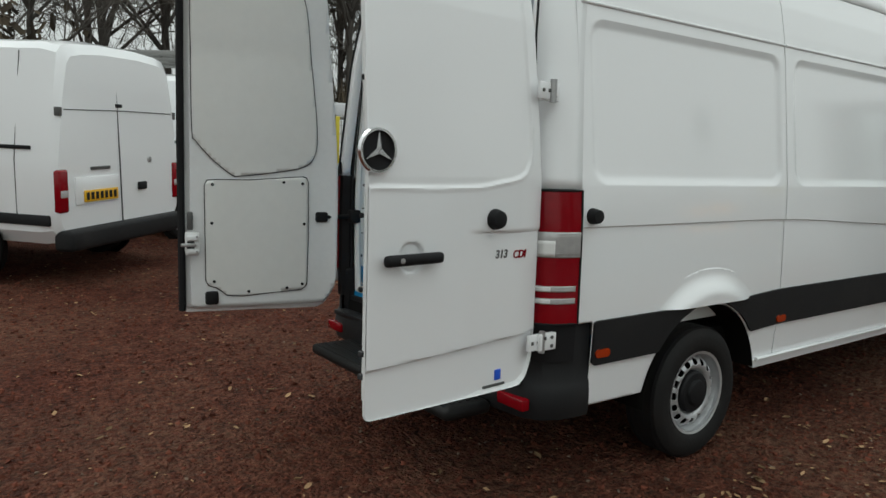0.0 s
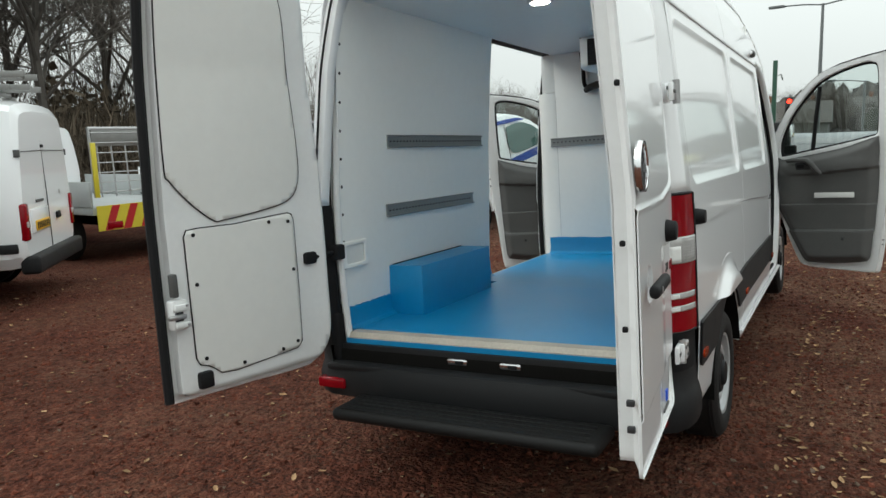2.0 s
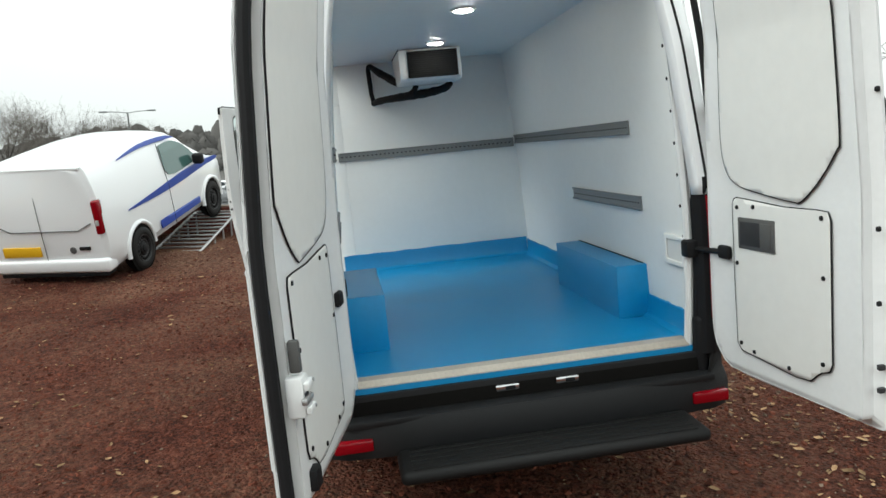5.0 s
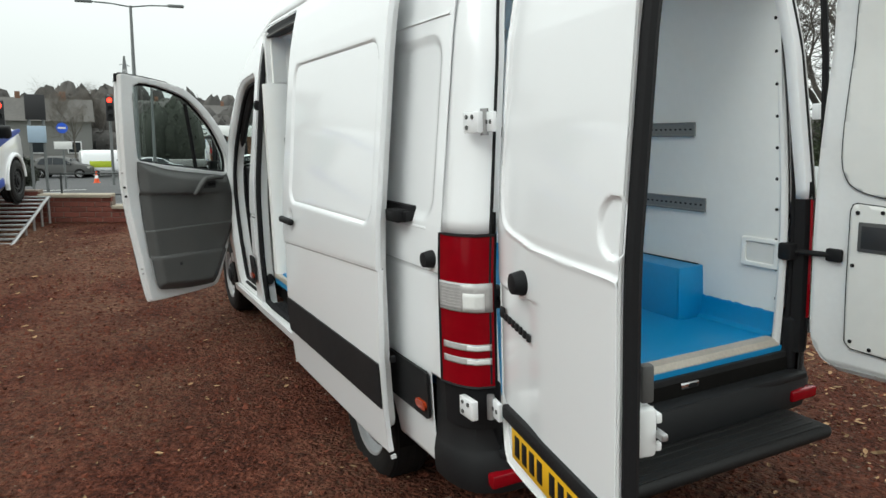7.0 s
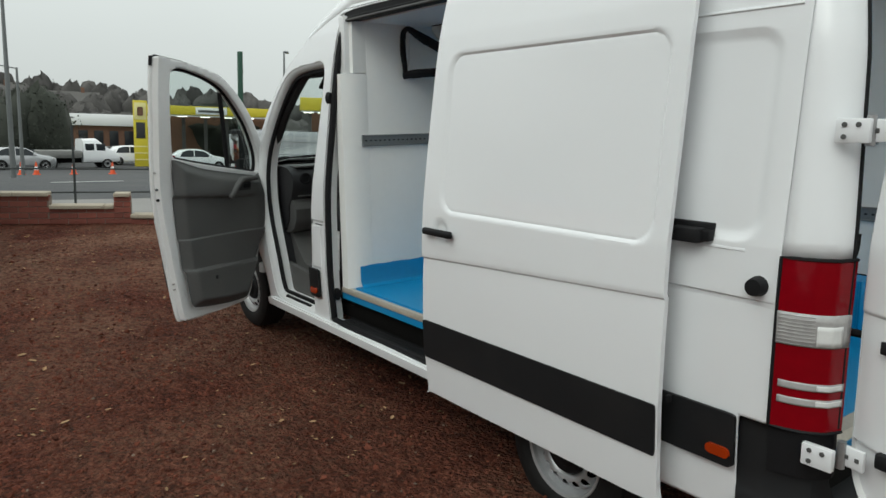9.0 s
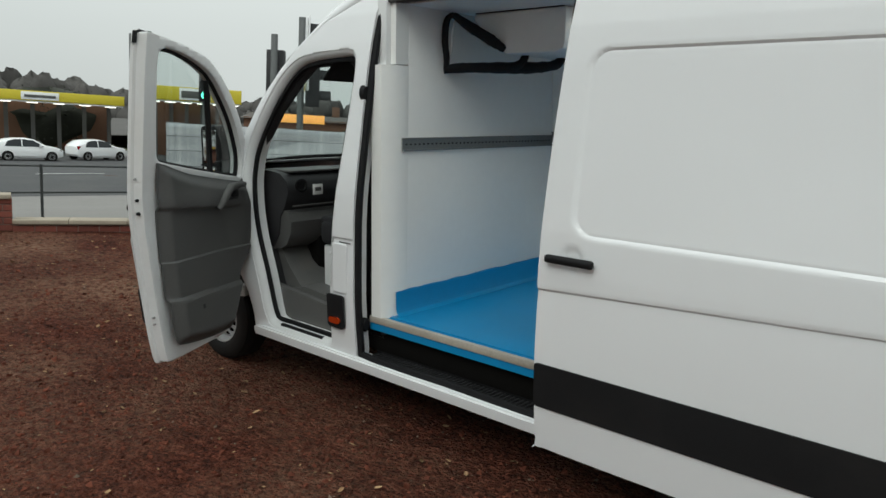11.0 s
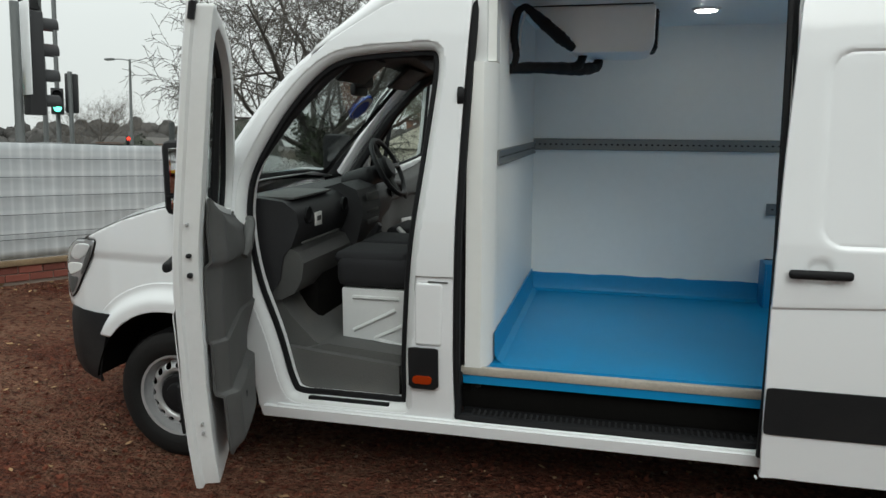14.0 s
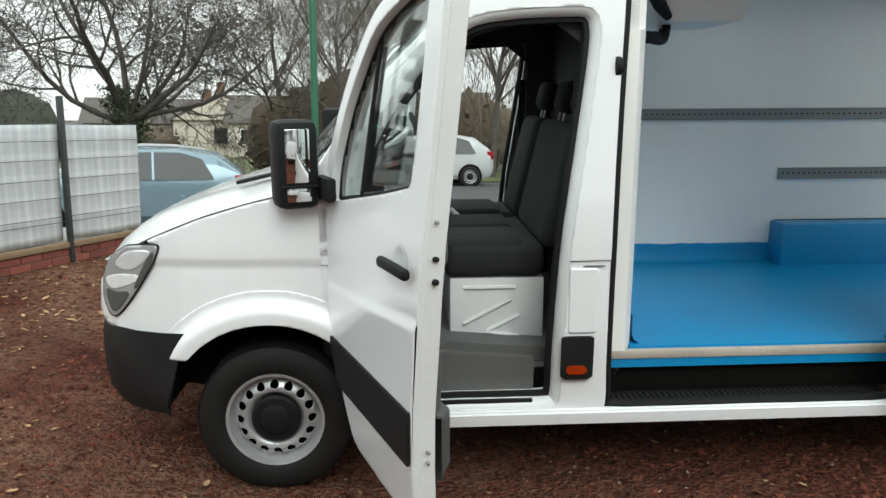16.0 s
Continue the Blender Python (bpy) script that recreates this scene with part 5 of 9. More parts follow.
for s in (1, -1):
    b = bmesh.new()
    line = [(4.60, 0.93, 1.44), (4.44, 0.915, 1.665), (4.28, 0.90, 1.87), (4.10, 0.878, 2.05), (3.95, 0.86, 2.17), (3.75, 0.838, 2.28)]
    tube(b, [(x + 0.02, s * (y - 0.035), z + 0.005) for x, y, z in line], 0.04, 10)
    part("screen_pillar", b, PAINT, van, "white windscreen pillar")
    b = bmesh.new()
    tube(b, [(x - 0.06, s * (y - 0.085), z - 0.03) for x, y, z in line], 0.035, 8)
    part("pillar_trim", b, CAB_DARK, van, "dark inner pillar trim")
stick = part("screen_sticker", sheet(bmesh.new(), circle(-0.68, 0.61, 0.11, 1.2), lambda u, v: screen(u, v, -0.012), -0.85, -0.5, 0.45, 0.77, 0.02), STICKER, van, "blue and white windscreen sticker", solid=0.001)
part("sticker_ring", sheet(bmesh.new(), cut(circle(-0.68, 0.61, 0.10, 1.2), circle(-0.68, 0.60, 0.085, 1.25)), lambda u, v: screen(u, v, -0.015), -0.85, -0.5, 0.45, 0.77, 0.012), PAPER, stick, solid=0.001)

def road_wheel(parent, x, y, z, s, r=TYRE_R, width=0.22, rim_mat=WHEEL, label="silver steel wheel with black tyre", holes=16):
    """A wheel whose outer face looks along s * y."""
    m = Matrix.Translation((x, y, z)) @ Matrix.Rotation(-s * math.pi / 2, 4, "X")
    k = r / 0.345
    w = width / 2
    prof = [(0.203 * k, -w), (0.25 * k, -w), (0.31 * k, -w * 0.98), (0.336 * k, -w * 0.80), (0.345 * k, -w * 0.4), (0.345 * k, w * 0.4), (0.336 * k, w * 0.80), (0.31 * k, w * 0.98), (0.285 * k, w), (0.262 * k, w * 1.02), (0.232 * k, w * 0.97), (0.216 * k, w * 0.86)]
    tyre = part("wheel", lathe(bmesh.new(), prof, 44, m, closed=True), TYRE, parent, label)
    tread = bmesh.new()
    for a in range(4):
        lathe(tread, [(0.3465 * k, -w * 0.62 + a * w * 0.4), (0.3465 * k, -w * 0.62 + a * w * 0.4 + 0.012), (0.343 * k, -w * 0.62 + a * w * 0.4 + 0.012), (0.343 * k, -w * 0.62 + a * w * 0.4)], 44, m, closed=True)
    part("tread_groove", tread, BLACK, tyre)
    R = 0.213 * k
    hs = [circle(0.160 * k * math.cos(2 * math.pi * i / holes), 0.160 * k * math.sin(2 * math.pi * i / holes), 0.0195 * k) for i in range(holes)]
    def dish(u, v):
        d = np.hypot(u, v) / k
        h = np.interp(d, (0, 0.055, 0.07, 0.108, 0.126, 0.148, 0.174, 0.183, 0.194, 0.203, 0.2135), (0.050, 0.050, 0.045, 0.050, 0.076, 0.083, 0.068, 0.040, 0.046, 0.078, 0.092))
        pts = np.stack([u, v, h], -1)
        M = np.array(m)
        return pts @ M[:3, :3].T + M[:3, 3]
    rim = part("rim", sheet(bmesh.new(), cut(circle(0, 0, R), *hs), dish, -R - 0.01, R + 0.01, -R - 0.01, R + 0.01, (0.007 if parent is van else 0.014) * k), rim_mat, tyre, "silver painted steel rim", solid=0.004)
    part("rim_edge", lathe(bmesh.new(), [(0.202 * k, 0.075), (0.205 * k, 0.096), (0.218 * k, 0.100), (0.221 * k, 0.084)], 44, m, closed=True), rim_mat, rim)
    part("hub_cap", lathe(bmesh.new(), [(0.110 * k, 0.045), (0.109 * k, 0.078), (0.099 * k, 0.090), (0.07 * k, 0.092), (0.062 * k, 0.106), (0.05 * k, 0.110), (0.0001, 0.110)], 32, m), BLACK, rim, "black hub cap")
    part("wheel_back", lathe(bmesh.new(), [(0.21 * k, -0.02), (0.0001, -0.02)], 24, m), DARK, rim)
    return tyre
for s in (1, -1):
    road_wheel(van, REAR_HUB[0], s * 0.845, REAR_HUB[1], s)
    road_wheel(van, FRONT_HUB[0], s * 0.845, FRONT_HUB[1], s)
# underside
part("chassis", boxed(0.10, 4.3, -0.82, 0.82, 0.44, 0.60, 0.02), DARK, van, "dark underside")
part("engine_block", boxed(4.2, 5.45, -0.55, 0.55, 0.42, 1.15, 0.05), DARK, van)
for s in (1, -1):
    part("chassis_rail", boxed(0.2, 4.9, s * 0.45 - 0.04, s * 0.45 + 0.04, 0.34, 0.46, 0.01), DARK, van)
for x, z in (REAR_HUB, FRONT_HUB):
    part("axle", tube(bmesh.new(), [(x, -0.75, z), (x, 0.75, z)], 0.05, 10), DARK, van)
# small camera pod on the right gutter
pod = part("gutter_lamp", boxed(3.13, 3.27, -0.905, -0.845, 2.185, 2.235, 0.02), CAB_GREY, van, "small grey lamp on the gutter")
part("lamp_lens", lathe(bmesh.new(), [(0.022, 0), (0.018, 0.01), (0.0001, 0.012)], 14, Matrix.Translation((3.13, -0.875, 2.21)) @ Matrix.Rotation(-math.pi / 2, 4, "Y")), CHROME, pod)
part("aerial", tube(bmesh.new(), [(3.35, -0.55, 2.70), (3.15, -0.57, 3.10)], 0.005, 6), BLACK, van, "thin roof aerial")

# ---- cab interior ----
part("cab_floor", boxed(3.26, 4.55, -0.82, 0.82, 0.52, 0.60, 0.01), CAB_FLOOR, van, "grey cab floor")
for s in (1, -1):
    st = part("cab_step", prism(bmesh.new(), [(3.67, 0.455), (4.18, 0.455), (4.22, 0.52), (4.30, 0.69), (3.66, 0.63), (3.66, 0.5)], s * 0.80, s * 0.84, "y"), CAB_FLOOR, van, "grey moulded cab step")
    part("step_tread", boxed(3.68, 4.17, min(s * 0.80, s * 0.925), max(s * 0.80, s * 0.925), 0.452, 0.468, 0.004), CAB_FLOOR, st)
    for k in range(14):
        x = 3.70 + k * 0.033
        part("tread_rib", boxed(x, x + 0.012, s * 0.865 - 0.045, s * 0.865 + 0.045, 0.467, 0.474, 0.002, seg=1), CAB_FLOOR, st)
    part("step_edge", boxed(3.68, 4.10, s * 0.935 - 0.012, s * 0.935 + 0.012, 0.44, 0.475, 0.006), BLACK, van, "black sill guard")
    part("kick_trim", prism(bmesh.new(), [(4.22, 0.52), (4.47, 1.15), (4.47, 1.40), (4.62, 1.40), (4.62, 0.55), (4.4, 0.5)], s * 0.76, s * 0.83, "y"), CAB_DARK, van, "dark footwell trim")
part("seat_plinth_floor", prism(bmesh.new(), [(3.27, 0.59), (4.34, 0.59), (4.22, 0.655), (4.05, 0.70), (3.27, 0.64)], -0.72, 0.79, "y"), CAB_FLOOR, van, "grey moulded floor mat")
part("firewall", boxed(4.50, 4.60, -0.82, 0.82, 0.52, 1.40, 0.02), CAB_DARK, van, "dark firewall")
part("toe_board", prism(bmesh.new(), [(4.00, 0.62), (4.14, 0.70), (4.27, 0.83), (4.36, 0.98), (4.52, 1.0), (4.52, 0.60)], -0.78, 0.76, "y"), CAB_FLOOR, van, "grey carpeted toe board", smooth=60)
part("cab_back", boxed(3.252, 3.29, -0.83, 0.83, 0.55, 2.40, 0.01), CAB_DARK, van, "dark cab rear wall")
b = bmesh.new()
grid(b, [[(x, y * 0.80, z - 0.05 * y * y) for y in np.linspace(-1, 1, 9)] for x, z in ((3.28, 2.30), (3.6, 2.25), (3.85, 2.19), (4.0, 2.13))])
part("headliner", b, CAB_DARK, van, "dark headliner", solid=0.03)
for s in (1, -1):
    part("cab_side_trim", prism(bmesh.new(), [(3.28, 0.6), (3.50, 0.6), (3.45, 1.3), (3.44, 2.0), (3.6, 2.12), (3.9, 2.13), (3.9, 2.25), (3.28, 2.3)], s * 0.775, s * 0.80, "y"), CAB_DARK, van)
    part("seat_belt", boxed(3.46, 3.50, s * 0.77 - 0.004, s * 0.77 + 0.004, 0.9, 1.9, 0.001), SEAT, van, "black seat belt")
# dashboard
dash_prof = [(4.56, 1.43), (4.40, 1.435), (4.27, 1.42), (4.20, 1.37), (4.19, 1.30), (4.23, 1.20), (4.28, 1.14), (4.30, 1.02), (4.36, 0.93), (4.56, 0.90)]
dash = part("dashboard", prism(bmesh.new(), dash_prof, -0.80, 0.80, "y"), CAB_DARK, van, "dark moulded dashboard", smooth=50)
part("lower_dash", prism(bmesh.new(), [(4.26, 1.185), (4.205, 1.165), (4.175, 1.11), (4.185, 1.03), (4.225, 0.955), (4.30, 0.915), (4.42, 0.905), (4.42, 1.185)], 0.12, 0.79, "y"), CAB_GREY, dash, "grey lower glovebox")
part("glovebox_line", boxed(4.183, 4.200, 0.27, 0.76, 1.205, 1.215, 0.003), CAB_GREY, dash)
part("paper_label", boxed(4.185, 4.193, 0.515, 0.595, 1.275, 1.345, 0.001, m=Matrix.Translation((0.0, 0, 0))), PAPER, dash, "small white label")
part("label_bar", boxed(4.182, 4.186, 0.53, 0.58, 1.30, 1.325, 0.001), CAB_GREY, dash)
part("centre_console", prism(bmesh.new(), [(4.24, 1.46), (4.14, 1.42), (4.10, 1.30), (4.14, 1.12), (4.24, 0.92), (4.40, 0.85), (4.45, 1.40)], -0.24, 0.10, "y"), CAB_DARK, dash, "dark centre console")
for z, w in ((1.37, 0.05), (1.29, 0.03), (1.22, 0.03)):
    part("console_panel", box(bmesh.new(), -0.004, 0.004, -0.14, 0.06, -w / 2, w / 2, 0.003, m=Matrix.Translation((4.105, -0.05, z))), CAB_GREY, dash)
for y in (0.70, 0.20, -0.30, -0.72):
    part("air_vent", lathe(bmesh.new(), [(0.045, 0), (0.045, 0.012), (0.035, 0.014), (0.03, 0.006), (0.0001, 0.006)], 18, Matrix.Translation((4.185, y, 1.345)) @ Matrix.Rotation(-math.pi / 2, 4, "Y")), BLACK, dash, "round black air vent")
part("instrument_hood", box(bmesh.new(), -0.11, 0.11, -0.20, 0.20, -0.06, 0.06, 0.05, m=Matrix.Translation((4.27, -0.42, 1.455)) @ Matrix.Rotation(0.3, 4, "Y"), seg=3), CAB_DARK, dash, "dark instrument hood")
part("dash_shelf", boxed(4.24, 4.50, 0.24, 0.74, 1.425, 1.437, 0.003), CAB_GREY, dash)
# steering wheel
tm = Matrix.Translation((4.11, -0.42, 1.525)) @ Matrix.Rotation(radians(-62), 4, "Y")
sw = part("steering_wheel", tube(bmesh.new(), [tm @ Vector((0.195 * math.cos(t), 0.195 * math.sin(t), 0)) for t in np.linspace(0, 2 * math.pi, 40)[:-1]], 0.016, 8, True), CAB_DARK, van, "dark steering wheel")
part("wheel_boss", lathe(bmesh.new(), [(0.085, -0.03), (0.085, 0.0), (0.06, 0.02), (0.0001, 0.024)], 20, tm), CAB_DARK, sw)
for t in (0.35, math.pi - 0.35, -math.pi / 2):
    part("wheel_spoke", tube(bmesh.new(), [tm @ Vector((0.06 * math.cos(t), 0.06 * math.sin(t), -0.01)), tm @ Vector((0.19 * math.cos(t), 0.19 * math.sin(t), 0))], 0.018, 8), CAB_GREY, sw)
part("steering_column", tube(bmesh.new(), [tm @ Vector((0, 0, -0.02)), tm @ Vector((0, 0, -0.30))], 0.05, 10), CAB_DARK, sw)
part("gear_lever", tube(bmesh.new(), [(4.13, -0.06, 1.10), (4.05, -0.06, 1.20)], 0.02, 8), CAB_DARK, van, "dark gear lever")
part("handbrake", tube(bmesh.new(), [(3.75, -0.20, 0.95), (3.98, -0.20, 1.16)], 0.015, 8), PAPER, van, "pale hand brake lever")

def seat(y0, y1, parts, label):
    """A bench or single seat: base, cushion, back and head rests."""
    yc = (y0 + y1) / 2
    cush = part("seat", box(bmesh.new(), 3.58, 4.06, y0, y1, 0.965, 1.13, 0.05, seg=4), SEAT, van, label)
    back = box(bmesh.new(), -0.07, 0.07, y0, y1, 0.0, 0.60, 0.055, m=Matrix.Translation((3.545, 0, 1.09)) @ Matrix.Rotation(radians(-13), 4, "Y"), seg=4)
    bk = part("backrest", back, SEAT, cush)
    w = (y1 - y0) / parts
    for i in range(parts):
        y = y0 + w * (i + 0.5)
        hr = box(bmesh.new(), -0.05, 0.05, y - 0.12, y + 0.12, 0.64, 0.81, 0.045, m=Matrix.Translation((3.535, 0, 1.09)) @ Matrix.Rotation(radians(-13), 4, "Y"), seg=4)
        part("headrest", hr, SEAT, bk)
        for k in (-0.05, 0.05):
            part("headrest_rod", tube(bmesh.new(), [(3.41, y + k, 1.64), (3.385, y + k, 1.76)], 0.006, 6), STEEL, bk)
        box_c = box(bmesh.new(), 3.68, 4.075, y - w / 2 + 0.02, y + w / 2 - 0.02, 1.09, 1.15, 0.03, seg=3)
        part("cushion_pad", box_c, SEAT, cush)
    return cush
seat(-0.12, 0.66, 2, "black cloth double passenger seat")
seat(-0.70, -0.22, 1, "black cloth driver seat")
sb = part("seat_base", boxed(3.58, 4.035, -0.10, 0.635, 0.62, 0.962, 0.012), PAINT_IN, van, "white pressed seat base")
part("seat_base", boxed(3.58, 4.035, -0.68, -0.24, 0.62, 0.962, 0.012), PAINT_IN, van, "white pressed seat base")
for pts in ([(3.72, 0.915), (3.97, 0.915)], [(3.97, 0.735), (3.74, 0.855)], [(3.85, 0.70), (3.70, 0.775)], [(3.86, 0.695), (3.70, 0.665)]):
    part("base_rib", tube(bmesh.new(), [(x, 0.636, z) for x, z in pts], 0.011, 6), PAINT_IN, sb)
for y in (0.42, -0.42):
    part("sun_visor", box(bmesh.new(), -0.09, 0.09, y - 0.20, y + 0.20, -0.012, 0.012, 0.01, m=Matrix.Translation((3.98, 0, 2.08)) @ Matrix.Rotation(radians(40), 4, "Y")), CAB_DARK, van, "dark sun visor")
part("interior_mirror", box(bmesh.new(), -0.02, 0.02, -0.11, 0.11, -0.035, 0.035, 0.015, m=Matrix.Translation((4.15, 0, 2.0))), CAB_DARK, van, "dark interior mirror")
part("screen_unit", box(bmesh.new(), -0.05, 0.03, -0.09, 0.09, -0.07, 0.07, 0.02, m=Matrix.Translation((4.13, 0.02, 2.08))), CAB_DARK, van)

# ---- ground ----
def rise(x, y):
    """Gentle lie of the gravel."""
    bank = 0.30 * smoothstep(4.2, 9.6, x) + 0.13 * smoothstep(1.2, 3.6, -y) * smoothstep(3.5, 6.5, x)
    beyond = smoothstep(9.8, 14.0, x + 0.42 * np.clip(-y - 0.4, 0, 3))
    fall = bank * (1 - beyond) - 2.0 * smoothstep(13.0, 56.0, x) - 0.6 * smoothstep(8.0, 34.0, -y) * (1 - smoothstep(13.0, 62.0, x))
    fall = fall - bank * (1 - beyond) * smoothstep(3.8, 7.0, -y) - 0.34 * smoothstep(5.2, 9.6, -y) * smoothstep(3.0, 7.0, x) * (1 - smoothstep(13.0, 30.0, x))
    return (fall - 0.035 * np.exp(-(((x - 4.9) / 1.2) ** 2 + ((y - 0.9) / 1.0) ** 2)) + 0.012 * np.sin(x * 0.9 + 1.0) * np.cos(y * 0.8) * np.exp(-((x - 2) ** 2 + y ** 2) / 150)
            - 0.02 * np.exp(-(((x - 4.9) / 1.2) ** 2 + ((y + 0.9) / 1.0) ** 2)))


def gravel_material():
    """Wet red gravel: coarse clods, fine chips and tan patches of leaf litter."""
    m = bpy.data.materials.new("red_gravel")
    m.use_nodes = True
    n, l = m.node_tree.nodes, m.node_tree.links
    b = n["Principled BSDF"]
    b.inputs["Roughness"].default_value = 0.9
    b.inputs["Specular IOR Level"].default_value = 0.12
    geo = n.new("ShaderNodeTexCoord")
    def noise(scale, detail, lo, hi):
        t = n.new("ShaderNodeTexNoise")
        t.inputs["Scale"].default_value, t.inputs["Detail"].default_value = scale, detail
        l.new(geo.outputs["Object"], t.inputs["Vector"])
        r = n.new("ShaderNodeMapRange")
        r.inputs["From Min"].default_value, r.inputs["From Max"].default_value = lo, hi
        l.new(t.outputs["Fac"], r.inputs["Value"])
        return r.outputs[0]
    def math_node(op, a, c):
        k = n.new("ShaderNodeMath")
        k.operation = op
        for slot, v in zip(k.inputs, (a, c)):
            if isinstance(v, float):
                slot.default_value = v
            else:
                l.new(v, slot)
        return k.outputs[0]
    cell = n.new("ShaderNodeTexVoronoi")
    cell.inputs["Scale"].default_value = 48
    l.new(geo.outputs["Object"], cell.inputs["Vector"])
    sep = n.new("ShaderNodeSeparateColor")
    l.new(cell.outputs["Color"], sep.inputs[0])
    clod, chip = noise(9.0, 6, 0.32, 0.68), noise(38.0, 5, 0.3, 0.7)
    level = math_node("ADD", math_node("MULTIPLY", sep.outputs[0], 0.36), math_node("ADD", math_node("MULTIPLY", clod, 0.30), math_node("MULTIPLY", chip, 0.34)))
    ramp = n.new("ShaderNodeValToRGB")
    l.new(level, ramp.inputs[0])
    r = ramp.color_ramp
    r.elements[0].position, r.elements[0].color = 0.08, (0.016, 0.0046, 0.0029, 1)
    r.elements[1].position, r.elements[1].color = 1.0, (0.262, 0.132, 0.094, 1)
    for p, c in ((0.36, (0.063, 0.0176, 0.0104, 1)), (0.60, (0.122, 0.0370, 0.0218, 1)), (0.82, (0.186, 0.066, 0.041, 1))):
        r.elements.new(p).color = c
    tan = n.new("ShaderNodeMix")
    tan.data_type = "RGBA"
    tan.inputs["B"].default_value = (0.262, 0.150, 0.098, 1)
    # leaf litter and sand gather towards the yard's edges
    where = n.new("ShaderNodeSeparateXYZ")
    l.new(geo.outputs["Object"], where.inputs[0])
    outward = n.new("ShaderNodeMapRange")
    outward.inputs["From Min"].default_value, outward.inputs["From Max"].default_value = 0.15, 0.8
    outward.inputs["To Min"].default_value, outward.inputs["To Max"].default_value = 0.55, 1.6
    l.new(math_node("SUBTRACT", math_node("MULTIPLY", where.outputs[0], 0.12), math_node("MULTIPLY", where.outputs[1], 0.10)), outward.inputs["Value"])
    litter = math_node("MULTIPLY", math_node("MULTIPLY", noise(0.8, 9, 0.36, 0.66), noise(22.0, 4, 0.32, 0.6)), 0.75)
    l.new(math_node("MINIMUM", math_node("MULTIPLY", litter, outward.outputs[0]), 1.0), tan.inputs["Factor"])
    l.new(ramp.outputs[0], tan.inputs["A"])
    wet = n.new("ShaderNodeMix")
    wet.data_type, wet.blend_type = "RGBA", "MULTIPLY"
    wet.inputs["B"].default_value = (0.68, 0.64, 0.64, 1)
    l.new(noise(0.45, 7, 0.48, 0.72), wet.inputs["Factor"])
    l.new(tan.outputs["Result"], wet.inputs["A"])
    l.new(wet.outputs["Result"], b.inputs["Base Color"])
    bump = n.new("ShaderNodeBump")
    bump.inputs["Strength"].default_value, bump.inputs["Distance"].default_value = 1.0, 0.03
    l.new(math_node("SUBTRACT", math_node("ADD", clod, chip), cell.outputs["Distance"]), bump.inputs["Height"])
    l.new(bump.outputs["Normal"], b.inputs["Normal"])
    return m
GRAVEL = gravel_material()
STONE = principled("red_stone", (0.112, 0.036, 0.022), 0.9, spec=0.12, vary=0.2, scale=20, island=0.55)
PALE_STONE = principled("grey_stone", (0.17, 0.12, 0.09), 0.9, spec=0.12, vary=0.2, scale=20, island=0.4)
LEAF = principled("dead_leaf", (0.30, 0.19, 0.105), 0.9, spec=0.12, vary=0.2, scale=20, island=0.55)
ASPHALT = principled("asphalt", (0.045, 0.046, 0.049), 0.8, vary=0.12, scale=1.2, bump=0.3, bump_scale=90, dirt=(0.09, 0.085, 0.08), dirt_amount=0.5)
GRASS = principled("winter_grass", (0.075, 0.095, 0.030), 0.95, vary=0.3, scale=1.5, bump=0.8, bump_scale=40, dirt=(0.11, 0.09, 0.05), dirt_amount=0.6)

xs = np.unique(np.concatenate([np.linspace(-9, 13, 89), [-900, -300, -120, -60, -30, -15, 15, 18, 22, 26, 30, 35, 40, 45, 50, 55, 60, 70, 120, 300, 900]]))
ys = np.unique(np.concatenate([np.linspace(-9, 11, 81), [-900, -300, -120, -60, -40, -34, -30, -26, -22, -18, -15, -12, 14, 20, 30, 60, 120, 300, 900]]))
b = bmesh.new()
grid(b, [[(x, y, float(rise(x, y))) for y in ys] for x in xs])
ground = tagged(part("ground", b, GRAVEL), "red-brown gravel yard with scattered leaves", "ground", kind="structure")

def scatter(name, shapes, spots, material, label, category, tilt=1.0, lift=0.05):
    """Many small loose pieces joined into one mesh."""
    V, Fc, base = [], [], 0
    rng = np.random.default_rng(len(spots))
    for x, y, size in spots:
        sv, sf = shapes[rng.integers(len(shapes))]
        a = rng.uniform(0, 2 * math.pi)
        q = Euler((rng.uniform(-tilt, tilt), rng.uniform(-tilt, tilt), a)).to_matrix()
        pts = (np.array(sv) * size) @ np.array(q).T + (x, y, float(rise(x, y)) + size * lift)
        V.extend(pts.tolist())
        Fc.extend([tuple(i + base for i in f) for f in sf])
        base += len(sv)
    me = bpy.data.meshes.new(name)
    me.from_pydata(V, [], Fc)
    me.materials.append(material)
    return tagged(new(name, me), label, category, kind="stuff")
rng = np.random.default_rng(5)
def pebble(k):
    r = np.random.default_rng(k)
    v = np.array([(1, 0, 0), (-1, 0, 0), (0, 1, 0), (0, -1, 0), (0, 0, 0.7), (0, 0, -0.7)], float) * r.uniform(0.55, 1.1, (6, 1)) + r.uniform(-0.18, 0.18, (6, 3))
    return v, [(0, 2, 4), (2, 1, 4), (1, 3, 4), (3, 0, 4), (2, 0, 5), (1, 2, 5), (3, 1, 5), (0, 3, 5)]
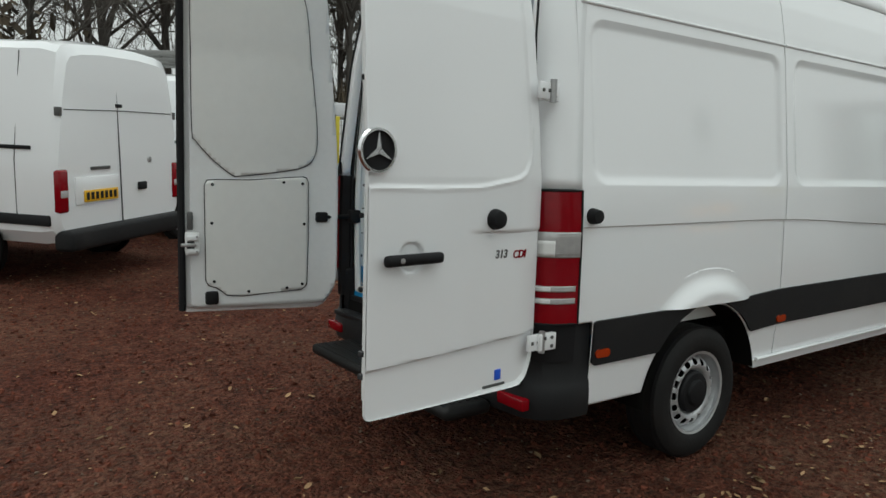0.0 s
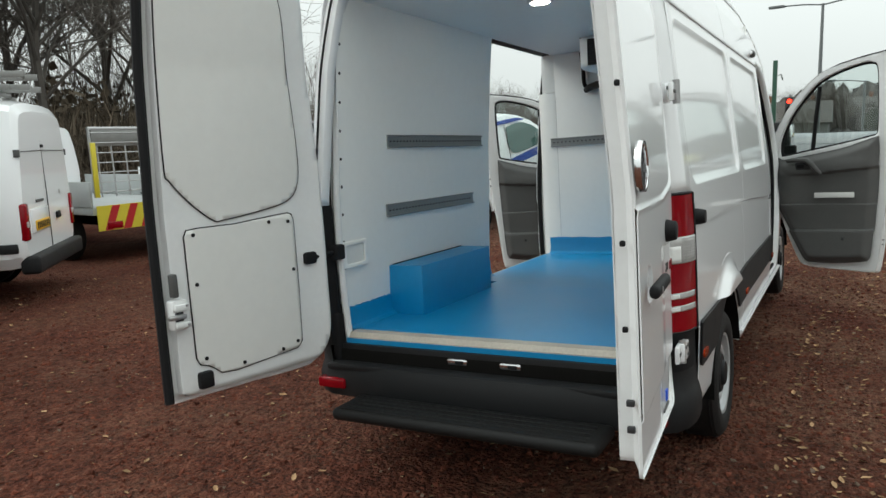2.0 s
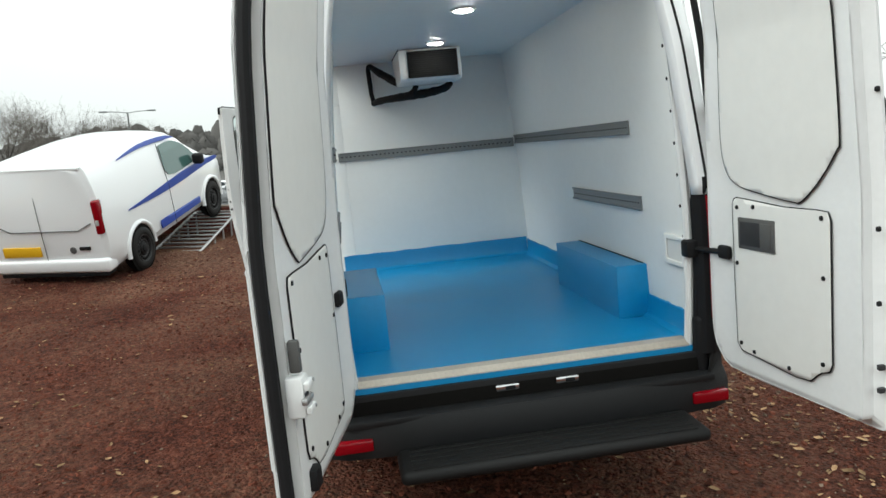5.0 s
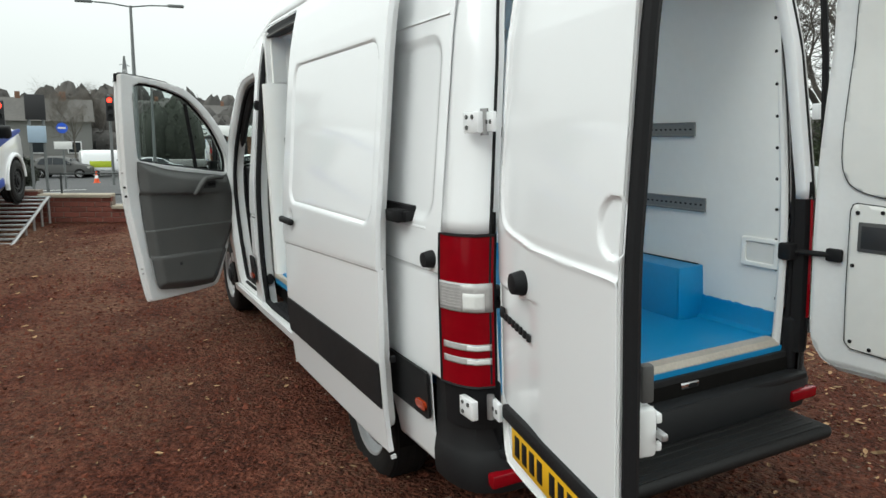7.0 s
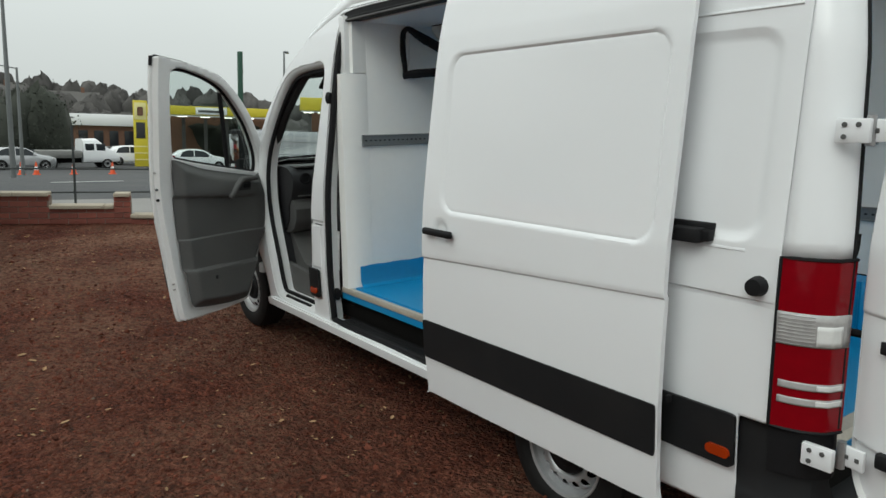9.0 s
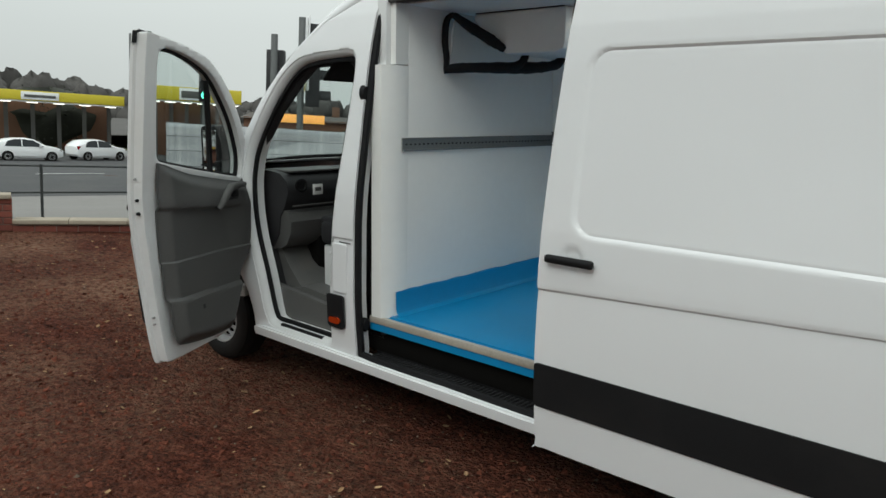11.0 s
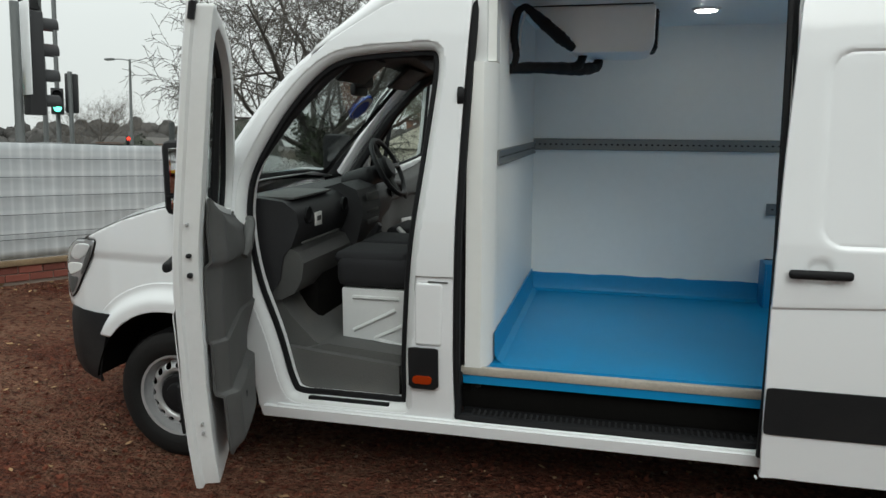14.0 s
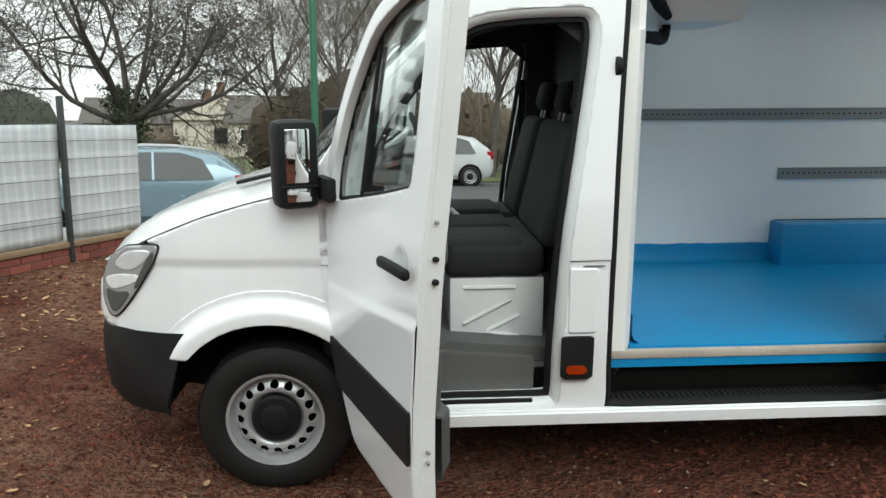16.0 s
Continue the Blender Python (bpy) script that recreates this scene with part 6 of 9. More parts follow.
def leaf_shape(k):
    r = np.random.default_rng(k)
    c = r.uniform(0.1, 0.5)
    v = [(-1, 0, c * 0.6), (-0.4, 0.45, c), (0.4, 0.4, c * 0.7), (1, 0, c), (0.4, -0.4, c * 0.8), (-0.4, -0.45, c * 1.1), (0, 0, 0)]
    return np.array(v), [(0, 1, 6), (1, 2, 6), (2, 3, 6), (3, 4, 6), (4, 5, 6), (5, 0, 6)]
pebbles, leaves = [pebble(k) for k in range(10)], [leaf_shape(k) for k in range(8)]
def spots(n, x0, x1, y0, y1, s0, s1):
    return [(rng.uniform(x0, x1), rng.uniform(y0, y1), s0 * (s1 / s0) ** (rng.random() ** 2.2)) for _ in range(n)]
scatter("gravel_stones", pebbles, spots(26000, -3.2, 6.5, -3.5, 4.6, 0.006, 0.024) + spots(12000, -4, 12, -5, 8, 0.009, 0.030), STONE, "loose red stones lying on the gravel", "gravel")
scatter("gravel_chips", pebbles, spots(3200, -3.5, 9, -4.5, 6.5, 0.006, 0.020) + spots(2500, -1.0, 10, -5.5, -1.2, 0.006, 0.022), PALE_STONE, "paler stone chips among the gravel", "gravel")
scatter("fallen_leaves", leaves, spots(3200, -4, 9, -5, 7, 0.009, 0.032) + spots(800, 5, 12, -6, 5, 0.014, 0.036) + spots(3600, -1.0, 9, -5.2, -1.2, 0.014, 0.040), LEAF, "dry brown leaves scattered on the gravel", "leaves", 0.3, 0.25)

# ---- other vehicles ----
SILVER_BLUE = principled("pale_blue_car_paint", (0.16, 0.235, 0.275), 0.25, metal=0.4, vary=0.03, coat=0.6)
SILVER = principled("silver_car_paint", (0.50, 0.51, 0.52), 0.25, metal=0.5, vary=0.03, coat=0.6)
RED_PAINT = principled("red_truck_paint", (0.42, 0.012, 0.016), 0.4, vary=0.06, scale=3, dirt=(0.25, 0.06, 0.05), dirt_amount=0.3)
BLUE_PAINT = principled("blue_stripe", (0.015, 0.055, 0.33), 0.35, vary=0.04)
GREY_PAINT = principled("grey_van_paint", (0.40, 0.42, 0.42), 0.35, vary=0.04, dirt=(0.3, 0.3, 0.28), dirt_amount=0.3)
YELLOW = principled("yellow_board", (0.60, 0.50, 0.035), 0.5, vary=0.06)
PALE_YELLOW = principled("pale_yellow_plate", (0.68, 0.63, 0.28), 0.5, vary=0.05)
LADDER = principled("weathered_aluminium", (0.24, 0.24, 0.23), 0.5, metal=0.6, vary=0.15)
CAR_GLASS = principled("car_window", (0.022, 0.026, 0.03), 0.10, vary=0.03, spec=0.3)
GREEN_GLASS = principled("green_car_window", (0.06, 0.13, 0.12), 0.08, vary=0.03, coat=0.5)


def ring(x, w, top, low, belt, k=0.86):
    """One cross section of a vehicle body."""
    pts = [(0.90 * w, low), (0.985 * w, low + 0.12), (w, low + 0.32), (w, belt), ((1 + k) / 2 * w, (belt + top) / 2 + 0.06), (k * w, top - 0.10), (0.93 * k * w, top - 0.035), (0.75 * k * w, top - 0.005), (0.35 * k * w, top + 0.02)]
    full = pts + [(-y, z) for y, z in pts[::-1]]
    return [(x, y, z) for y, z in full]


def loft(bm, rings):
    vs = [[bm.verts.new(p) for p in r] for r in rings]
    n = len(vs[0])
    for a, b in zip(vs, vs[1:]):
        for i in range(n):
            j = (i + 1) % n
            bm.faces.new((a[i], a[j], b[j], b[i]))
    bm.faces.new(vs[0][::-1])
    bm.faces.new(vs[-1])
    return bm


def delivery_van(m, label, roof=2.27, paint=PAINT, length=4.85, group="parked white vans"):
    """A white panel van; x = 0 at its tail, x ahead."""
    v = root("delivery_van", m, label, "van", group)
    W = 0.985
    rings = [ring(0.0, 0.94, roof - 0.12, 0.50, 1.15, 0.83), ring(0.06, 0.972, roof - 0.03, 0.44, 1.15, 0.855)] + [ring(x, W, roof, 0.42, 1.18, 0.865) for x in (0.2, 0.7, 1.3, 2.0, 2.8)]
    rings += [ring(3.25, W, roof - 0.05, 0.42, 1.18, 0.84), ring(3.55, 0.98, roof - 0.22, 0.42, 1.18, 0.82), ring(4.05, 0.97, 1.52, 0.42, 1.18, 0.88), ring(4.25, 0.96, 1.32, 0.42, 1.08, 0.93), ring(4.65, 0.93, 1.14, 0.42, 0.98, 0.92), ring(4.82, 0.84, 0.98, 0.48, 0.85, 0.90)]
    part("body", loft(bmesh.new(), rings), paint, v, smooth=28)
    part("rear_bumper", boxed(-0.10, 0.10, -0.93, 0.93, 0.36, 0.56, 0.04, seg=3), TRIM, v, "dark grey bumper")
    for s in (1, -1):
        part("side_strip", boxed(0.08, 3.75, s * 0.975 - 0.02, s * 0.975 + 0.02, 0.60, 0.70, 0.012), TRIM, v, "dark grey rubbing strip")
        part("tail_lamp", boxed(-0.022, 0.10, s * 0.90 - 0.065, s * 0.90 + 0.06, 0.72, 1.12, 0.025, seg=3), RED_LENS, v, "red tail lamp")
        part("lamp_band", boxed(-0.026, 0.0, s * 0.90 - 0.05, s * 0.90 + 0.045, 0.86, 0.93, 0.008), CLEAR_LENS, v)
        part("side_rail", boxed(0.25, 1.35, s * 0.972 - 0.016, s * 0.972 + 0.016, 1.29, 1.325, 0.006), BLACK, v, "black door runner")
        part("rear_hinge", boxed(-0.012, 0.045, s * 0.895 - 0.02, s * 0.895 + 0.02, 1.60, 1.68, 0.006), CAB_GREY, v)
        for x in (1.02, 3.95):
            # no hollow arch: a flat dark disc paints its shade on the flank
            part("arch", lathe(bmesh.new(), [(0.41, -0.02), (0.41, 0.012), (0.0001, 0.013)], 30, Matrix.Translation((x, s * 0.975, 0.36)) @ Matrix.Rotation(-s * math.pi / 2, 4, "X")), DARK, v, "flat dark disc for the shaded wheel arch")
            road_wheel(v, x, s * 0.90, 0.335, s, r=0.335, width=0.2)
        part("side_seam", tube(bmesh.new(), [(0.42, s * 0.983, 0.66), (0.42, s * 0.985, 1.2), (0.42, s * 0.86, roof - 0.12)], 0.005, 5), CAB_GREY, v)
        part("waist_line", tube(bmesh.new(), [(0.5, s * 0.915, roof - 0.55), (2.6, s * 0.915, roof - 0.55)], 0.006, 5), CAB_GREY, v)
        part("side_window", prism(bmesh.new(), [(3.05, 1.30), (3.86, 1.30), (3.55, roof - 0.39), (3.05, roof - 0.35)], s * 0.90, s * 0.955, "y"), CAR_GLASS, v, "dark cab window")
    part("centre_seam", tube(bmesh.new(), [(-0.006, 0.06, 0.56), (-0.006, 0.08, 1.2), (0.012, 0.10, roof - 0.16)], 0.007, 6), CAB_GREY, v, "seam between the rear doors")
    part("cross_seam", tube(bmesh.new(), [(-0.002, -0.84, 1.66), (-0.006, 0, 1.67), (-0.002, 0.84, 1.66)], 0.005, 5), CAB_GREY, v)
    part("plate_panel", boxed(-0.016, 0.03, 0.11, 0.74, 0.78, 1.04, 0.008), PAINT, v)
    pl = part("number_plate", boxed(-0.028, -0.014, 0.15, 0.64, 0.80, 0.91, 0.004), PLATE, v, "yellow number plate with dark bars")
    for i in range(7):
        y = 0.18 + i * 0.066
        part("plate_bar", boxed(-0.031, -0.027, y, y + 0.042, 0.82, 0.89, 0.001), BLACK, pl)
    part("handle", boxed(-0.03, 0.0, -0.34, -0.20, 0.86, 0.94, 0.012), BLACK, v, "black rear handle")
    part("brake_lamp", boxed(-0.01, 0.03, 0.02, 0.12, 1.70, 1.735, 0.006), BLACK, v)
    part("badge", lathe(bmesh.new(), [(0.03, 0), (0.0001, 0.006)], 16, Matrix.Translation((-0.012, -0.42, 1.17)) @ Matrix.Rotation(-math.pi / 2, 4, "Y")), STEEL, v, "small oval badge")
    part("model_mark", boxed(-0.014, -0.004, 0.24, 0.52, 1.10, 1.13, 0.002), CAB_GREY, v, "raised model mark")
    part("windscreen", prism(bmesh.new(), [(-0.78, 1.45), (0.78, 1.45), (0.70, roof - 0.29), (-0.70, roof - 0.29)], 3.70, 3.72, "x", Matrix.Translation((0.03, 0, 0))), CAR_GLASS, v)
    return v


def at_world(x, y, heading, pitch=0.0, z=0.0):
    return pose(x, y, z, 0, -pitch, heading)
va = delivery_van(at_world(-0.26, 4.95, 132), "white parked panel van with red tail lamps", 2.29)
vb = delivery_van(at_world(2.27, 6.70, 133), "white parked panel van with a ladder rack on its roof", 2.20)
delivery_van(at_world(1.9, 13.8, 118), "grey parked panel van under bare trees", 2.2, GREY_PAINT)

def ladder(m, length, width=0.42, label="weathered aluminium ladder lying on a van roof"):
    l = root("ladder", m, label, "ladder", "ladders on the vans")
    for s in (1, -1):
        part("stile", boxed(0, length, s * width / 2 - 0.015, s * width / 2 + 0.015, 0, 0.07, 0.006), LADDER, l)
    for i in range(int(length / 0.28)):
        part("rung", tube(bmesh.new(), [(0.14 + i * 0.28, -width / 2, 0.035), (0.14 + i * 0.28, width / 2, 0.035)], 0.015, 6), LADDER, l)
    return l
Hb = at_world(2.27, 6.70, 133)
for dx, dy, L, z in ((0.1, -0.35, 3.4, 2.36), (0.3, 0.15, 3.2, 2.36), (-0.1, 0.5, 3.6, 2.43)):
    ladder(Hb @ pose(dx, dy, z), L)
rack = root("roof_rack", Hb @ pose(0, 0, 2.20), "grey steel roof rack on a white van", "rack")
for x in (0.5, 1.5, 2.5):
    part("crossbar", boxed(x, x + 0.05, -0.8, 0.8, 0.115, 0.160, 0.006), LADDER, rack)
    for s in (1, -1):
        part("rack_foot", boxed(x - 0.05, x + 0.1, s * 0.78 - 0.04, s * 0.78 + 0.04, -0.14, 0.12, 0.01), LADDER, rack)

# chevron truck and red dropside truck
def tipper(m):
    t = root("beavertail_truck", m, "truck with red and yellow chevron boards and wire mesh ramps", "truck")
    part("chassis", boxed(0.2, 5.5, -0.5, 0.5, 0.5, 0.7, 0.02), DARK, t)
    part("bed", boxed(0.1, 3.6, -1.0, 1.0, 0.72, 0.84, 0.02), GREY_PAINT, t, "grey load bed")
    for s in (1, -1):
        part("side_board", boxed(0.1, 3.6, s * 1.0 - 0.02, s * 1.0 + 0.02, 0.84, 1.2, 0.008), GREY_PAINT, t)
        road_wheel(t, 1.1, s * 0.85, 0.36, s, r=0.36, width=0.22)
        road_wheel(t, 4.6, s * 0.85, 0.36, s, r=0.36, width=0.22)
        part("tail_lamp", boxed(-0.04, 0.02, s * 0.75 - 0.12, s * 0.75 + 0.12, 0.52, 0.62, 0.01), RED_LENS, t)
    part("cab", loft(bmesh.new(), [ring(3.7, 0.95, 2.1, 0.6, 1.3), ring(4.6, 0.95, 2.1, 0.6, 1.3), ring(5.2, 0.94, 1.5, 0.6, 1.2, 0.92), ring(5.6, 0.86, 1.1, 0.6, 0.95, 0.9)]), PAINT, t, "white cab")
    board = part("chevron_board", boxed(-0.02, 0.0, -1.0, 1.0, 0.50, 0.86), YELLOW, t, "yellow chevron board")
    for i in range(7):
        y = -0.95 + i * 0.29
        part("chevron", prism(bmesh.new(), [(y, 0.505), (y + 0.12, 0.505), (y - 0.02, 0.855), (y - 0.14, 0.855)], -0.028, -0.018, "x"), RED_PAINT, board, "red chevron bar")
    gate = part("ramp_frame", tube(bmesh.new(), [(0.0, -0.98, 0.98), (0.05, -0.98, 1.95), (0.05, 0.98, 1.95), (0.0, 0.98, 0.98)], 0.03, 8), STEEL, t, "tall steel ramp frame")
    for i in range(9):
        y = -0.88 + i * 0.22
        part("ramp_bar", tube(bmesh.new(), [(0.01, y, 0.98), (0.05, y, 1.95)], 0.012, 5), STEEL, gate)
    for i in range(7):
        z = 1.05 + i * 0.14
        part("ramp_wire", tube(bmesh.new(), [(0.03, -0.98, z), (0.03, 0.98, z)], 0.008, 5), STEEL, gate)
    part("ramp_plate", boxed(0.03, 0.06, -0.95, 0.95, 1.70, 1.94, 0.005), LADDER, gate, "pale metal plate")
    for s in (1, -1):
        part("edge_board", boxed(-0.03, 0.0, s * 0.97 - 0.035, s * 0.97 + 0.035, 0.98, 1.75, 0.005), YELLOW, t, "yellow edge marker")
    return t
tipper(at_world(4.64, 7.74, 86))

def dropside(m):
    t = root("dropside_truck", m, "red dropside truck parked on the gravel", "truck")
    part("chassis", boxed(0.2, 5.4, -0.45, 0.45, 0.5, 0.72, 0.02), DARK, t)
    part("bed", boxed(0.0, 3.4, -1.0, 1.0, 0.80, 0.90, 0.02), DARK, t)
    for s in (1, -1):
        part("dropside", boxed(0.10, 3.3, s * 1.0 - 0.025, s * 1.0 + 0.025, 0.66, 1.30, 0.008), RED_PAINT, t, "red hinged side board")
        part("board_edge", boxed(0.03, 0.10, s * 1.0 - 0.03, s * 1.0 + 0.03, 0.64, 1.33, 0.006), PAINT, t, "white end post")
        road_wheel(t, 1.0, s * 0.86, 0.37, s, r=0.37, width=0.24)
        road_wheel(t, 4.4, s * 0.86, 0.37, s, r=0.37, width=0.24)
    part("tail_post", tube(bmesh.new(), [(-0.1, -1.0, 0.12), (-0.12, -1.0, 2.02)], 0.065, 8), RED_PAINT, t, "tall red post")
    part("tail_brace", tube(bmesh.new(), [(-0.1, -1.0, 0.38), (0.35, -0.95, 0.82)], 0.03, 8), RED_PAINT, t)
    part("tail_board", boxed(0.0, 0.04, -0.95, 0.95, 0.85, 1.3, 0.008), GREY_PAINT, t)
    hb = part("headboard", boxed(3.3, 3.36, -0.98, 0.98, 0.9, 2.05, 0.01), DARK, t, "dark headboard")
    part("headboard_rail", tube(bmesh.new(), [(3.33, -0.98, 2.08), (3.33, 0.98, 2.08)], 0.03, 8), STEEL, hb)
    part("cab", loft(bmesh.new(), [ring(3.45, 0.95, 2.0, 0.6, 1.3), ring(4.3, 0.95, 2.0, 0.6, 1.3), ring(4.8, 0.94, 1.5, 0.6, 1.2, 0.92), ring(5.4, 0.86, 1.1, 0.6, 0.95, 0.9)]), DARK, t, "dark cab")
    part("load", boxed(2.3, 3.2, -0.7, 0.2, 0.9, 1.45, 0.03), BLUE_PAINT, t, "dark load on the bed")
    return t
dropside(at_world(5.78, 8.56, 2))

# small white van with blue stripes, its nose on a metal ramp
def small_van(m):
    v = root("compact_van", m, "small white van with blue stripes parked nose-up on a ramp", "van")
    W = 0.90
    rings = [ring(0.0, 0.80, 1.72, 0.42, 1.02, 0.86), ring(0.05, 0.87, 1.80, 0.32, 1.02, 0.86)] + [ring(x, W, z, 0.28, 1.04, 0.82) for x, z in ((0.25, 1.83), (0.9, 1.85), (1.6, 1.86), (2.2, 1.83))]
    rings += [ring(2.55, W, 1.76, 0.28, 1.06, 0.80), ring(2.95, W, 1.58, 0.28, 1.06, 0.80), ring(3.40, 0.89, 1.22, 0.28, 1.02, 0.88), ring(3.65, 0.88, 1.10, 0.28, 0.95, 0.90), ring(4.10, 0.84, 0.98, 0.28, 0.85, 0.90), ring(4.36, 0.70, 0.80, 0.34, 0.66, 0.90)]
    part("body", loft(bmesh.new(), rings), PAINT, v, smooth=28)
    part("rear_bumper", boxed(-0.055, 0.2, -0.86, 0.86, 0.27, 0.47, 0.05, seg=3), PAINT, v, "white rear bumper")
    part("bumper_lip", boxed(-0.03, 0.2, -0.80, 0.80, 0.21, 0.28, 0.02), BLACK, v)
    for s in (1, -1):
        lamp = part("tail_lamp", box(bmesh.new(), -0.035, 0.10, s * 0.815 - 0.045, s * 0.815 + 0.05, 0.82, 1.30, 0.03, seg=3), RED_LENS, v, "tall red tail lamp")
        part("lamp_band", boxed(-0.04, 0.0, s * 0.815 - 0.025, s * 0.815 + 0.03, 0.95, 1.03, 0.01), CLEAR_LENS, lamp)
        for x in (0.82, 3.48):
            # dark disc on the closed flank imitates the shaded arch
            part("arch", lathe(bmesh.new(), [(0.37, -0.03), (0.37, 0.008), (0.0001, 0.009)], 30, Matrix.Translation((x, s * 0.893, 0.33)) @ Matrix.Rotation(-s * math.pi / 2, 4, "X")), DARK, v, "flat dark disc for the shaded wheel arch")
            road_wheel(v, x, s * 0.83, 0.32, s, r=0.32, width=0.2, rim_mat=CAB_DARK, label="black wheel")
            part("arch_flare", tube(bmesh.new(), [(x + 0.39 * math.cos(a), s * 0.895, 0.33 + 0.39 * math.sin(a)) for a in np.linspace(-0.1, math.pi + 0.1, 18)], 0.035, 8), PAINT, v)
        def flank(u, z, s=s):
            return stack(u, s * (0.912 * np.interp(z, (0.3, 1.06, 1.5, 1.85), (1.0, 1.0, 0.93, 0.80))), z)
        st = polygon(spline([(0.60, 0.965), (1.2, 0.935), (2.0, 0.925), (2.7, 0.945), (3.3, 0.975), (3.85, 0.985), (3.82, 1.05), (3.2, 1.085), (2.6, 1.085), (2.0, 1.055), (1.3, 1.01)], 4))
        part("blue_stripe", sheet(bmesh.new(), st, flank, 0.55, 3.9, 0.85, 1.15, 0.011), BLUE_PAINT, v, "blue body stripe", solid=0.006)
        part("lower_stripe", sheet(bmesh.new(), polygon([(1.45, 0.40), (2.95, 0.40), (2.95, 0.52), (1.45, 0.54)]), flank, 1.4, 3.0, 0.36, 0.58, 0.04), BLUE_PAINT, v, "blue lower stripe", solid=0.006)
        part("roof_stripe", sheet(bmesh.new(), polygon(spline([(0.75, 1.66), (1.5, 1.75), (2.3, 1.72), (2.6, 1.64), (2.3, 1.66), (1.5, 1.69)], 4)), flank, 0.7, 2.7, 1.55, 1.8, 0.011), BLUE_PAINT, v, "thin blue roof stripe", solid=0.006)
        part("side_window", sheet(bmesh.new(), polygon(spline([(2.02, 1.14), (2.9, 1.13), (3.12, 1.15), (2.85, 1.42), (2.5, 1.60), (2.1, 1.62), (2.0, 1.55)], 4)), flank, 1.9, 3.2, 1.1, 1.66, 0.03), GREEN_GLASS, v, "green-tinted cab window", solid=0.008)
        part("door_seam", tube(bmesh.new(), [tuple(flank(np.array([u]), np.array([z]))[0]) for u, z in ((1.95, 0.32), (1.93, 1.0), (1.98, 1.65))], 0.005, 5), CAB_GREY, v)
        part("mirror", boxed(2.86, 3.0, s * 1.0 - 0.10, s * 1.0 + 0.08, 1.10, 1.28, 0.04, seg=3), BLACK, v, "black door mirror")
    part("door_seam", tube(bmesh.new(), [(-0.01, 0.05, 0.45), (-0.012, 0.05, 1.0), (0.02, 0.05, 1.72)], 0.005, 5), CAB_GREY, v)
    # grey line draws the shade along the pressed crease of the tail
    part("crease_shade", tube(bmesh.new(), [(-0.012, -0.70, 0.98), (-0.014, -0.5, 0.88), (-0.014, 0.5, 0.88), (-0.012, 0.70, 0.98)], 0.008, 6), CAB_GREY, v)
    part("rear_spoiler", boxed(0.0, 0.16, -0.70, 0.70, 1.72, 1.76, 0.01), PAINT, v)
    part("plate_recess", boxed(-0.03, 0.02, 0.12, 0.68, 0.52, 0.66, 0.008), PLATE, v, "yellow number plate with dark bars")
    part("badge", lathe(bmesh.new(), [(0.05, 0), (0.0001, 0.008)], 18, Matrix.Translation((-0.014, -0.36, 0.60)) @ Matrix.Rotation(-math.pi / 2, 4, "Y")), CAB_GREY, v)
    part("handle", boxed(-0.03, 0.0, -0.62, -0.46, 0.60, 0.65, 0.01), BLACK, v)
    return v
rear_axle = Vector((8.33, 3.82 + 0.0, 0.0))
hd, pt = -14.0, 11.5
cosh, sinh = math.cos(radians(hd)), math.sin(radians(hd))
# the right rear wheel stands at rear_axle; the body lies to its left
off = Vector((-sinh, cosh, 0)) * 0.83
tail = rear_axle + off - Vector((cosh, sinh, 0)) * 0.82 * math.cos(radians(pt))
NEAR = Matrix.Translation((-2.66, 1.37, 1.69)) @ Matrix.Scale(0.90, 4) @ Matrix.Translation((2.66, -1.37, -1.69))
small_van(NEAR @ pose(tail.x, tail.y, -0.16, 0, -pt, hd))
# ramp: sloped frame of steel slats on legs
def ramp(m, name_side):
    r = root("vehicle_ramp", m, "grey steel vehicle ramp with sloping slats", "ramp", "ramps under the small van")
    L, H, w = 1.9, 0.56, 0.42
    for s in (1, -1):
        part("side_rail", tube(bmesh.new(), [(0, s * w, 0.02), (L, s * w, H), (L + 0.7, s * w, H)], 0.025, 6), STEEL, r)
        part("base_rail", tube(bmesh.new(), [(0.0, s * w, 0.02), (L + 0.7, s * w, 0.02)], 0.022, 6), STEEL, r)
        for k in range(1, 7):
            x = L * k / 5 if k < 6 else L + 0.7
            part("leg", tube(bmesh.new(), [(min(x, L + 0.7), s * w, 0.02), (min(x, L + 0.7), s * w, min(H, H * x / L))], 0.018, 6), STEEL, r)
    for k in range(17):
        x = 0.06 + k * (L + 0.6) / 16
        z = min(H, H * x / L)
        part("slat", boxed(x - 0.035, x + 0.035, -w, w, z - 0.005, z + 0.02, 0.004), STEEL, r)
    return r
axis = Vector((cosh, sinh, 0))
side = Vector((-sinh, cosh, 0))
for k in (0.0, 1.62):
    p = rear_axle + axis * 0.95 + side * (k + 0.02)
    ramp(NEAR @ pose(p.x, p.y, 0, 0, 0, hd), k)

# ---- boundary: brick wall, coping, fence ----
BRICK = principled("red_brick", (0.19, 0.055, 0.038), 0.85, vary=0.15, scale=8, bump=0.3, bump_scale=60, rand=0.25)
MORTAR = principled("mortar", (0.22, 0.17, 0.14), 0.95, vary=0.1, scale=9, bump=0.2)
COPING = principled("weathered_coping", (0.36, 0.31, 0.24), 0.85, vary=0.15, scale=6, bump=0.2)
TIMBER = principled("weathered_timber", (0.22, 0.15, 0.085), 0.85, vary=0.25, scale=5, bump=0.3)
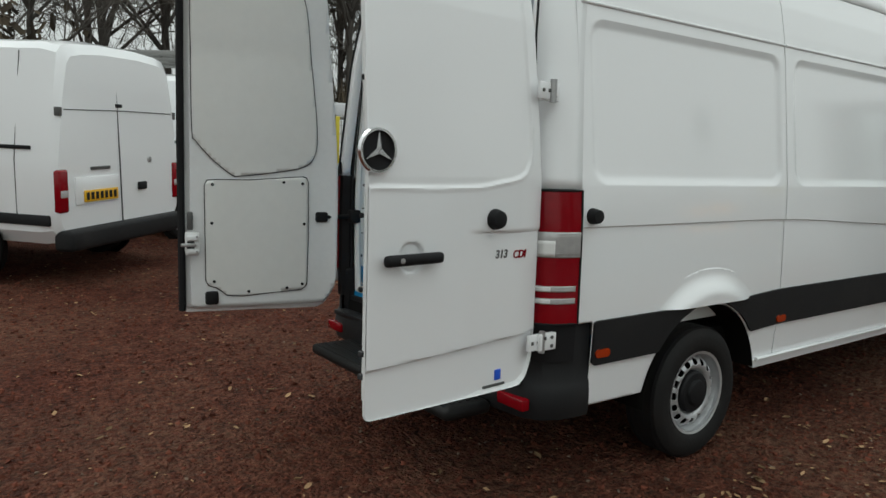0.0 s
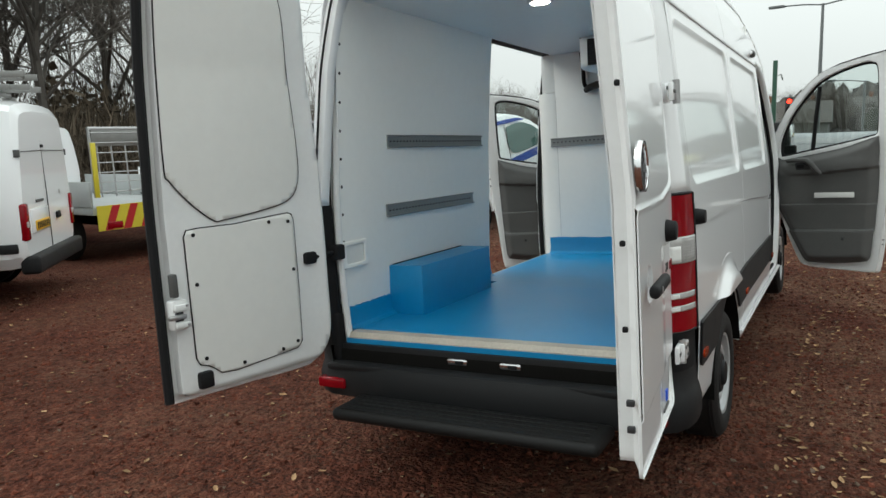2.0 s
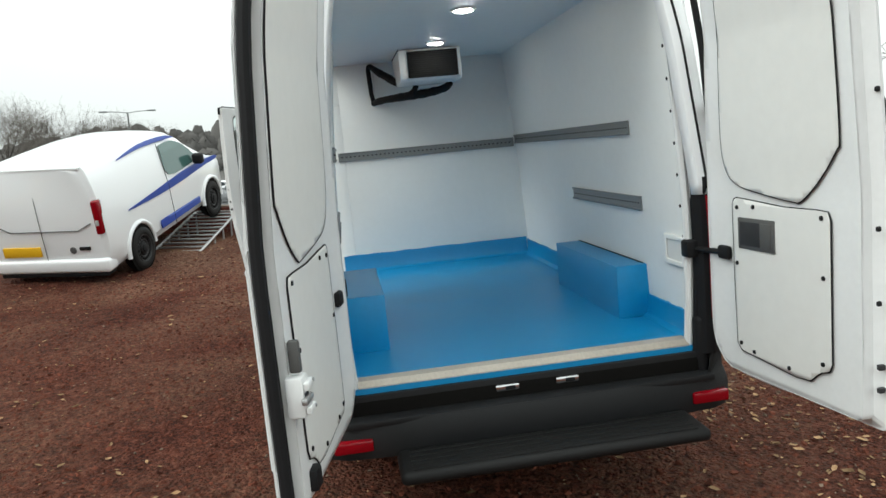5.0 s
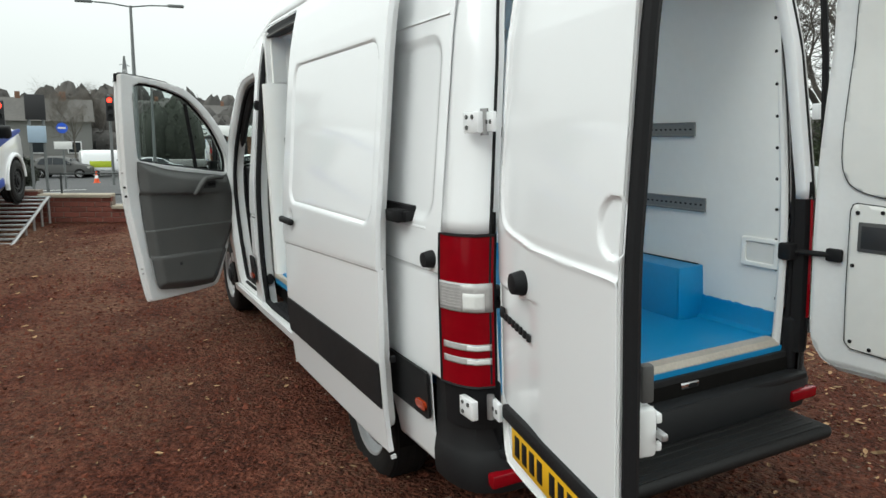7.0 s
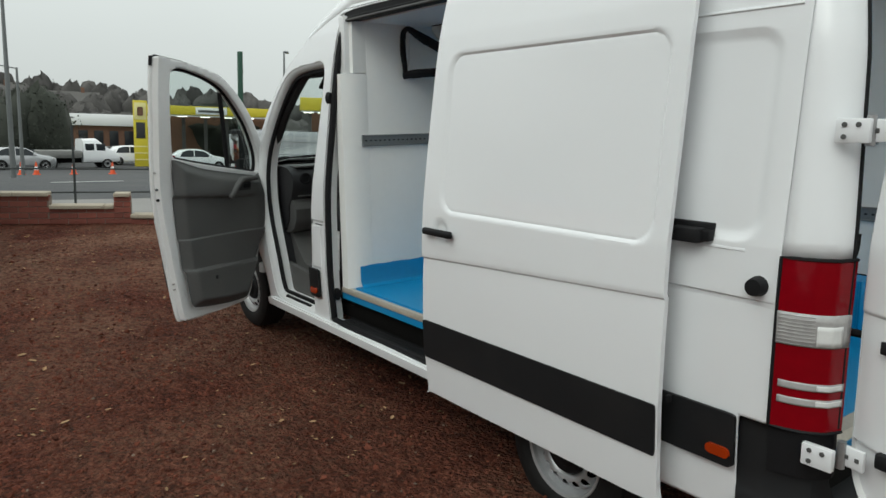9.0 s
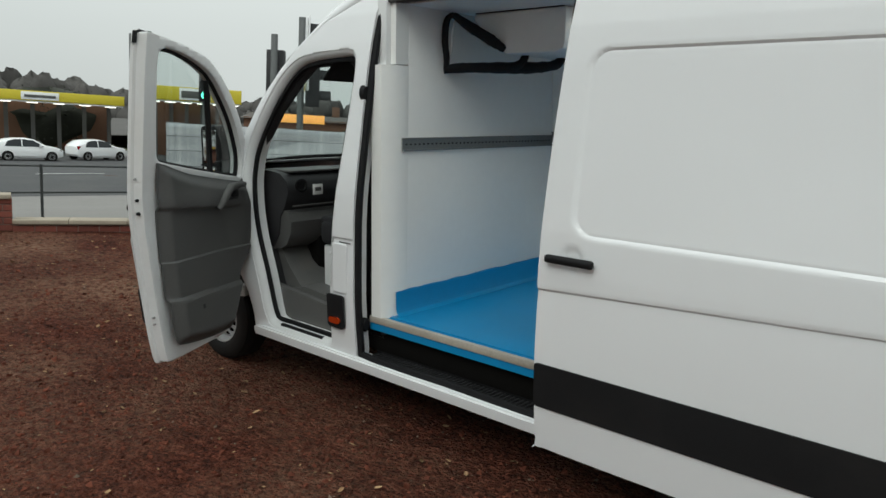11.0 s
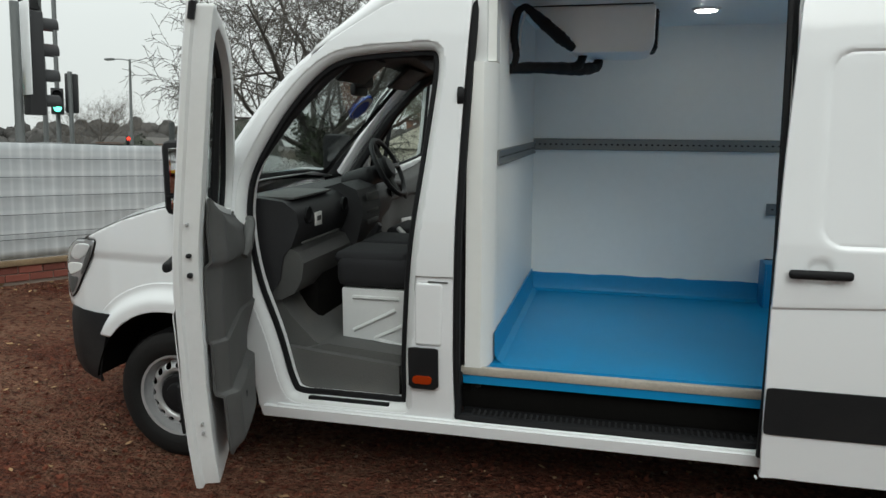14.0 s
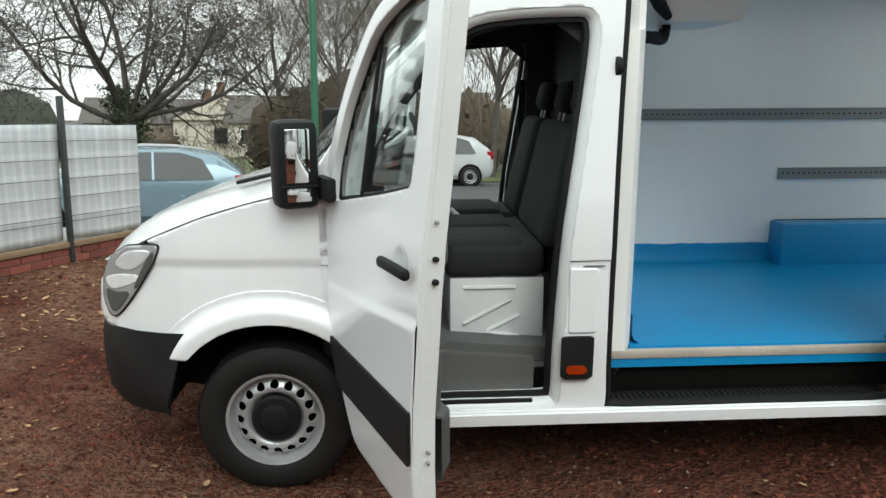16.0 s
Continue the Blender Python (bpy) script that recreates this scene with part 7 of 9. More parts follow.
GREEN = principled("green_post_paint", (0.012, 0.062, 0.036), 0.5, vary=0.1)
DARK_METAL = principled("dark_fence_metal", (0.03, 0.035, 0.035), 0.55, vary=0.1)

def screen_material():
    """White woven privacy sheet with faint checks."""
    m = principled("white_screen_sheet", (0.46, 0.48, 0.50), 0.8, vary=0.04, scale=2, bump=0.1, bump_scale=300, dirt=(0.45, 0.44, 0.42), dirt_amount=0.25)
    n, l = m.node_tree.nodes, m.node_tree.links
    b = n["Principled BSDF"]
    old = b.inputs["Base Color"].links[0].from_socket
    co = n.new("ShaderNodeTexCoord")
    fac = None
    for axis, sc in (("X", 3.3), ("X", 1.1), ("Z", 1.7)):
        w = n.new("ShaderNodeTexWave")
        w.wave_type, w.bands_direction = "BANDS", axis
        w.inputs["Scale"].default_value, w.inputs["Distortion"].default_value = sc, 0.4
        l.new(co.outputs["Object"], w.inputs["Vector"])
        r = n.new("ShaderNodeMapRange")
        r.inputs["From Min"].default_value, r.inputs["To Max"].default_value = 0.72, 0.35
        l.new(w.outputs["Fac"], r.inputs["Value"])
        if fac is None:
            fac = r.outputs[0]
        else:
            a = n.new("ShaderNodeMath")
            a.operation = "ADD"
            l.new(fac, a.inputs[0])
            l.new(r.outputs[0], a.inputs[1])
            fac = a.outputs[0]
    mx = n.new("ShaderNodeMix")
    mx.data_type = "RGBA"
    l.new(fac, mx.inputs["Factor"])
    l.new(old, mx.inputs["A"])
    mx.inputs["B"].default_value = (0.66, 0.67, 0.68, 1)
    l.new(mx.outputs["Result"], b.inputs["Base Color"])
    return m
SCREEN = screen_material()

def line_pose(p, q):
    d = Vector((q[0] - p[0], q[1] - p[1]))
    z = (float(rise(*p)) + float(rise(*q))) / 2 if max(abs(c) for c in (*p, *q)) < 14 else 0.0
    return pose(p[0], p[1], z, 0, 0, math.degrees(math.atan2(d.y, d.x))), d.length

def brick_mesh():
    b = box(bmesh.new(), 0, 0.208, 0, 0.10, 0, 0.065, 0.004, seg=1)
    me = bpy.data.meshes.new("brick")
    b.to_mesh(me)
    b.free()
    me.materials.append(BRICK)
    return me
BRICK_ME = brick_mesh()

def brick_wall(p, q, height, label, coping=True):
    m, L = line_pose(p, q)
    w = root("boundary_wall", m, label, "wall", kind="structure")
    part("wall_core", boxed(0, L, 0.012, 0.20, -0.25, height - 0.004), MORTAR, w, "mortar core")
    rows, n = int(round(height / 0.075)), 0
    for k in range(rows):
        x = -0.10 * (k % 2)
        while x < L - 0.03:
            a, e = max(x, 0.0), min(x + 0.208, L)
            if e - a > 0.03 and n < 300:
                o = new("brick", BRICK_ME)
                o.parent = w
                o.location = (a, random.uniform(-0.003, 0.002), k * 0.075 + 0.005)
                o.scale = ((e - a) / 0.208, 1, 1)
                n += 1
            x += 0.218
    if coping:
        x = 0.0
        while x < L - 0.02:
            e = min(L, x + random.uniform(0.55, 0.65))
            part("coping", boxed(x, e - 0.006, -0.03, 0.23, height, height + 0.05, 0.008), COPING, w)
            x = e
    return w
brick_wall((10.23, 4.07), (9.78, 2.74), 0.47, "red brick boundary wall", False)
brick_wall((9.78, 2.74), (9.46, 1.79), 0.36, "low red brick boundary wall with pale coping")
brick_wall((9.46, 1.79), (9.215, 1.07), 0.20, "low stretch of red brick wall with coping")
brick_wall((9.215, 1.07), (9.15, 0.88), 0.36, "short red brick pier")
brick_wall((9.15, 0.88), (8.56, -0.30), 0.09, "low kerb-like red brick wall with coping")
FENCE_A, FENCE_B = (8.56, -0.30), (7.05, -3.77)
brick_wall(FENCE_A, FENCE_B, 0.15, "low red brick wall below the fence", False)
m, L = line_pose(FENCE_A, FENCE_B)
part_board = part("fence_board", boxed(0, L, -0.02, 0.05, 0.15, 0.205, 0.01), TIMBER)
part_board.matrix_basis = m
tagged(part_board, "weathered timber board along the foot of the fence", "board")
f = root("mesh_fence", m, "dark wire mesh fence hung with white screen sheets", "fence")
marks = (0.25, 2.83)
for x in marks[1:]:
    part("fence_post", boxed(x - 0.022, x + 0.022, -0.03, 0.02, -0.2, 1.56, 0.006), DARK_METAL, f, "dark square fence post")
for x0, x1 in zip([q + 0.028 for q in marks], [q - 0.028 for q in marks[1:]] + [L]):
    b = bmesh.new()
    cols = np.linspace(x0, x1, 56)
    grid(b, [[(x, 0.03 + 0.012 * math.sin(x * 7.0 + z * 3) + 0.008 * math.sin(x * 23.0 + z), z + 0.006 * math.sin(x * 5)) for x in cols] for z in np.linspace(0.215, 1.30, 14)])
    part("screen_sheet", b, SCREEN, f, "white woven privacy sheet", solid=0.004)
    for z in (0.22, 0.40, 0.45, 0.63, 0.80, 0.98, 1.15, 1.30):
        part("mesh_wire", tube(bmesh.new(), [(x0, -0.005, z), (x1, -0.005, z)], 0.0035, 4), DARK_METAL, f)
gp = root("green_post", pose(8.72, -0.48, 0.25), "tall dark green steel post at the fence end", "post")
part("shaft", boxed(-0.030, 0.030, -0.030, 0.030, 0, 2.36, 0.008), GREEN, gp)
part("camera_arm", tube(bmesh.new(), [(0.03, 0.0, 2.14), (0.11, -0.07, 2.17), (0.14, -0.09, 2.09)], 0.010, 6), STEEL, gp)
# thin steel railing beyond the low wall
rl = root("steel_railing", pose(9.83, 2.43, 0.22, 0, 0, -102), "thin dark steel railing behind the low wall", "railing")
for k in range(4):
    part("railing_post", tube(bmesh.new(), [(k * 1.0, 0, -0.3), (k * 1.0, 0, 0.80 if k != 1 else 1.35)], 0.016, 6), DARK_METAL, rl)
for z in (0.47, 0.78):
    part("railing_bar", tube(bmesh.new(), [(0, 0, z), (3.0, 0, z)], 0.012, 6), DARK_METAL, rl)

# ---- beyond the yard ----
def patch(name, poly, material, label, category, lift=0.02, step=2.0):
    """A sheet of other ground laid on the lie of the land."""
    p = np.array(poly)
    b = sheet(bmesh.new(), polygon(poly), lambda u, v: stack(u, v, rise(u, v) + lift), p[:, 0].min() - 1, p[:, 0].max() + 1, p[:, 1].min() - 1, p[:, 1].max() + 1, step)
    return tagged(part(name, b, material, solid=0.01), label, category, kind="structure")
PAVE = principled("pavement_slabs", (0.22, 0.21, 0.20), 0.85, vary=0.12, scale=2, bump=0.2)
WHITE_LINE = principled("road_paint", (0.62, 0.62, 0.60), 0.7, vary=0.12, scale=3)
patch("road", [(15, 60), (15, 2), (14.2, -4), (10.5, -8.2), (-12, -8.6), (-12, -19), (14, -19), (24, -24), (30, -60), (66, -60), (66, 60)], ASPHALT, "grey asphalt road and junction beyond the yard", "road", 0.02)
patch("pavement", [(10.7, 60), (10.7, 4.4), (9.98, 2.5), (9.36, 0.8), (8.9, -0.5), (7.4, -4.0), (2.0, -6.6), (-12, -7.4), (-12, -8.6), (10.5, -8.2), (14.2, -4), (15, 2), (15, 60)], PAVE, "grey pavement outside the boundary wall", "pavement", 0.06, 0.8)
patch("verge", [(-40, -19.5), (14, -19.5), (24, -25), (29, -70), (-40, -70)], GRASS, "rough winter grass verge", "grass", 0.03, 2.5)
patch("far_verge", [(66, -90), (66, 90), (140, 90), (140, -90)], GRASS, "grass bank beyond the road", "grass", 0.03, 5)
for k in range(9):
    x = 21 + 0.4 * k
    patch("lane_line", [(x, 8 - 4 * k), (x + 0.15, 8 - 4 * k), (x + 0.35, 6 - 4 * k), (x + 0.2, 6 - 4 * k)], WHITE_LINE, "white painted lane line", "road marking", 0.045, 0.1)

def from_eye(ex, ey, az, dist):
    return ex + dist * math.cos(radians(az)), ey + dist * math.sin(radians(az))

# bare winter trees
BARK = principled("grey_bark", (0.092, 0.082, 0.072), 0.9, vary=0.25, scale=6, bump=0.4, bump_scale=30)
TWIG = principled("bare_twigs", (0.13, 0.114, 0.10), 0.95, vary=0.2, scale=4)
IVY = principled("ivy_leaves", (0.035, 0.050, 0.018), 0.7, vary=0.3, scale=9, island=0.5)
def twig_mesh(seed, height, spread, limbs, upright, levels=4, fork=0.3, kids_at=(7, 7, 6, 6)):
    """Branches of a bare tree as thin tapering bars; returns those of the trunk and of the crown."""
    r = random.Random(seed)
    trunk, crown = [], []
    def grow(p, d, length, rad, level):
        pts, q = [p], d.copy()
        n = 3 if level < 2 else 2
        for i in range(n):
            q = (q + Vector((r.uniform(-1, 1), r.uniform(-1, 1), r.uniform(-0.7, 0.9))) * (0.12 + 0.03 * level)).normalized()
            pts.append(pts[-1] + q * length / n)
        (trunk if level < 2 else crown).append((pts, [rad * (1 - 0.45 * i / n) for i in range(n + 1)], 6 if level < 2 else 3))
        if level >= levels:
            return
        kids = ((limbs,) + kids_at)[level]
        for k in range(kids):
            t = r.uniform(fork if level == 0 else 0.25, 1.0)
            i = min(int(t * n), n - 1)
            base = pts[i].lerp(pts[i + 1], t * n - i)
            a = r.uniform(0, 2 * math.pi)
            side_d = q.orthogonal().normalized()
            side_d = Matrix.Rotation(a, 3, q) @ side_d
            nd = (q * upright + side_d * (1.0 - 0.35 * upright) + Vector((0, 0, 0.25 * upright))).normalized()
            grow(base, nd, length * r.uniform(0.45, 0.75) * (spread if level == 0 else 1), rad * r.uniform(0.34, 0.50), level + 1)
    grow(Vector((0, 0, -0.2)), Vector((0, 0, 1)), height * 0.62, height * 0.013, 0)
    return trunk, crown
def tree(name, m, label, seed, height, spread=1.0, limbs=7, upright=0.6, levels=4, fork=0.3, group="bare trees", thin=0.0055, kids_at=(7, 7, 6, 6), twig=TWIG):
    tr = root(name, m, label, "tree", group)
    trunk, crown = twig_mesh(seed, height, spread, limbs, upright, levels, fork, kids_at)
    for nm, items, mat in (("trunk", trunk, BARK), ("crown", crown, twig)):
        b = bmesh.new()
        for pts, radii, seg in items:
            tube(b, pts, 0, seg, radii=[max(x, thin) for x in radii])
        part(nm, b, mat, tr)
    return tr
def spreading_tree(m, label, seed):
    """An old broad tree: short ivied trunk, crooked limbs reaching wide, drooping fine twigs."""
    r = random.Random(seed)
    tr = root("bare_tree", m, label, "tree", "bare trees")
    wood, fine = bmesh.new(), bmesh.new()
    def limb(p, d, length, rad, level):
        n = (7, 5, 4, 3, 2)[level]
        pts = [p]
        for i in range(n):
            pull = Vector((0, 0, 0.10 if level < 2 else -0.06 - 0.05 * level * (i / n)))
            d = (d + Vector((r.gauss(0, 1), r.gauss(0, 1), r.gauss(0, 0.8))) * (0.17 + 0.05 * level) + pull).normalized()
            pts.append(pts[-1] + d * length / n)
        radii = [max(rad * (1 - 0.72 * i / n), 0.008) for i in range(n + 1)]
        tube(wood if level < 3 else fine, pts, 0, (7, 5, 4, 3, 3)[level], radii=radii)
        if level == 4:
            return
        for k in range((6, 6, 6, 5)[level]):
            t = r.uniform(0.22, 1.0) * n
            i = min(int(t), n - 1)
            base = pts[i].lerp(pts[i + 1], t - i)
            ax = (pts[i + 1] - pts[i]).normalized()
            out = Matrix.Rotation(r.uniform(0, 2 * math.pi), 3, ax) @ ax.orthogonal().normalized()
            limb(base, (ax * r.uniform(0.5, 1.0) + out * 0.8).normalized(), length * r.uniform(0.38, 0.62), max(radii[i] * 0.5, 0.008), level + 1)
    stem = [Vector((0, 0, -0.3)), Vector((0.03, 0.02, 0.7)), Vector((-0.02, 0.05, 1.5)), Vector((0.02, 0.02, 2.3))]
    tube(wood, stem, 0, 12, radii=[0.42, 0.34, 0.32, 0.36])
    for k in range(9):
        a = 2 * math.pi * k / 9 + r.uniform(-0.25, 0.25)
        el = r.uniform(0.15, 1.1) if k else 1.4
        limb(stem[-1] + Vector((0, 0, r.uniform(-0.5, 0.1))), Vector((math.cos(a) * math.cos(el), math.sin(a) * math.cos(el), math.sin(el))), r.uniform(4.6, 6.2), r.uniform(0.085, 0.14), 0)
    part("trunk", wood, BARK, tr, smooth=60)
    part("crown", fine, BARK, tr)
    g = np.random.default_rng(seed)
    n = 5200
    z = g.uniform(-0.2, 3.1, n)
    a, q = g.uniform(0, 2 * math.pi, n), 0.30 + 0.22 * np.abs(g.normal(0, 1, n)) * np.interp(z, (0, 2, 3.1), (0.6, 1.0, 1.6))
    c = np.stack([q * np.cos(a), q * np.sin(a), z], 1)
    e = g.normal(0, 0.055, (2, n, 3))
    V = np.concatenate([c, c + e[0], c + e[1]], 1).reshape(-1, 3).tolist()
    me = bpy.data.meshes.new("ivy")
    me.from_pydata(V, [], [(3 * i, 3 * i + 1, 3 * i + 2) for i in range(n)])
    me.materials.append(IVY)
    new("ivy", me).parent = tr
    return tr
ox, oy = from_eye(3.9, 4.17, -69.0, 25)
spreading_tree(pose(ox, oy, -0.4), "large spreading bare tree on the verge with ivy on its trunk", 11)
t1 = tree("bare_tree", pose(3.2, 22.0, 0), "tall slender bare tree behind the parked vans", 3, 13.0, 0.8, 9, 0.85)
t2 = tree("bare_tree", pose(9.5, 17.5, 0), "bare tree with dense twigs behind the trucks", 8, 11.0, 0.95, 10, 0.7)
def land(x, y):
    return float(rise(x, y))
row = [(-1.5, 24, 0, t1, 1.0), (1.0, 19.5, 40, t2, 0.9), (5.6, 24.5, 80, t1, 1.05), (6.5, 18.5, 150, t2, 0.95), (12.5, 20, 200, t2, 1.1), (11.0, 24, 20, t1, 1.0), (-4.5, 20, 70, t2, 1.0), (8.0, 27, 130, t1, 1.2), (15.0, 17.0, 10, t1, 0.8),
       (16.0, 22.0, 250, t2, 1.0), (3.5, 28, 300, t2, 1.2), (-7, 26, 30, t1, 1.1), (9.0, 22.0, 10, t1, 0.9), (13.5, 26, 300, t1, 1.0), (0.0, 30, 111, t1, 1.2)]
for x, y, a, src, k in row:
    copy_thing(src, pose(x, y, land(x, y), 0, 0, a) @ Matrix.Scale(k, 4))
for (ex, ey, az, dist), a, src, k in (((4.3, 4, -80, 30), 20, t2, 0.85), ((4.3, 4, -84.5, 24), 70, t2, 0.75), ((4.3, 4, -88, 30), 120, t1, 0.8), ((4.3, 4, -92, 34), 10, t2, 1.0), ((4.3, 4, -97, 28), 50, t1, 0.8), ((4.3, 4, -101, 36), 200, t2, 1.0),
                                      ((2.7, 4.1, -51.3, 60), 0, t2, 0.6), ((-2.8, 1.2, 0.8, 75), 0, t1, 0.55), ((-2.1, 2.2, -0.1, 95), 33, t2, 0.75), ((-2.1, 2.2, -1.7, 95), 66, t1, 0.62), ((-2.8, 1.2, 16, 60), 10, t2, 0.6), ((-2.8, 1.2, 18, 55), 90, t2, 0.55), ((-2.8, 1.2, 13.5, 65), 170, t2, 0.55), ((-2.8, 1.2, 20, 52), 220, t2, 0.6), ((-2.8, 1.2, 22.5, 50), 20, t2, 0.6)):
    x, y = from_eye(ex, ey, az, dist)
    copy_thing(src, pose(x, y, land(x, y), 0, 0, a) @ Matrix.Scale(k, 4))

# bushes and far woods: countless small clumps of leaves and twigs
SCRUB = principled("brown_scrub", (0.100, 0.078, 0.054), 0.95, vary=0.25, scale=3, island=0.5)
EVERGREEN = principled("dark_evergreen", (0.040, 0.045, 0.034), 0.9, vary=0.3, scale=3, island=0.5)
# distance haze is mixed into this grey; far house roofs share it
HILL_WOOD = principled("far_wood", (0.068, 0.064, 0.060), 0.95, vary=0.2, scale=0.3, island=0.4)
def foliage(name, blobs, material, label, category, leaf=0.12, per=260, kind="stuff", seed=1):
    """Leaves or twig tufts filling uneven blobs given as x, y, z, radius, height."""
    r = np.random.default_rng(seed)
    V, Fc = [], []
    for x, y, z, rad, h in blobs:
        n = per
        d = r.normal(0, 1, (n, 3))
        d /= np.linalg.norm(d, axis=1)[:, None]
        q = d * (r.random((n, 1)) ** 0.45) * (1 + 0.35 * np.sin(d[:, :1] * 5 + x) * np.cos(d[:, 1:2] * 4 + y))
        c = q * (rad, rad, h) + (x, y, z + h * 0.8)
        a, b2 = r.normal(0, leaf, (n, 3)), r.normal(0, leaf, (n, 3))
        for i in range(n):
            k = len(V)
            V += [tuple(c[i] - a[i]), tuple(c[i] + b2[i]), tuple(c[i] + a[i]), tuple(c[i] - b2[i])]
            Fc.append((k, k + 1, k + 2, k + 3))
    me = bpy.data.meshes.new(name)
    me.from_pydata(V, [], Fc)
    me.materials.append(material)
    o = new(name, me)
    return tagged(o, label, category, kind=kind)
r0 = random.Random(4)
foliage("undergrowth", [(x, 15.5 + 0.25 * x + r0.uniform(0, 5), 0, r0.uniform(1.2, 2.2), r0.uniform(0.9, 2.4)) for x in np.arange(-9, 19, 0.9)], SCRUB, "brown winter undergrowth behind the parked vehicles", "undergrowth", 0.09, 900, seed=2)
foliage("ivy_bank", [(x, 17 + 0.25 * x + r0.uniform(0, 4), 0, r0.uniform(0.9, 1.6), r0.uniform(0.6, 1.6)) for x in np.arange(0, 17, 1.6)], EVERGREEN, "dark evergreen bushes under bare trees", "bushes", 0.06, 1300, seed=3)
def brush(name, spots, label, seed, length=0.9, width=0.012, material=TWIG):
    """Thin bare shoots standing close together; spots give x, y, z, radius, height and number."""
    r = np.random.default_rng(seed)
    V, Fc = [], []
    for x, y, z, rad, h, n in spots:
        p = np.stack([r.normal(x, rad, n), r.normal(y, rad, n), z + h * r.random(n) ** 1.5], 1)
        d = r.normal(0, 0.42, (n, 3)) + (0, 0, 1)
        d *= length * r.uniform(0.5, 1.3, (n, 1)) / np.linalg.norm(d, axis=1)[:, None]
        a = r.uniform(0, math.pi, n)
        w = np.stack([np.cos(a), np.sin(a), 0 * a], 1) * width * r.uniform(0.6, 1.5, (n, 1))
        k = len(V)
        V += np.concatenate([p - w, p + w, p + d + w * 0.3, p + d - w * 0.3], 1).reshape(-1, 3).tolist()
        Fc += [(k + 4 * i, k + 4 * i + 1, k + 4 * i + 2, k + 4 * i + 3) for i in range(n)]
    me = bpy.data.meshes.new(name)
    me.from_pydata(V, [], Fc)
    me.materials.append(material)
    return tagged(new(name, me), label, "thicket", kind="stuff")
brush("thicket", [(x, 19 + 0.3 * x + r0.uniform(-1, 7), 0, 1.3, r0.uniform(3.0, 5.5), 130) for x in np.arange(-11, 15, 0.6)] + [(x, r0.uniform(18.5, 25), 0, 1.2, r0.uniform(3.0, 6.0), 520) for x in np.arange(13, 26, 0.5)], "dense grey-brown bare thicket behind the parked vans", 21, 1.1, 0.013)
verge_brush = []
for az in np.arange(-110, -81, 1.2):
    x, y = from_eye(4.3, 4, az, r0.uniform(26, 40))
    verge_brush.append((x, y, land(x, y), 1.5, r0.uniform(4.0, 7.5), 260))
brush("thicket", [(x, r0.uniform(16.5, 18.5), 0, 0.8, r0.uniform(1.5, 3.0), 900) for x in np.arange(8, 25, 0.6)], "low brown and green thicket behind the trucks", 23, 0.7, 0.02, SCRUB)
brush("thicket", verge_brush, "dense bare thicket along the verge", 22, 1.2, 0.015)
def lumps(name, blobs, material, label, category, seed):
    """Uneven rounded masses inside the loose foliage."""
    r = np.random.default_rng(seed)
    V, Fc = [], []
    A, B = 14, 8
    for x, y, z, rad, h in blobs:
        k = len(V)
        ph = r.uniform(0, 6.3, 6)
        for j in range(B):
            el = math.pi * (j / (B - 1) - 0.5)
            for i in range(A):
                a = 2 * math.pi * i / A
                q = 0.90 * (1 + 0.16 * math.sin(3 * a + ph[0]) * math.cos(2 * el + ph[1]) + 0.10 * math.sin(5 * a + ph[2] + 3 * el) + 0.06 * r.normal())
                V.append((x + rad * q * math.cos(el) * math.cos(a), y + rad * q * math.cos(el) * math.sin(a), z + h * 0.8 + h * q * math.sin(el)))
        for j in range(B - 1):
            for i in range(A):
                i2 = (i + 1) % A
                Fc.append((k + j * A + i, k + j * A + i2, k + (j + 1) * A + i2, k + (j + 1) * A + i))
    me = bpy.data.meshes.new(name)
    me.from_pydata(V, [], Fc)
    me.materials.append(material)
    me.polygons.foreach_set("use_smooth", [True] * len(Fc))
    return tagged(new(name, me), label, category, kind="stuff")
def hedge_at(items, mat, label, seed, leaf, per=300):
    out = []
    for ex, ey, az, dist, rad, h in items:
        x, y = from_eye(ex, ey, az, dist)
        out.append((x, y, land(x, y), rad, h))
    lumps("bush_core", out, mat, label, "bush", seed)
    foliage("bush", out, mat, label, "bush", leaf, per, "stuff", seed)
hedge_at([(4.3, 4, -63, 55, 2.4, 2.6), (4.3, 4, -61.5, 57, 1.8, 2.2), (3.5, 4.2, -54.7, 55, 2.0, 1.8), (3.5, 4.2, -53.8, 56, 1.6, 1.5), (1.2, 4, -43, 48, 2.0, 1.6), (0.6, 3.8, -20.5, 75, 5.0, 3.0), (-0.9, 3.0, -7.6, 63, 2.2, 3.2), (-0.9, 3.0, -6.2, 62, 1.9, 3.0), (-2.8, 1.2, 5, 40, 0.8, 0.7)], EVERGREEN, "dark evergreen trees beyond the road", 5, 0.055, 3000)
hedge_at([(4.3, 4, -82, 30, 2.2, 2.0), (4.3, 4, -86, 29, 2.6, 2.4), (4.3, 4, -89.5, 31, 2.4, 1.8), (4.3, 4, -95, 34, 2.6, 2.0), (4.3, 4, -72, 60, 3, 1.2), (4.3, 4, -66, 62, 3, 1.3), (2.7, 4.1, -57, 60, 4, 1.4), (2.7, 4.1, -50, 62, 4, 1.5)], SCRUB, "brown leafless bushes along the verge", 6, 0.07, 1600)
woods = []
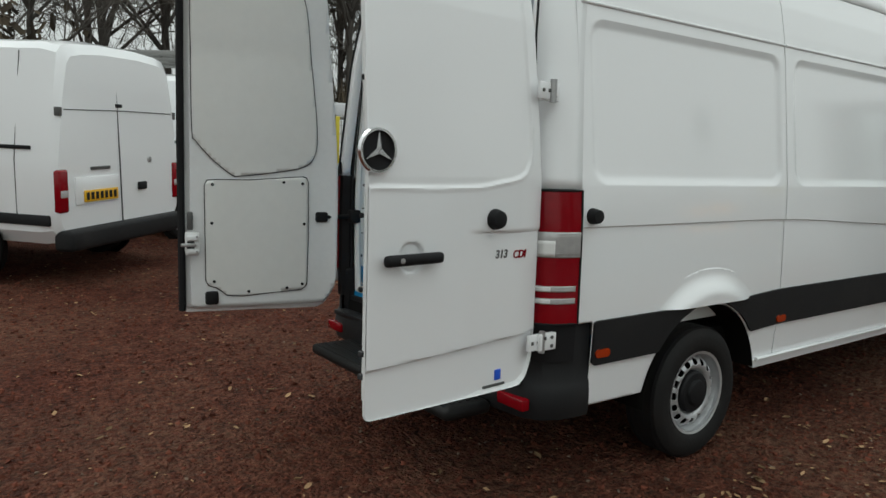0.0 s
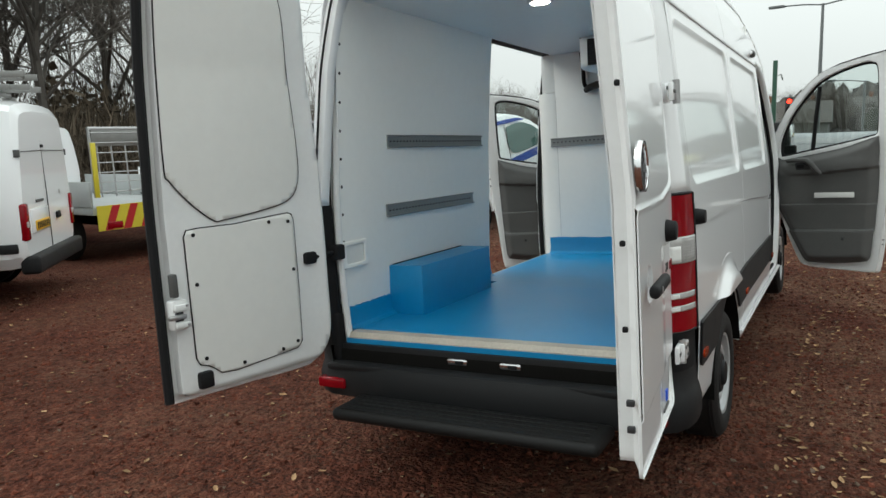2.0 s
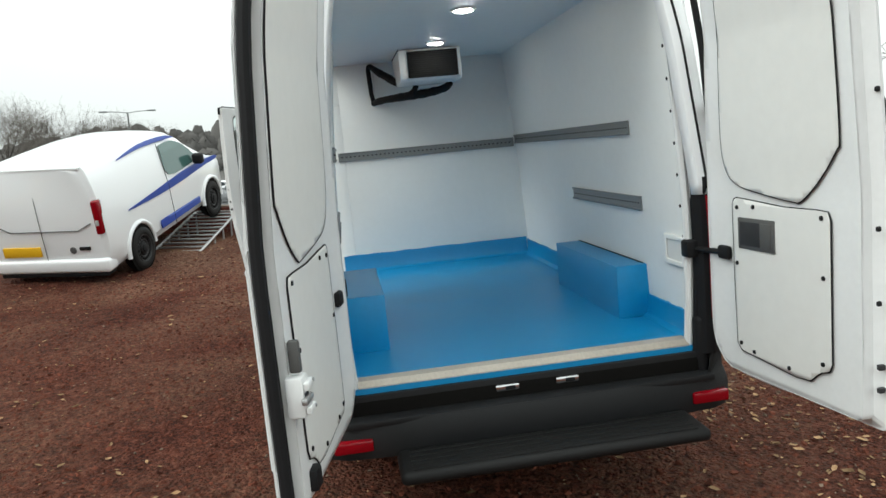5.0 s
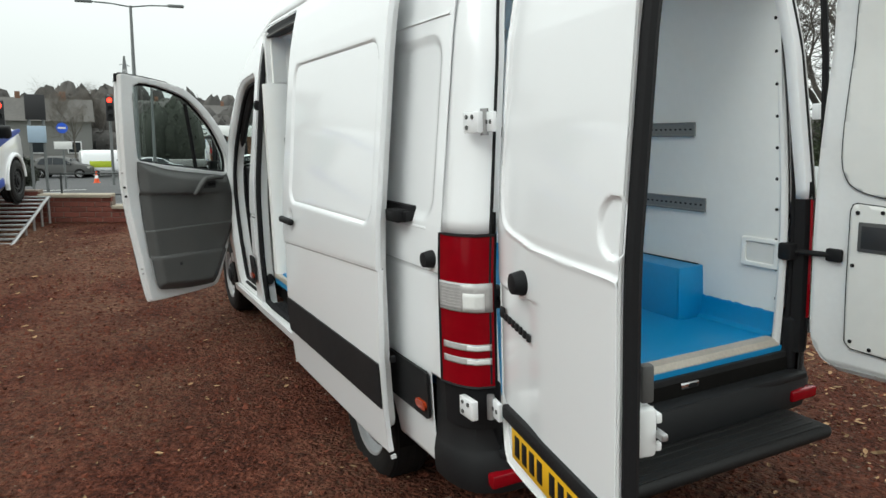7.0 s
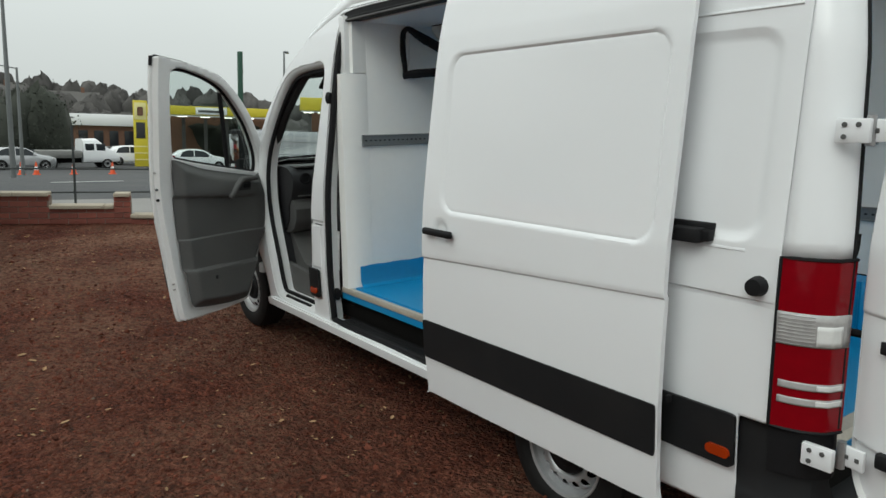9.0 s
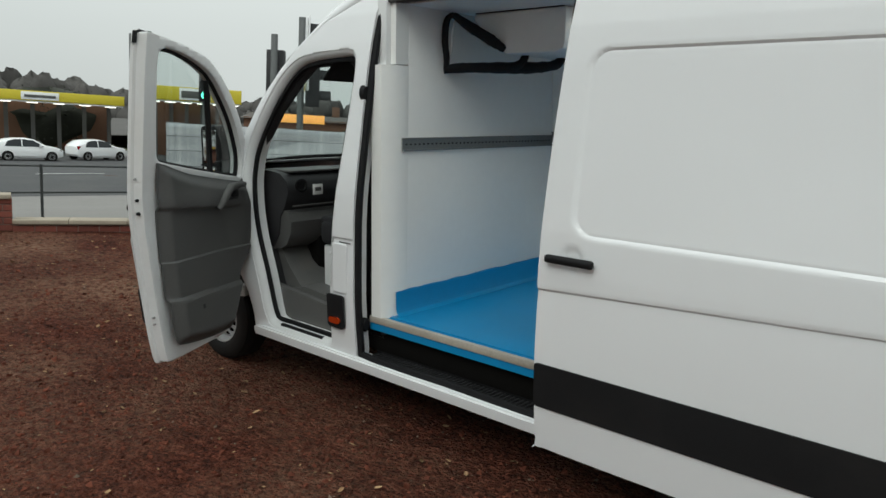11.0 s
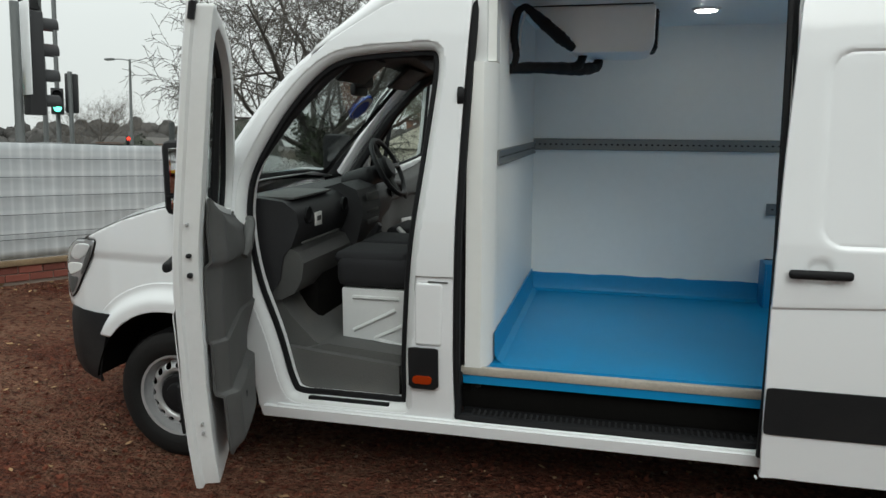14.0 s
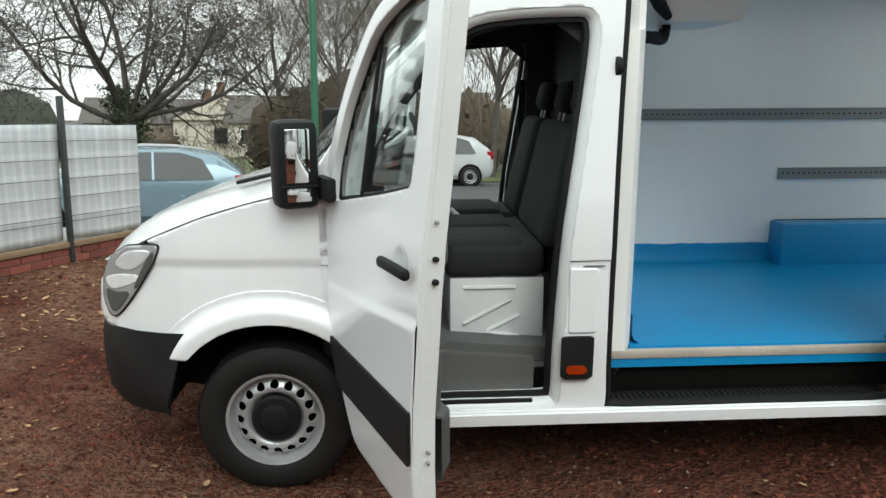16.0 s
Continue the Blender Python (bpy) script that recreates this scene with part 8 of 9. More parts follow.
for az in np.arange(-62, 40, 0.55):
    for layer, (dist, h) in enumerate(((92, 3.0), (120, 4.4), (160, 5.6))):
        x, y = from_eye(0, 2, az + r0.uniform(-0.4, 0.4), dist + r0.uniform(-6, 6))
        base = np.interp(dist, (92, 160), (-1.0, 2.4)) + 0.8 * math.sin(az * 0.35 + layer)
        k = np.interp(az, (-62, -36, -28, -8, 8, 22, 40), (0.55, 0.55, 0.50, 0.95, 0.85, 0.5, 0.45))
        woods.append((x, y, base - 1.0, r0.uniform(1.6, 3.0), 0.80 * h * k * r0.uniform(0.7, 1.1)))
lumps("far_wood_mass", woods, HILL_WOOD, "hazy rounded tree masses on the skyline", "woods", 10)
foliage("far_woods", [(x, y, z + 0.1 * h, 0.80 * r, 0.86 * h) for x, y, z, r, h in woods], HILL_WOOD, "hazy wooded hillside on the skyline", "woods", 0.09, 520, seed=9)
b = bmesh.new()
rows = []
for dist, z0 in ((78, -1.7), (100, 0.3), (140, 2.2), (200, 4.6), (420, 5.5)):
    rows.append([(*from_eye(0, 2, az, dist), z0 * float(np.interp(az, (-70, -36, -28, -8, 8, 60), (0.15, 0.2, 0.3, 0.9, 1.0, 0.8))) + 0.25 * math.sin(az * 0.7) * (dist > 90)) for az in np.arange(-72, 60, 2.0)])
grid(b, rows)
tagged(part("far_hill", b, HILL_WOOD, solid=0.05), "far hillside beyond the town", "hill", kind="structure")

# houses
RENDER_W = principled("cream_render", (0.52, 0.48, 0.40), 0.85, vary=0.06, scale=1.0)
ROOF_T = principled("grey_roof_tiles", (0.085, 0.075, 0.068), 0.85, vary=0.15, scale=4, bump=0.3, bump_scale=15)
BROWN_B = principled("brown_brickwork", (0.16, 0.085, 0.055), 0.9, vary=0.12, scale=4)
# far house walls with the distance haze painted into their colour
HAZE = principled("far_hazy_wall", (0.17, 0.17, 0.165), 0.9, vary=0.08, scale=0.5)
def house(m, w, d, h, rise_h, label, wall=RENDER_W, name="house"):
    o = root(name, m, label, "house", "houses beyond the road")
    part("wall", boxed(-w / 2, w / 2, -d / 2, d / 2, -1.0, h), wall, o)
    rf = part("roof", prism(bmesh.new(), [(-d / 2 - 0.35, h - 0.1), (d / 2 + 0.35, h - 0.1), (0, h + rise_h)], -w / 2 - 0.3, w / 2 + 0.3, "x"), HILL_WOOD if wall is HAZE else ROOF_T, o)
    part("gable", prism(bmesh.new(), [(-d / 2, h - 0.1), (d / 2, h - 0.1), (0, h + rise_h - 0.3)], -w / 2 - 0.32, w / 2 + 0.32, "x"), wall, o)
    part("chimney", boxed(-w / 4 - 0.3, -w / 4 + 0.3, -0.3, 0.3, h + rise_h - 0.6, h + rise_h + 0.8, 0.02), BROWN_B, rf)
    for s in (1, -1):
        for k in range(max(2, int(w / 2.6))):
            x = -w / 2 + w * (k + 0.5) / max(2, int(w / 2.6))
            wi = part("window", boxed(x - 0.65, x + 0.65, s * d / 2 - 0.05, s * d / 2 + 0.04, 0.9, 2.1, 0.01), PAINT, o)
            part("pane", boxed(x - 0.56, x + 0.56, s * d / 2 - 0.06, s * d / 2 + 0.05, 0.98, 2.02), CAR_GLASS, wi)
    for s in (1, -1):
        part("gable_window", boxed(s * (w / 2 + 0.32) - 0.03, s * (w / 2 + 0.32) + 0.03, -0.6, 0.6, 0.95, 2.1), CAR_GLASS, o)
    return o
for (ex, ey, az, dist), rot, w, d, h, rh, lab, wl in (
        ((4.3, 4, -76.2, 62), -76, 8, 7, 2.8, 2.0, "cream bungalow with a grey gabled roof", RENDER_W),
        ((4.3, 4, -72.6, 64), 14, 12, 7, 2.5, 1.9, "cream bungalow with a long grey roof", RENDER_W),
        ((4.3, 4, -81.5, 58), 5, 9, 7, 2.6, 2.0, "pale house behind bare trees", RENDER_W),
        ((4.3, 4, -87.0, 60), 5, 9, 7, 2.6, 2.0, "pale house behind bare trees", RENDER_W),
        ((4.3, 4, -92.0, 60), 0, 9, 7, 2.6, 2.2, "pale house behind bare trees", RENDER_W),
        ((4.3, 4, -66.5, 66), 20, 14, 8, 1.9, 0.9, "long low pale building beyond the verge", RENDER_W),
        ((3.5, 4.2, -58.2, 62), 30, 13, 8, 3.0, 0.5, "low brown brick building", BROWN_B),
        ((1.8, 4.0, -39.2, 62), 45, 9, 9, 3.8, 0.4, "brown brick building with a flat roof", BROWN_B),
        ((1.8, 4.0, -36.2, 68), 45, 8, 9, 2.6, 0.5, "low brown brick building", BROWN_B),
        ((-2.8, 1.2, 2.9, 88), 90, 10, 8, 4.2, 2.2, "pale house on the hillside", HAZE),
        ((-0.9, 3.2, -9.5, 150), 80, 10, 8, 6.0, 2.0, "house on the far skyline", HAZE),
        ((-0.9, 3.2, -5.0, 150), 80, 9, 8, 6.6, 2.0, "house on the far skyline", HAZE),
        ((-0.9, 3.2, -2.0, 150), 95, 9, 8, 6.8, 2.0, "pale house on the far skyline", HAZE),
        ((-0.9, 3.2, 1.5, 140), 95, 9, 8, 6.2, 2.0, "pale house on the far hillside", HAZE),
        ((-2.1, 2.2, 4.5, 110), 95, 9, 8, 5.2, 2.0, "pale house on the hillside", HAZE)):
    x, y = from_eye(ex, ey, az, dist)
    house(pose(x, y, land(x, y), 0, 0, rot), w, d, h, rh, lab, wl)

lm, LL = line_pose(from_eye(-0.9, 3.0, -8.7, 80), from_eye(-0.9, 3.0, -17.5, 82))
lb = root("low_building", lm, "long low brown building with a white fascia", "building")
part("wall", boxed(0, LL, 0, 9, -3.0, 0.80), BROWN_B, lb, "brown brick wall")
part("fascia", boxed(-0.3, LL + 0.3, -0.35, 9.3, 0.78, 1.92, 0.04), PAINT, lb, "white fascia")
for k in range(9):
    wx = LL * (k + 0.5) / 9
    part("window", boxed(wx - 0.42, wx + 0.42, -0.04, 0.05, -1.6, 0.3, 0.02), CAR_GLASS, lb)
x, y = from_eye(1.84, 4.03, -38.6, 54)
sg0 = root("lit_sign", pose(x, y, 1.55, 0, 0, 51), "orange lit sign board on a brick building", "sign")
part("panel", boxed(-1.9, 1.9, -0.1, 0.1, 0.0, 0.62, 0.02), glowing("orange_sign_glow", (0.95, 0.42, 0.10), 0.7), sg0)

# petrol station: yellow canopy and pole sign
CANOPY_GLOW = glowing("canopy_lamp_glow", (1.0, 0.97, 0.85), 2.5)
def canopy_at(ex, ey, az0, az1, dist, name, z0, z1):
    p, q = from_eye(ex, ey, az0, dist), from_eye(ex, ey, az1, dist)
    m, L = line_pose(p, q)
    c = root("station_canopy", m, "yellow petrol station canopy on posts", "canopy")
    part("fascia", boxed(0, L, 0, 6, z0, z1, 0.03), YELLOW, c, "yellow fascia")
    part("fascia_panel", boxed(L * 0.35, L * 0.58, -0.05, 0.0, z0 + 0.08, z1 - 0.08, 0.01), PAINT, c, "white fascia panel")
    part("fascia_mark", boxed(L * 0.37, L * 0.56, -0.08, -0.05, z0 + 0.25, z1 - 0.3, 0.01), CAB_GREY, c, "grey lettering bar")
    part("soffit", boxed(0.1, L - 0.1, 0.1, 5.9, z0 - 0.12, z0), PAINT, c, "pale soffit")
    for k in range(6):
        part("soffit_lamp", boxed(L * (k + 0.5) / 6 - 0.4, L * (k + 0.5) / 6 + 0.4, 1.0, 1.8, z0 - 0.17, z0 - 0.12), CANOPY_GLOW, c, "lit canopy lamp")
        part("column", boxed(L * (k + 0.5) / 6 - 0.15, L * (k + 0.5) / 6 + 0.15, 2.8, 3.1, -2.4, z0), CAB_GREY, c)
    part("shop", boxed(0.5, L - 0.5, 7, 12, -2.4, z0 + 0.1, 0.05), BROWN_B, c, "low shop behind the canopy")
    return c
canopy_at(-0.9, 3.2, -14.5, -24.2, 66, "a", 2.05, 2.80)
canopy_at(1.2, 4.0, -27.0, -33.8, 62, "b", 2.75, 3.85)
sx, sy = from_eye(-0.9, 3.0, -13.9, 60)
ps = root("pole_sign", pose(sx, sy, land(sx, sy), 0, 0, -104), "tall yellow petrol price sign", "sign")
part("panel", boxed(-0.50, 0.50, -0.12, 0.12, 0.0, 4.98, 0.03), YELLOW, ps, "yellow sign panel")
part("price_panel", boxed(-0.32, 0.32, -0.16, -0.12, 2.15, 3.35, 0.01), CAB_DARK, ps, "dark price panel")
part("mark_plate", boxed(-0.42, 0.42, -0.15, -0.12, 3.55, 4.82, 0.02), PALE_YELLOW, ps, "pale yellow plate")
part("mark", boxed(-0.20, 0.20, -0.17, -0.15, 3.85, 4.50, 0.08), BROWN_B, ps, "plain brown mark")
for z in (0.5, 1.0, 1.5):
    part("sign_line", boxed(-0.46, 0.46, -0.14, -0.12, z, z + 0.08, 0.01), PALE_YELLOW, ps)

# cars on the road
SIDE_PATCH = principled("yellow_green_patch", (0.42, 0.50, 0.03), 0.5, vary=0.05)
def car(m, paint, label, kind="hatchback"):
    c = root("parked_car" if kind == "hatchback" else kind, m, label, "car", "cars beyond the fence")
    W = 0.88
    if kind == "hatchback":
        rs = [ring(0.0, 0.74, 0.95, 0.42, 0.80, 0.9), ring(0.12, 0.84, 1.10, 0.28, 0.86, 0.86), ring(0.5, W, 1.38, 0.22, 0.90, 0.74), ring(1.1, W, 1.47, 0.22, 0.90, 0.72), ring(1.8, W, 1.49, 0.22, 0.90, 0.72), ring(2.3, W, 1.40, 0.22, 0.90, 0.73), ring(3.0, W, 1.02, 0.22, 0.86, 0.86), ring(3.6, 0.85, 0.92, 0.22, 0.78, 0.88), ring(4.0, 0.72, 0.74, 0.30, 0.62, 0.9)]
        part("body", loft(bmesh.new(), rs), paint, c, smooth=28)
        win = [(0.55, 0.95), (2.85, 0.95), (2.25, 1.36), (1.7, 1.42), (1.1, 1.41), (0.75, 1.30)]
        screen_x, wheels = 2.62, (0.72, 3.28)
    else:
        rs = [ring(0.0, 0.9, 1.75, 0.45, 1.1, 0.85), ring(0.1, 0.95, 1.9, 0.4, 1.1, 0.85), ring(2.6, 0.95, 1.92, 0.4, 1.1, 0.84), ring(3.1, 0.95, 1.70, 0.4, 1.1, 0.82), ring(3.6, 0.94, 1.2, 0.4, 1.0, 0.9), ring(4.4, 0.82, 0.85, 0.45, 0.75, 0.9)]
        part("body", loft(bmesh.new(), rs), paint, c, smooth=28)
        win = [(2.3, 1.12), (3.35, 1.12), (3.0, 1.62), (2.4, 1.66)]
        screen_x, wheels = 3.3, (0.8, 3.6)
        for s in (1, -1):
            part("side_patch", boxed(0.5, 2.1, s * 0.955 - 0.012, s * 0.955 + 0.012, 0.7, 1.15, 0.004), SIDE_PATCH, c, "yellow-green side patch")
    for s in (1, -1):
        def flank(u, z, s=s):
            return stack(u, s * (0.892 * np.interp(z, (0.3, 0.92, 1.2, 1.5, 1.9), (1.0, 1.0, 0.90, 0.78, 0.7) if kind == "hatchback" else (1.06, 1.06, 1.05, 0.98, 0.9))), z)
        part("side_window", sheet(bmesh.new(), polygon(win), flank, 0.4, 3.5, 0.9, 1.7, 0.06), CAR_GLASS, c, "dark side window", solid=0.02)
        part("window_post", tube(bmesh.new(), [tuple(flank(np.array([1.55]), np.array([z]))[0]) for z in (0.95, 1.2, 1.42)], 0.03, 5), paint, c) if kind == "hatchback" else None
        for x in wheels:
            # flat dark disc in place of a shaded wheel hollow
            part("arch", lathe(bmesh.new(), [(0.35, -0.04), (0.35, 0.006), (0.0001, 0.007)], 24, Matrix.Translation((x, s * 0.878, 0.31)) @ Matrix.Rotation(-s * math.pi / 2, 4, "X")), DARK, c)
            road_wheel(c, x, s * 0.81, 0.30, s, r=0.30, width=0.19, holes=8)
        part("tail_lamp", boxed(0.02, 0.22, s * 0.74 - 0.09, s * 0.74 + 0.09, 0.78, 1.02, 0.03), RED_LENS, c, "red tail lamp")
        part("head_lamp", boxed(3.62, 3.92, s * 0.66 - 0.12, s * 0.66 + 0.12, 0.66, 0.80, 0.04), CLEAR_LENS, c, "clear headlamp")
        part("mirror", boxed(2.55, 2.70, s * 0.97 - 0.08, s * 0.97 + 0.08, 0.95, 1.08, 0.03), paint, c)
    part("windscreen", prism(bmesh.new(), [(-0.66, 0.98), (0.66, 0.98), (0.56, 1.34), (-0.56, 1.34)], screen_x, screen_x + 0.10, "x", Matrix.Translation((0.0, 0, 0))), CAR_GLASS, c)
    return c
def put(x, y, heading):
    return pose(x, y, land(x, y) + 0.02, 0, 0, heading)
car(put(7.25, -9.75, 14), SILVER_BLUE, "pale blue hatchback standing on the road")
car(put(8.3, -12.6, 10), GREY_PAINT, "grey-green hatchback on the far lane")
car(put(1.8, -17.6, 8), GREY_PAINT, "silver hatchback standing on the road")
car(put(-5.5, -15.5, 5), SILVER, "silver hatchback further along the road")
for az, dist, hd2, paint, lab, kd in ((-4.2, 56, -86, SILVER, "silver car waiting on the road", "hatchback"), (-15.9, 57, -102, PAINT, "white car waiting on the road", "hatchback"), (-11.6, 62, -95, PAINT, "white car near the petrol station", "hatchback"), (-20.5, 59, -80, PAINT, "white car passing the petrol station", "hatchback"),
                                      (-1.0, 58, -84, PAINT, "white van with green side patches waiting on the road", "waiting_van"), (2.0, 58, -105, CAB_GREY, "dark car waiting on the road", "hatchback"), (5.0, 50, 95, PAINT, "white car on the road", "hatchback"), (3.6, 48, 95, SILVER, "silver car on the road", "hatchback")):
    x, y = from_eye(-0.9, 3.0, az, dist)
    car(put(x, y, hd2), paint, lab, kd)
def flatbed(m):
    t = root("pickup_truck", m, "white flatbed pickup truck on the road", "truck")
    part("cab", loft(bmesh.new(), [ring(2.6, 0.95, 2.05, 0.45, 1.2, 0.86), ring(3.6, 0.95, 2.08, 0.45, 1.2, 0.85), ring(4.3, 0.95, 1.5, 0.45, 1.15, 0.85), ring(5.1, 0.86, 1.0, 0.5, 0.85, 0.9)]), PAINT, t, "white cab")
    part("bed", boxed(-0.6, 2.5, -1.0, 1.0, 0.75, 1.25, 0.03), LADDER, t, "grey load bed")
    part("chassis", boxed(-0.4, 4.8, -0.5, 0.5, 0.4, 0.75, 0.02), DARK, t)
    for s in (1, -1):
        for k in (2.75, 3.5):
            part("side_window", boxed(k, k + 0.6, s * 0.90 - 0.04, s * 0.90 + 0.04, 1.25, 1.75, 0.03), CAR_GLASS, t)
        for x in (0.6, 4.2):
            road_wheel(t, x, s * 0.85, 0.35, s, r=0.35)
    return t
x, y = from_eye(-0.9, 3.0, -7.3, 57)
flatbed(put(x, y, -84))
CONE = principled("orange_cone", (0.70, 0.09, 0.02), 0.5, vary=0.05)
for az, dist in ((-6.4, 47), (-7.3, 47), (-9.6, 47), (-12.1, 47), (-2.4, 48), (2.2, 48)):
    x, y = from_eye(-0.9, 3.2, az, dist)
    c = root("traffic_cone", put(x, y, 0), "orange and white traffic cone on the road", "cone", "traffic cones")
    part("cone", lathe(bmesh.new(), [(0.16, 0.03), (0.03, 0.72)], 14), CONE, c)
    part("cone_base", boxed(-0.2, 0.2, -0.2, 0.2, 0, 0.04, 0.01), CONE, c)
    part("cone_band", lathe(bmesh.new(), [(0.115, 0.28), (0.075, 0.48)], 14), PAINT, c, "white band")

# signals, lamp posts, signs, pylon
SIG_GREEN, SIG_RED = glowing("green_signal", (0.15, 1.0, 0.65), 3.0), glowing("red_signal", (1.0, 0.04, 0.02), 3.0)
POST = principled("grey_lamp_post", (0.17, 0.18, 0.18), 0.5, metal=0.4, vary=0.1)
def signal(m, label, z, lit=None, faces=0.0, lights=3, pole_top=None, board=False):
    s = root("traffic_signal", m, label, "traffic signal", "traffic signals")
    part("pole", tube(bmesh.new(), [(0, 0, -2), (0, 0, pole_top or z + 0.2)], 0.057, 10), POST, s)
    mm = Matrix.Rotation(radians(faces), 4, "Z") @ Matrix.Translation((0.2, 0, z))
    hd = part("signal_head", box(bmesh.new(), -0.10, 0.10, -0.15, 0.15, -0.17 * lights, 0.17 * lights, 0.02, m=mm), CAB_DARK, s, "black signal head")
    if board:
        part("backing_board", box(bmesh.new(), -0.115, -0.10, -0.26, 0.26, -0.17 * lights + 0.26, 0.17 * lights + 0.12, 0.006, m=mm), PAINT, hd, "pale backing board")
    for k in range(lights):
        zz = 0.17 * (lights - 1) - 0.34 * k
        hood = bmesh.new()
        tube(hood, [mm @ Vector((0.10, 0.11 * math.cos(a), zz + 0.11 * math.sin(a))) for a in np.linspace(-0.5, math.pi + 0.5, 14)], 0.012, 5)
        grid(hood, [[tuple(mm @ Vector((xx, 0.115 * math.cos(a), zz + 0.115 * math.sin(a)))) for a in np.linspace(-0.4, math.pi + 0.4, 12)] for xx in (0.10, 0.30)])
        part("hood", hood, CAB_DARK, hd, "black lamp hood")
        mat = SIG_RED if lit == "red" and k == 0 else SIG_GREEN if lit == "green" and k == lights - 1 else CAB_DARK
        part("signal_lens", lathe(bmesh.new(), [(0.095, 0.0), (0.09, 0.012), (0.0001, 0.02)], 16, mm @ Matrix.Translation((0.10, 0, zz)) @ Matrix.Rotation(math.pi / 2, 4, "Y")), mat, hd, "lit lamp" if mat in (SIG_RED, SIG_GREEN) else "")
    return s
signal(pose(10.5, -4.05, 0.2), "tall traffic signal with a pale backing board behind the fence", 2.42, "red", 240, 4, 3.2, True)
signal(pose(10.85, -3.75, 0.2), "dark traffic signal turned away from the yard", 2.15, None, 315, 3, 2.9)
signal(pose(18.24, -6.82, 0), "pedestrian signal showing green", 2.38, "green", 150, 2, 2.9)
signal(pose(17.2, -12.4, 0), "pedestrian signal showing green on a tall pole", 2.62, "green", 130, 2, 5.6)
signal(pose(16.75, -12.35, 0), "traffic signal beside the crossing", 2.85, None, -60, 3, 3.4)
x, y = from_eye(3.5, 4.2, -54.1, 46)
signal(pose(x, y, land(x, y) + 0.6), "pedestrian signal showing red", 2.2, "red", 120, 2, 2.8)
x, y = from_eye(-1.5, 2.7, -3.2, 33)
signal(pose(x, y, land(x, y)), "traffic signal showing red by the road", 3.2, "red", 180, 3, 3.8)
x, y = from_eye(-2.8, 1.2, 6.3, 29)
signal(pose(x, y, land(x, y)), "traffic signal showing red near the small van", 2.4, "red", 180, 3, 2.9)

def street_lamp(m, height, arms, label, mat=POST, reach=1.5):
    s = root("street_lamp", m, label, "street lamp", "street lamps")
    part("column", tube(bmesh.new(), [(0, 0, -1.5), (0, 0, height * 0.5), (0, 0, height)], 0.1, 10, radii=[0.11, 0.085, 0.055]), mat, s)
    for a in arms:
        d = Vector((math.cos(radians(a)), math.sin(radians(a)), 0))
        arm = part("arm", tube(bmesh.new(), [(0, 0, height - 0.05), d * reach * 0.5 + Vector((0, 0, height + 0.05)), d * reach + Vector((0, 0, height + 0.08))], 0.03, 6), mat, s)
        part("lantern", box(bmesh.new(), -0.32, 0.32, -0.12, 0.12, -0.05, 0.06, 0.03, m=Matrix.Translation(d * (reach + 0.3) + Vector((0, 0, height + 0.08))) @ Matrix.Rotation(radians(a), 4, "Z")), mat, arm, "grey lantern")
    return s
street_lamp(pose(32.0, -0.2, -0.7), 7.4, (80, 260), "tall double-armed street lamp by the road")
x, y = from_eye(-2.8, 1.2, 14.9, 62)
street_lamp(pose(x, y, land(x, y)), 7.0, (90, 270), "double-armed street lamp in the distance")
x, y = from_eye(-0.9, 3.2, -6.5, 46)
street_lamp(pose(x, y, land(x, y)), 5.8, (100,), "single-armed street lamp by the road")
x, y = from_eye(2.7, 4.1, -53.4, 42)
street_lamp(pose(x, y, land(x, y)), 6.9, (-20,), "single-armed street lamp by the verge")
x, y = from_eye(0.6, 3.8, -25.7, 48)
street_lamp(pose(x, y, land(x, y)), 7.9, (-30,), "single-armed street lamp by the station")
x, y = from_eye(-2.8, 1.2, 7.9, 60)
street_lamp(pose(x, y, land(x, y)), 5.4, (-70,), "single-armed street lamp in the distance")
x, y = from_eye(1.8, 4.0, -45.9, 21)
cp = root("curved_signal_pole", pose(x, y, land(x, y)), "tall grey pole with a bent top carrying a signal", "pole")
part("shaft", tube(bmesh.new(), [(0, 0, -0.5), (0, 0, 3.6), (-0.25, 0.35, 5.2), (-0.5, 0.7, 6.2)], 0.06, 8), POST, cp)
part("signal_head", box(bmesh.new(), -0.18, 0.18, -0.18, 0.18, 4.6, 5.5, 0.03, m=Matrix.Translation((-0.1, 0.45, 0.4))), CAB_DARK, cp)
x, y = from_eye(4.3, 4.0, -83.2, 15)
gl = root("green_lamp_column", pose(x, y, land(x, y)), "tall green steel column by the road", "post")
part("shaft", tube(bmesh.new(), [(0, 0, -0.5), (0, 0, 6.5)], 0.07, 10), principled("bright_green_paint", (0.02, 0.115, 0.058), 0.5, vary=0.08), gl)
x, y = from_eye(-2.8, 1.2, 2.9, 27)
sg = root("road_sign", pose(x, y, land(x, y), 0, 0, 180), "round blue road sign over a white plate on a post", "sign")
part("post", tube(bmesh.new(), [(0, 0, -0.5), (0, 0, 2.2)], 0.03, 8), POST, sg)
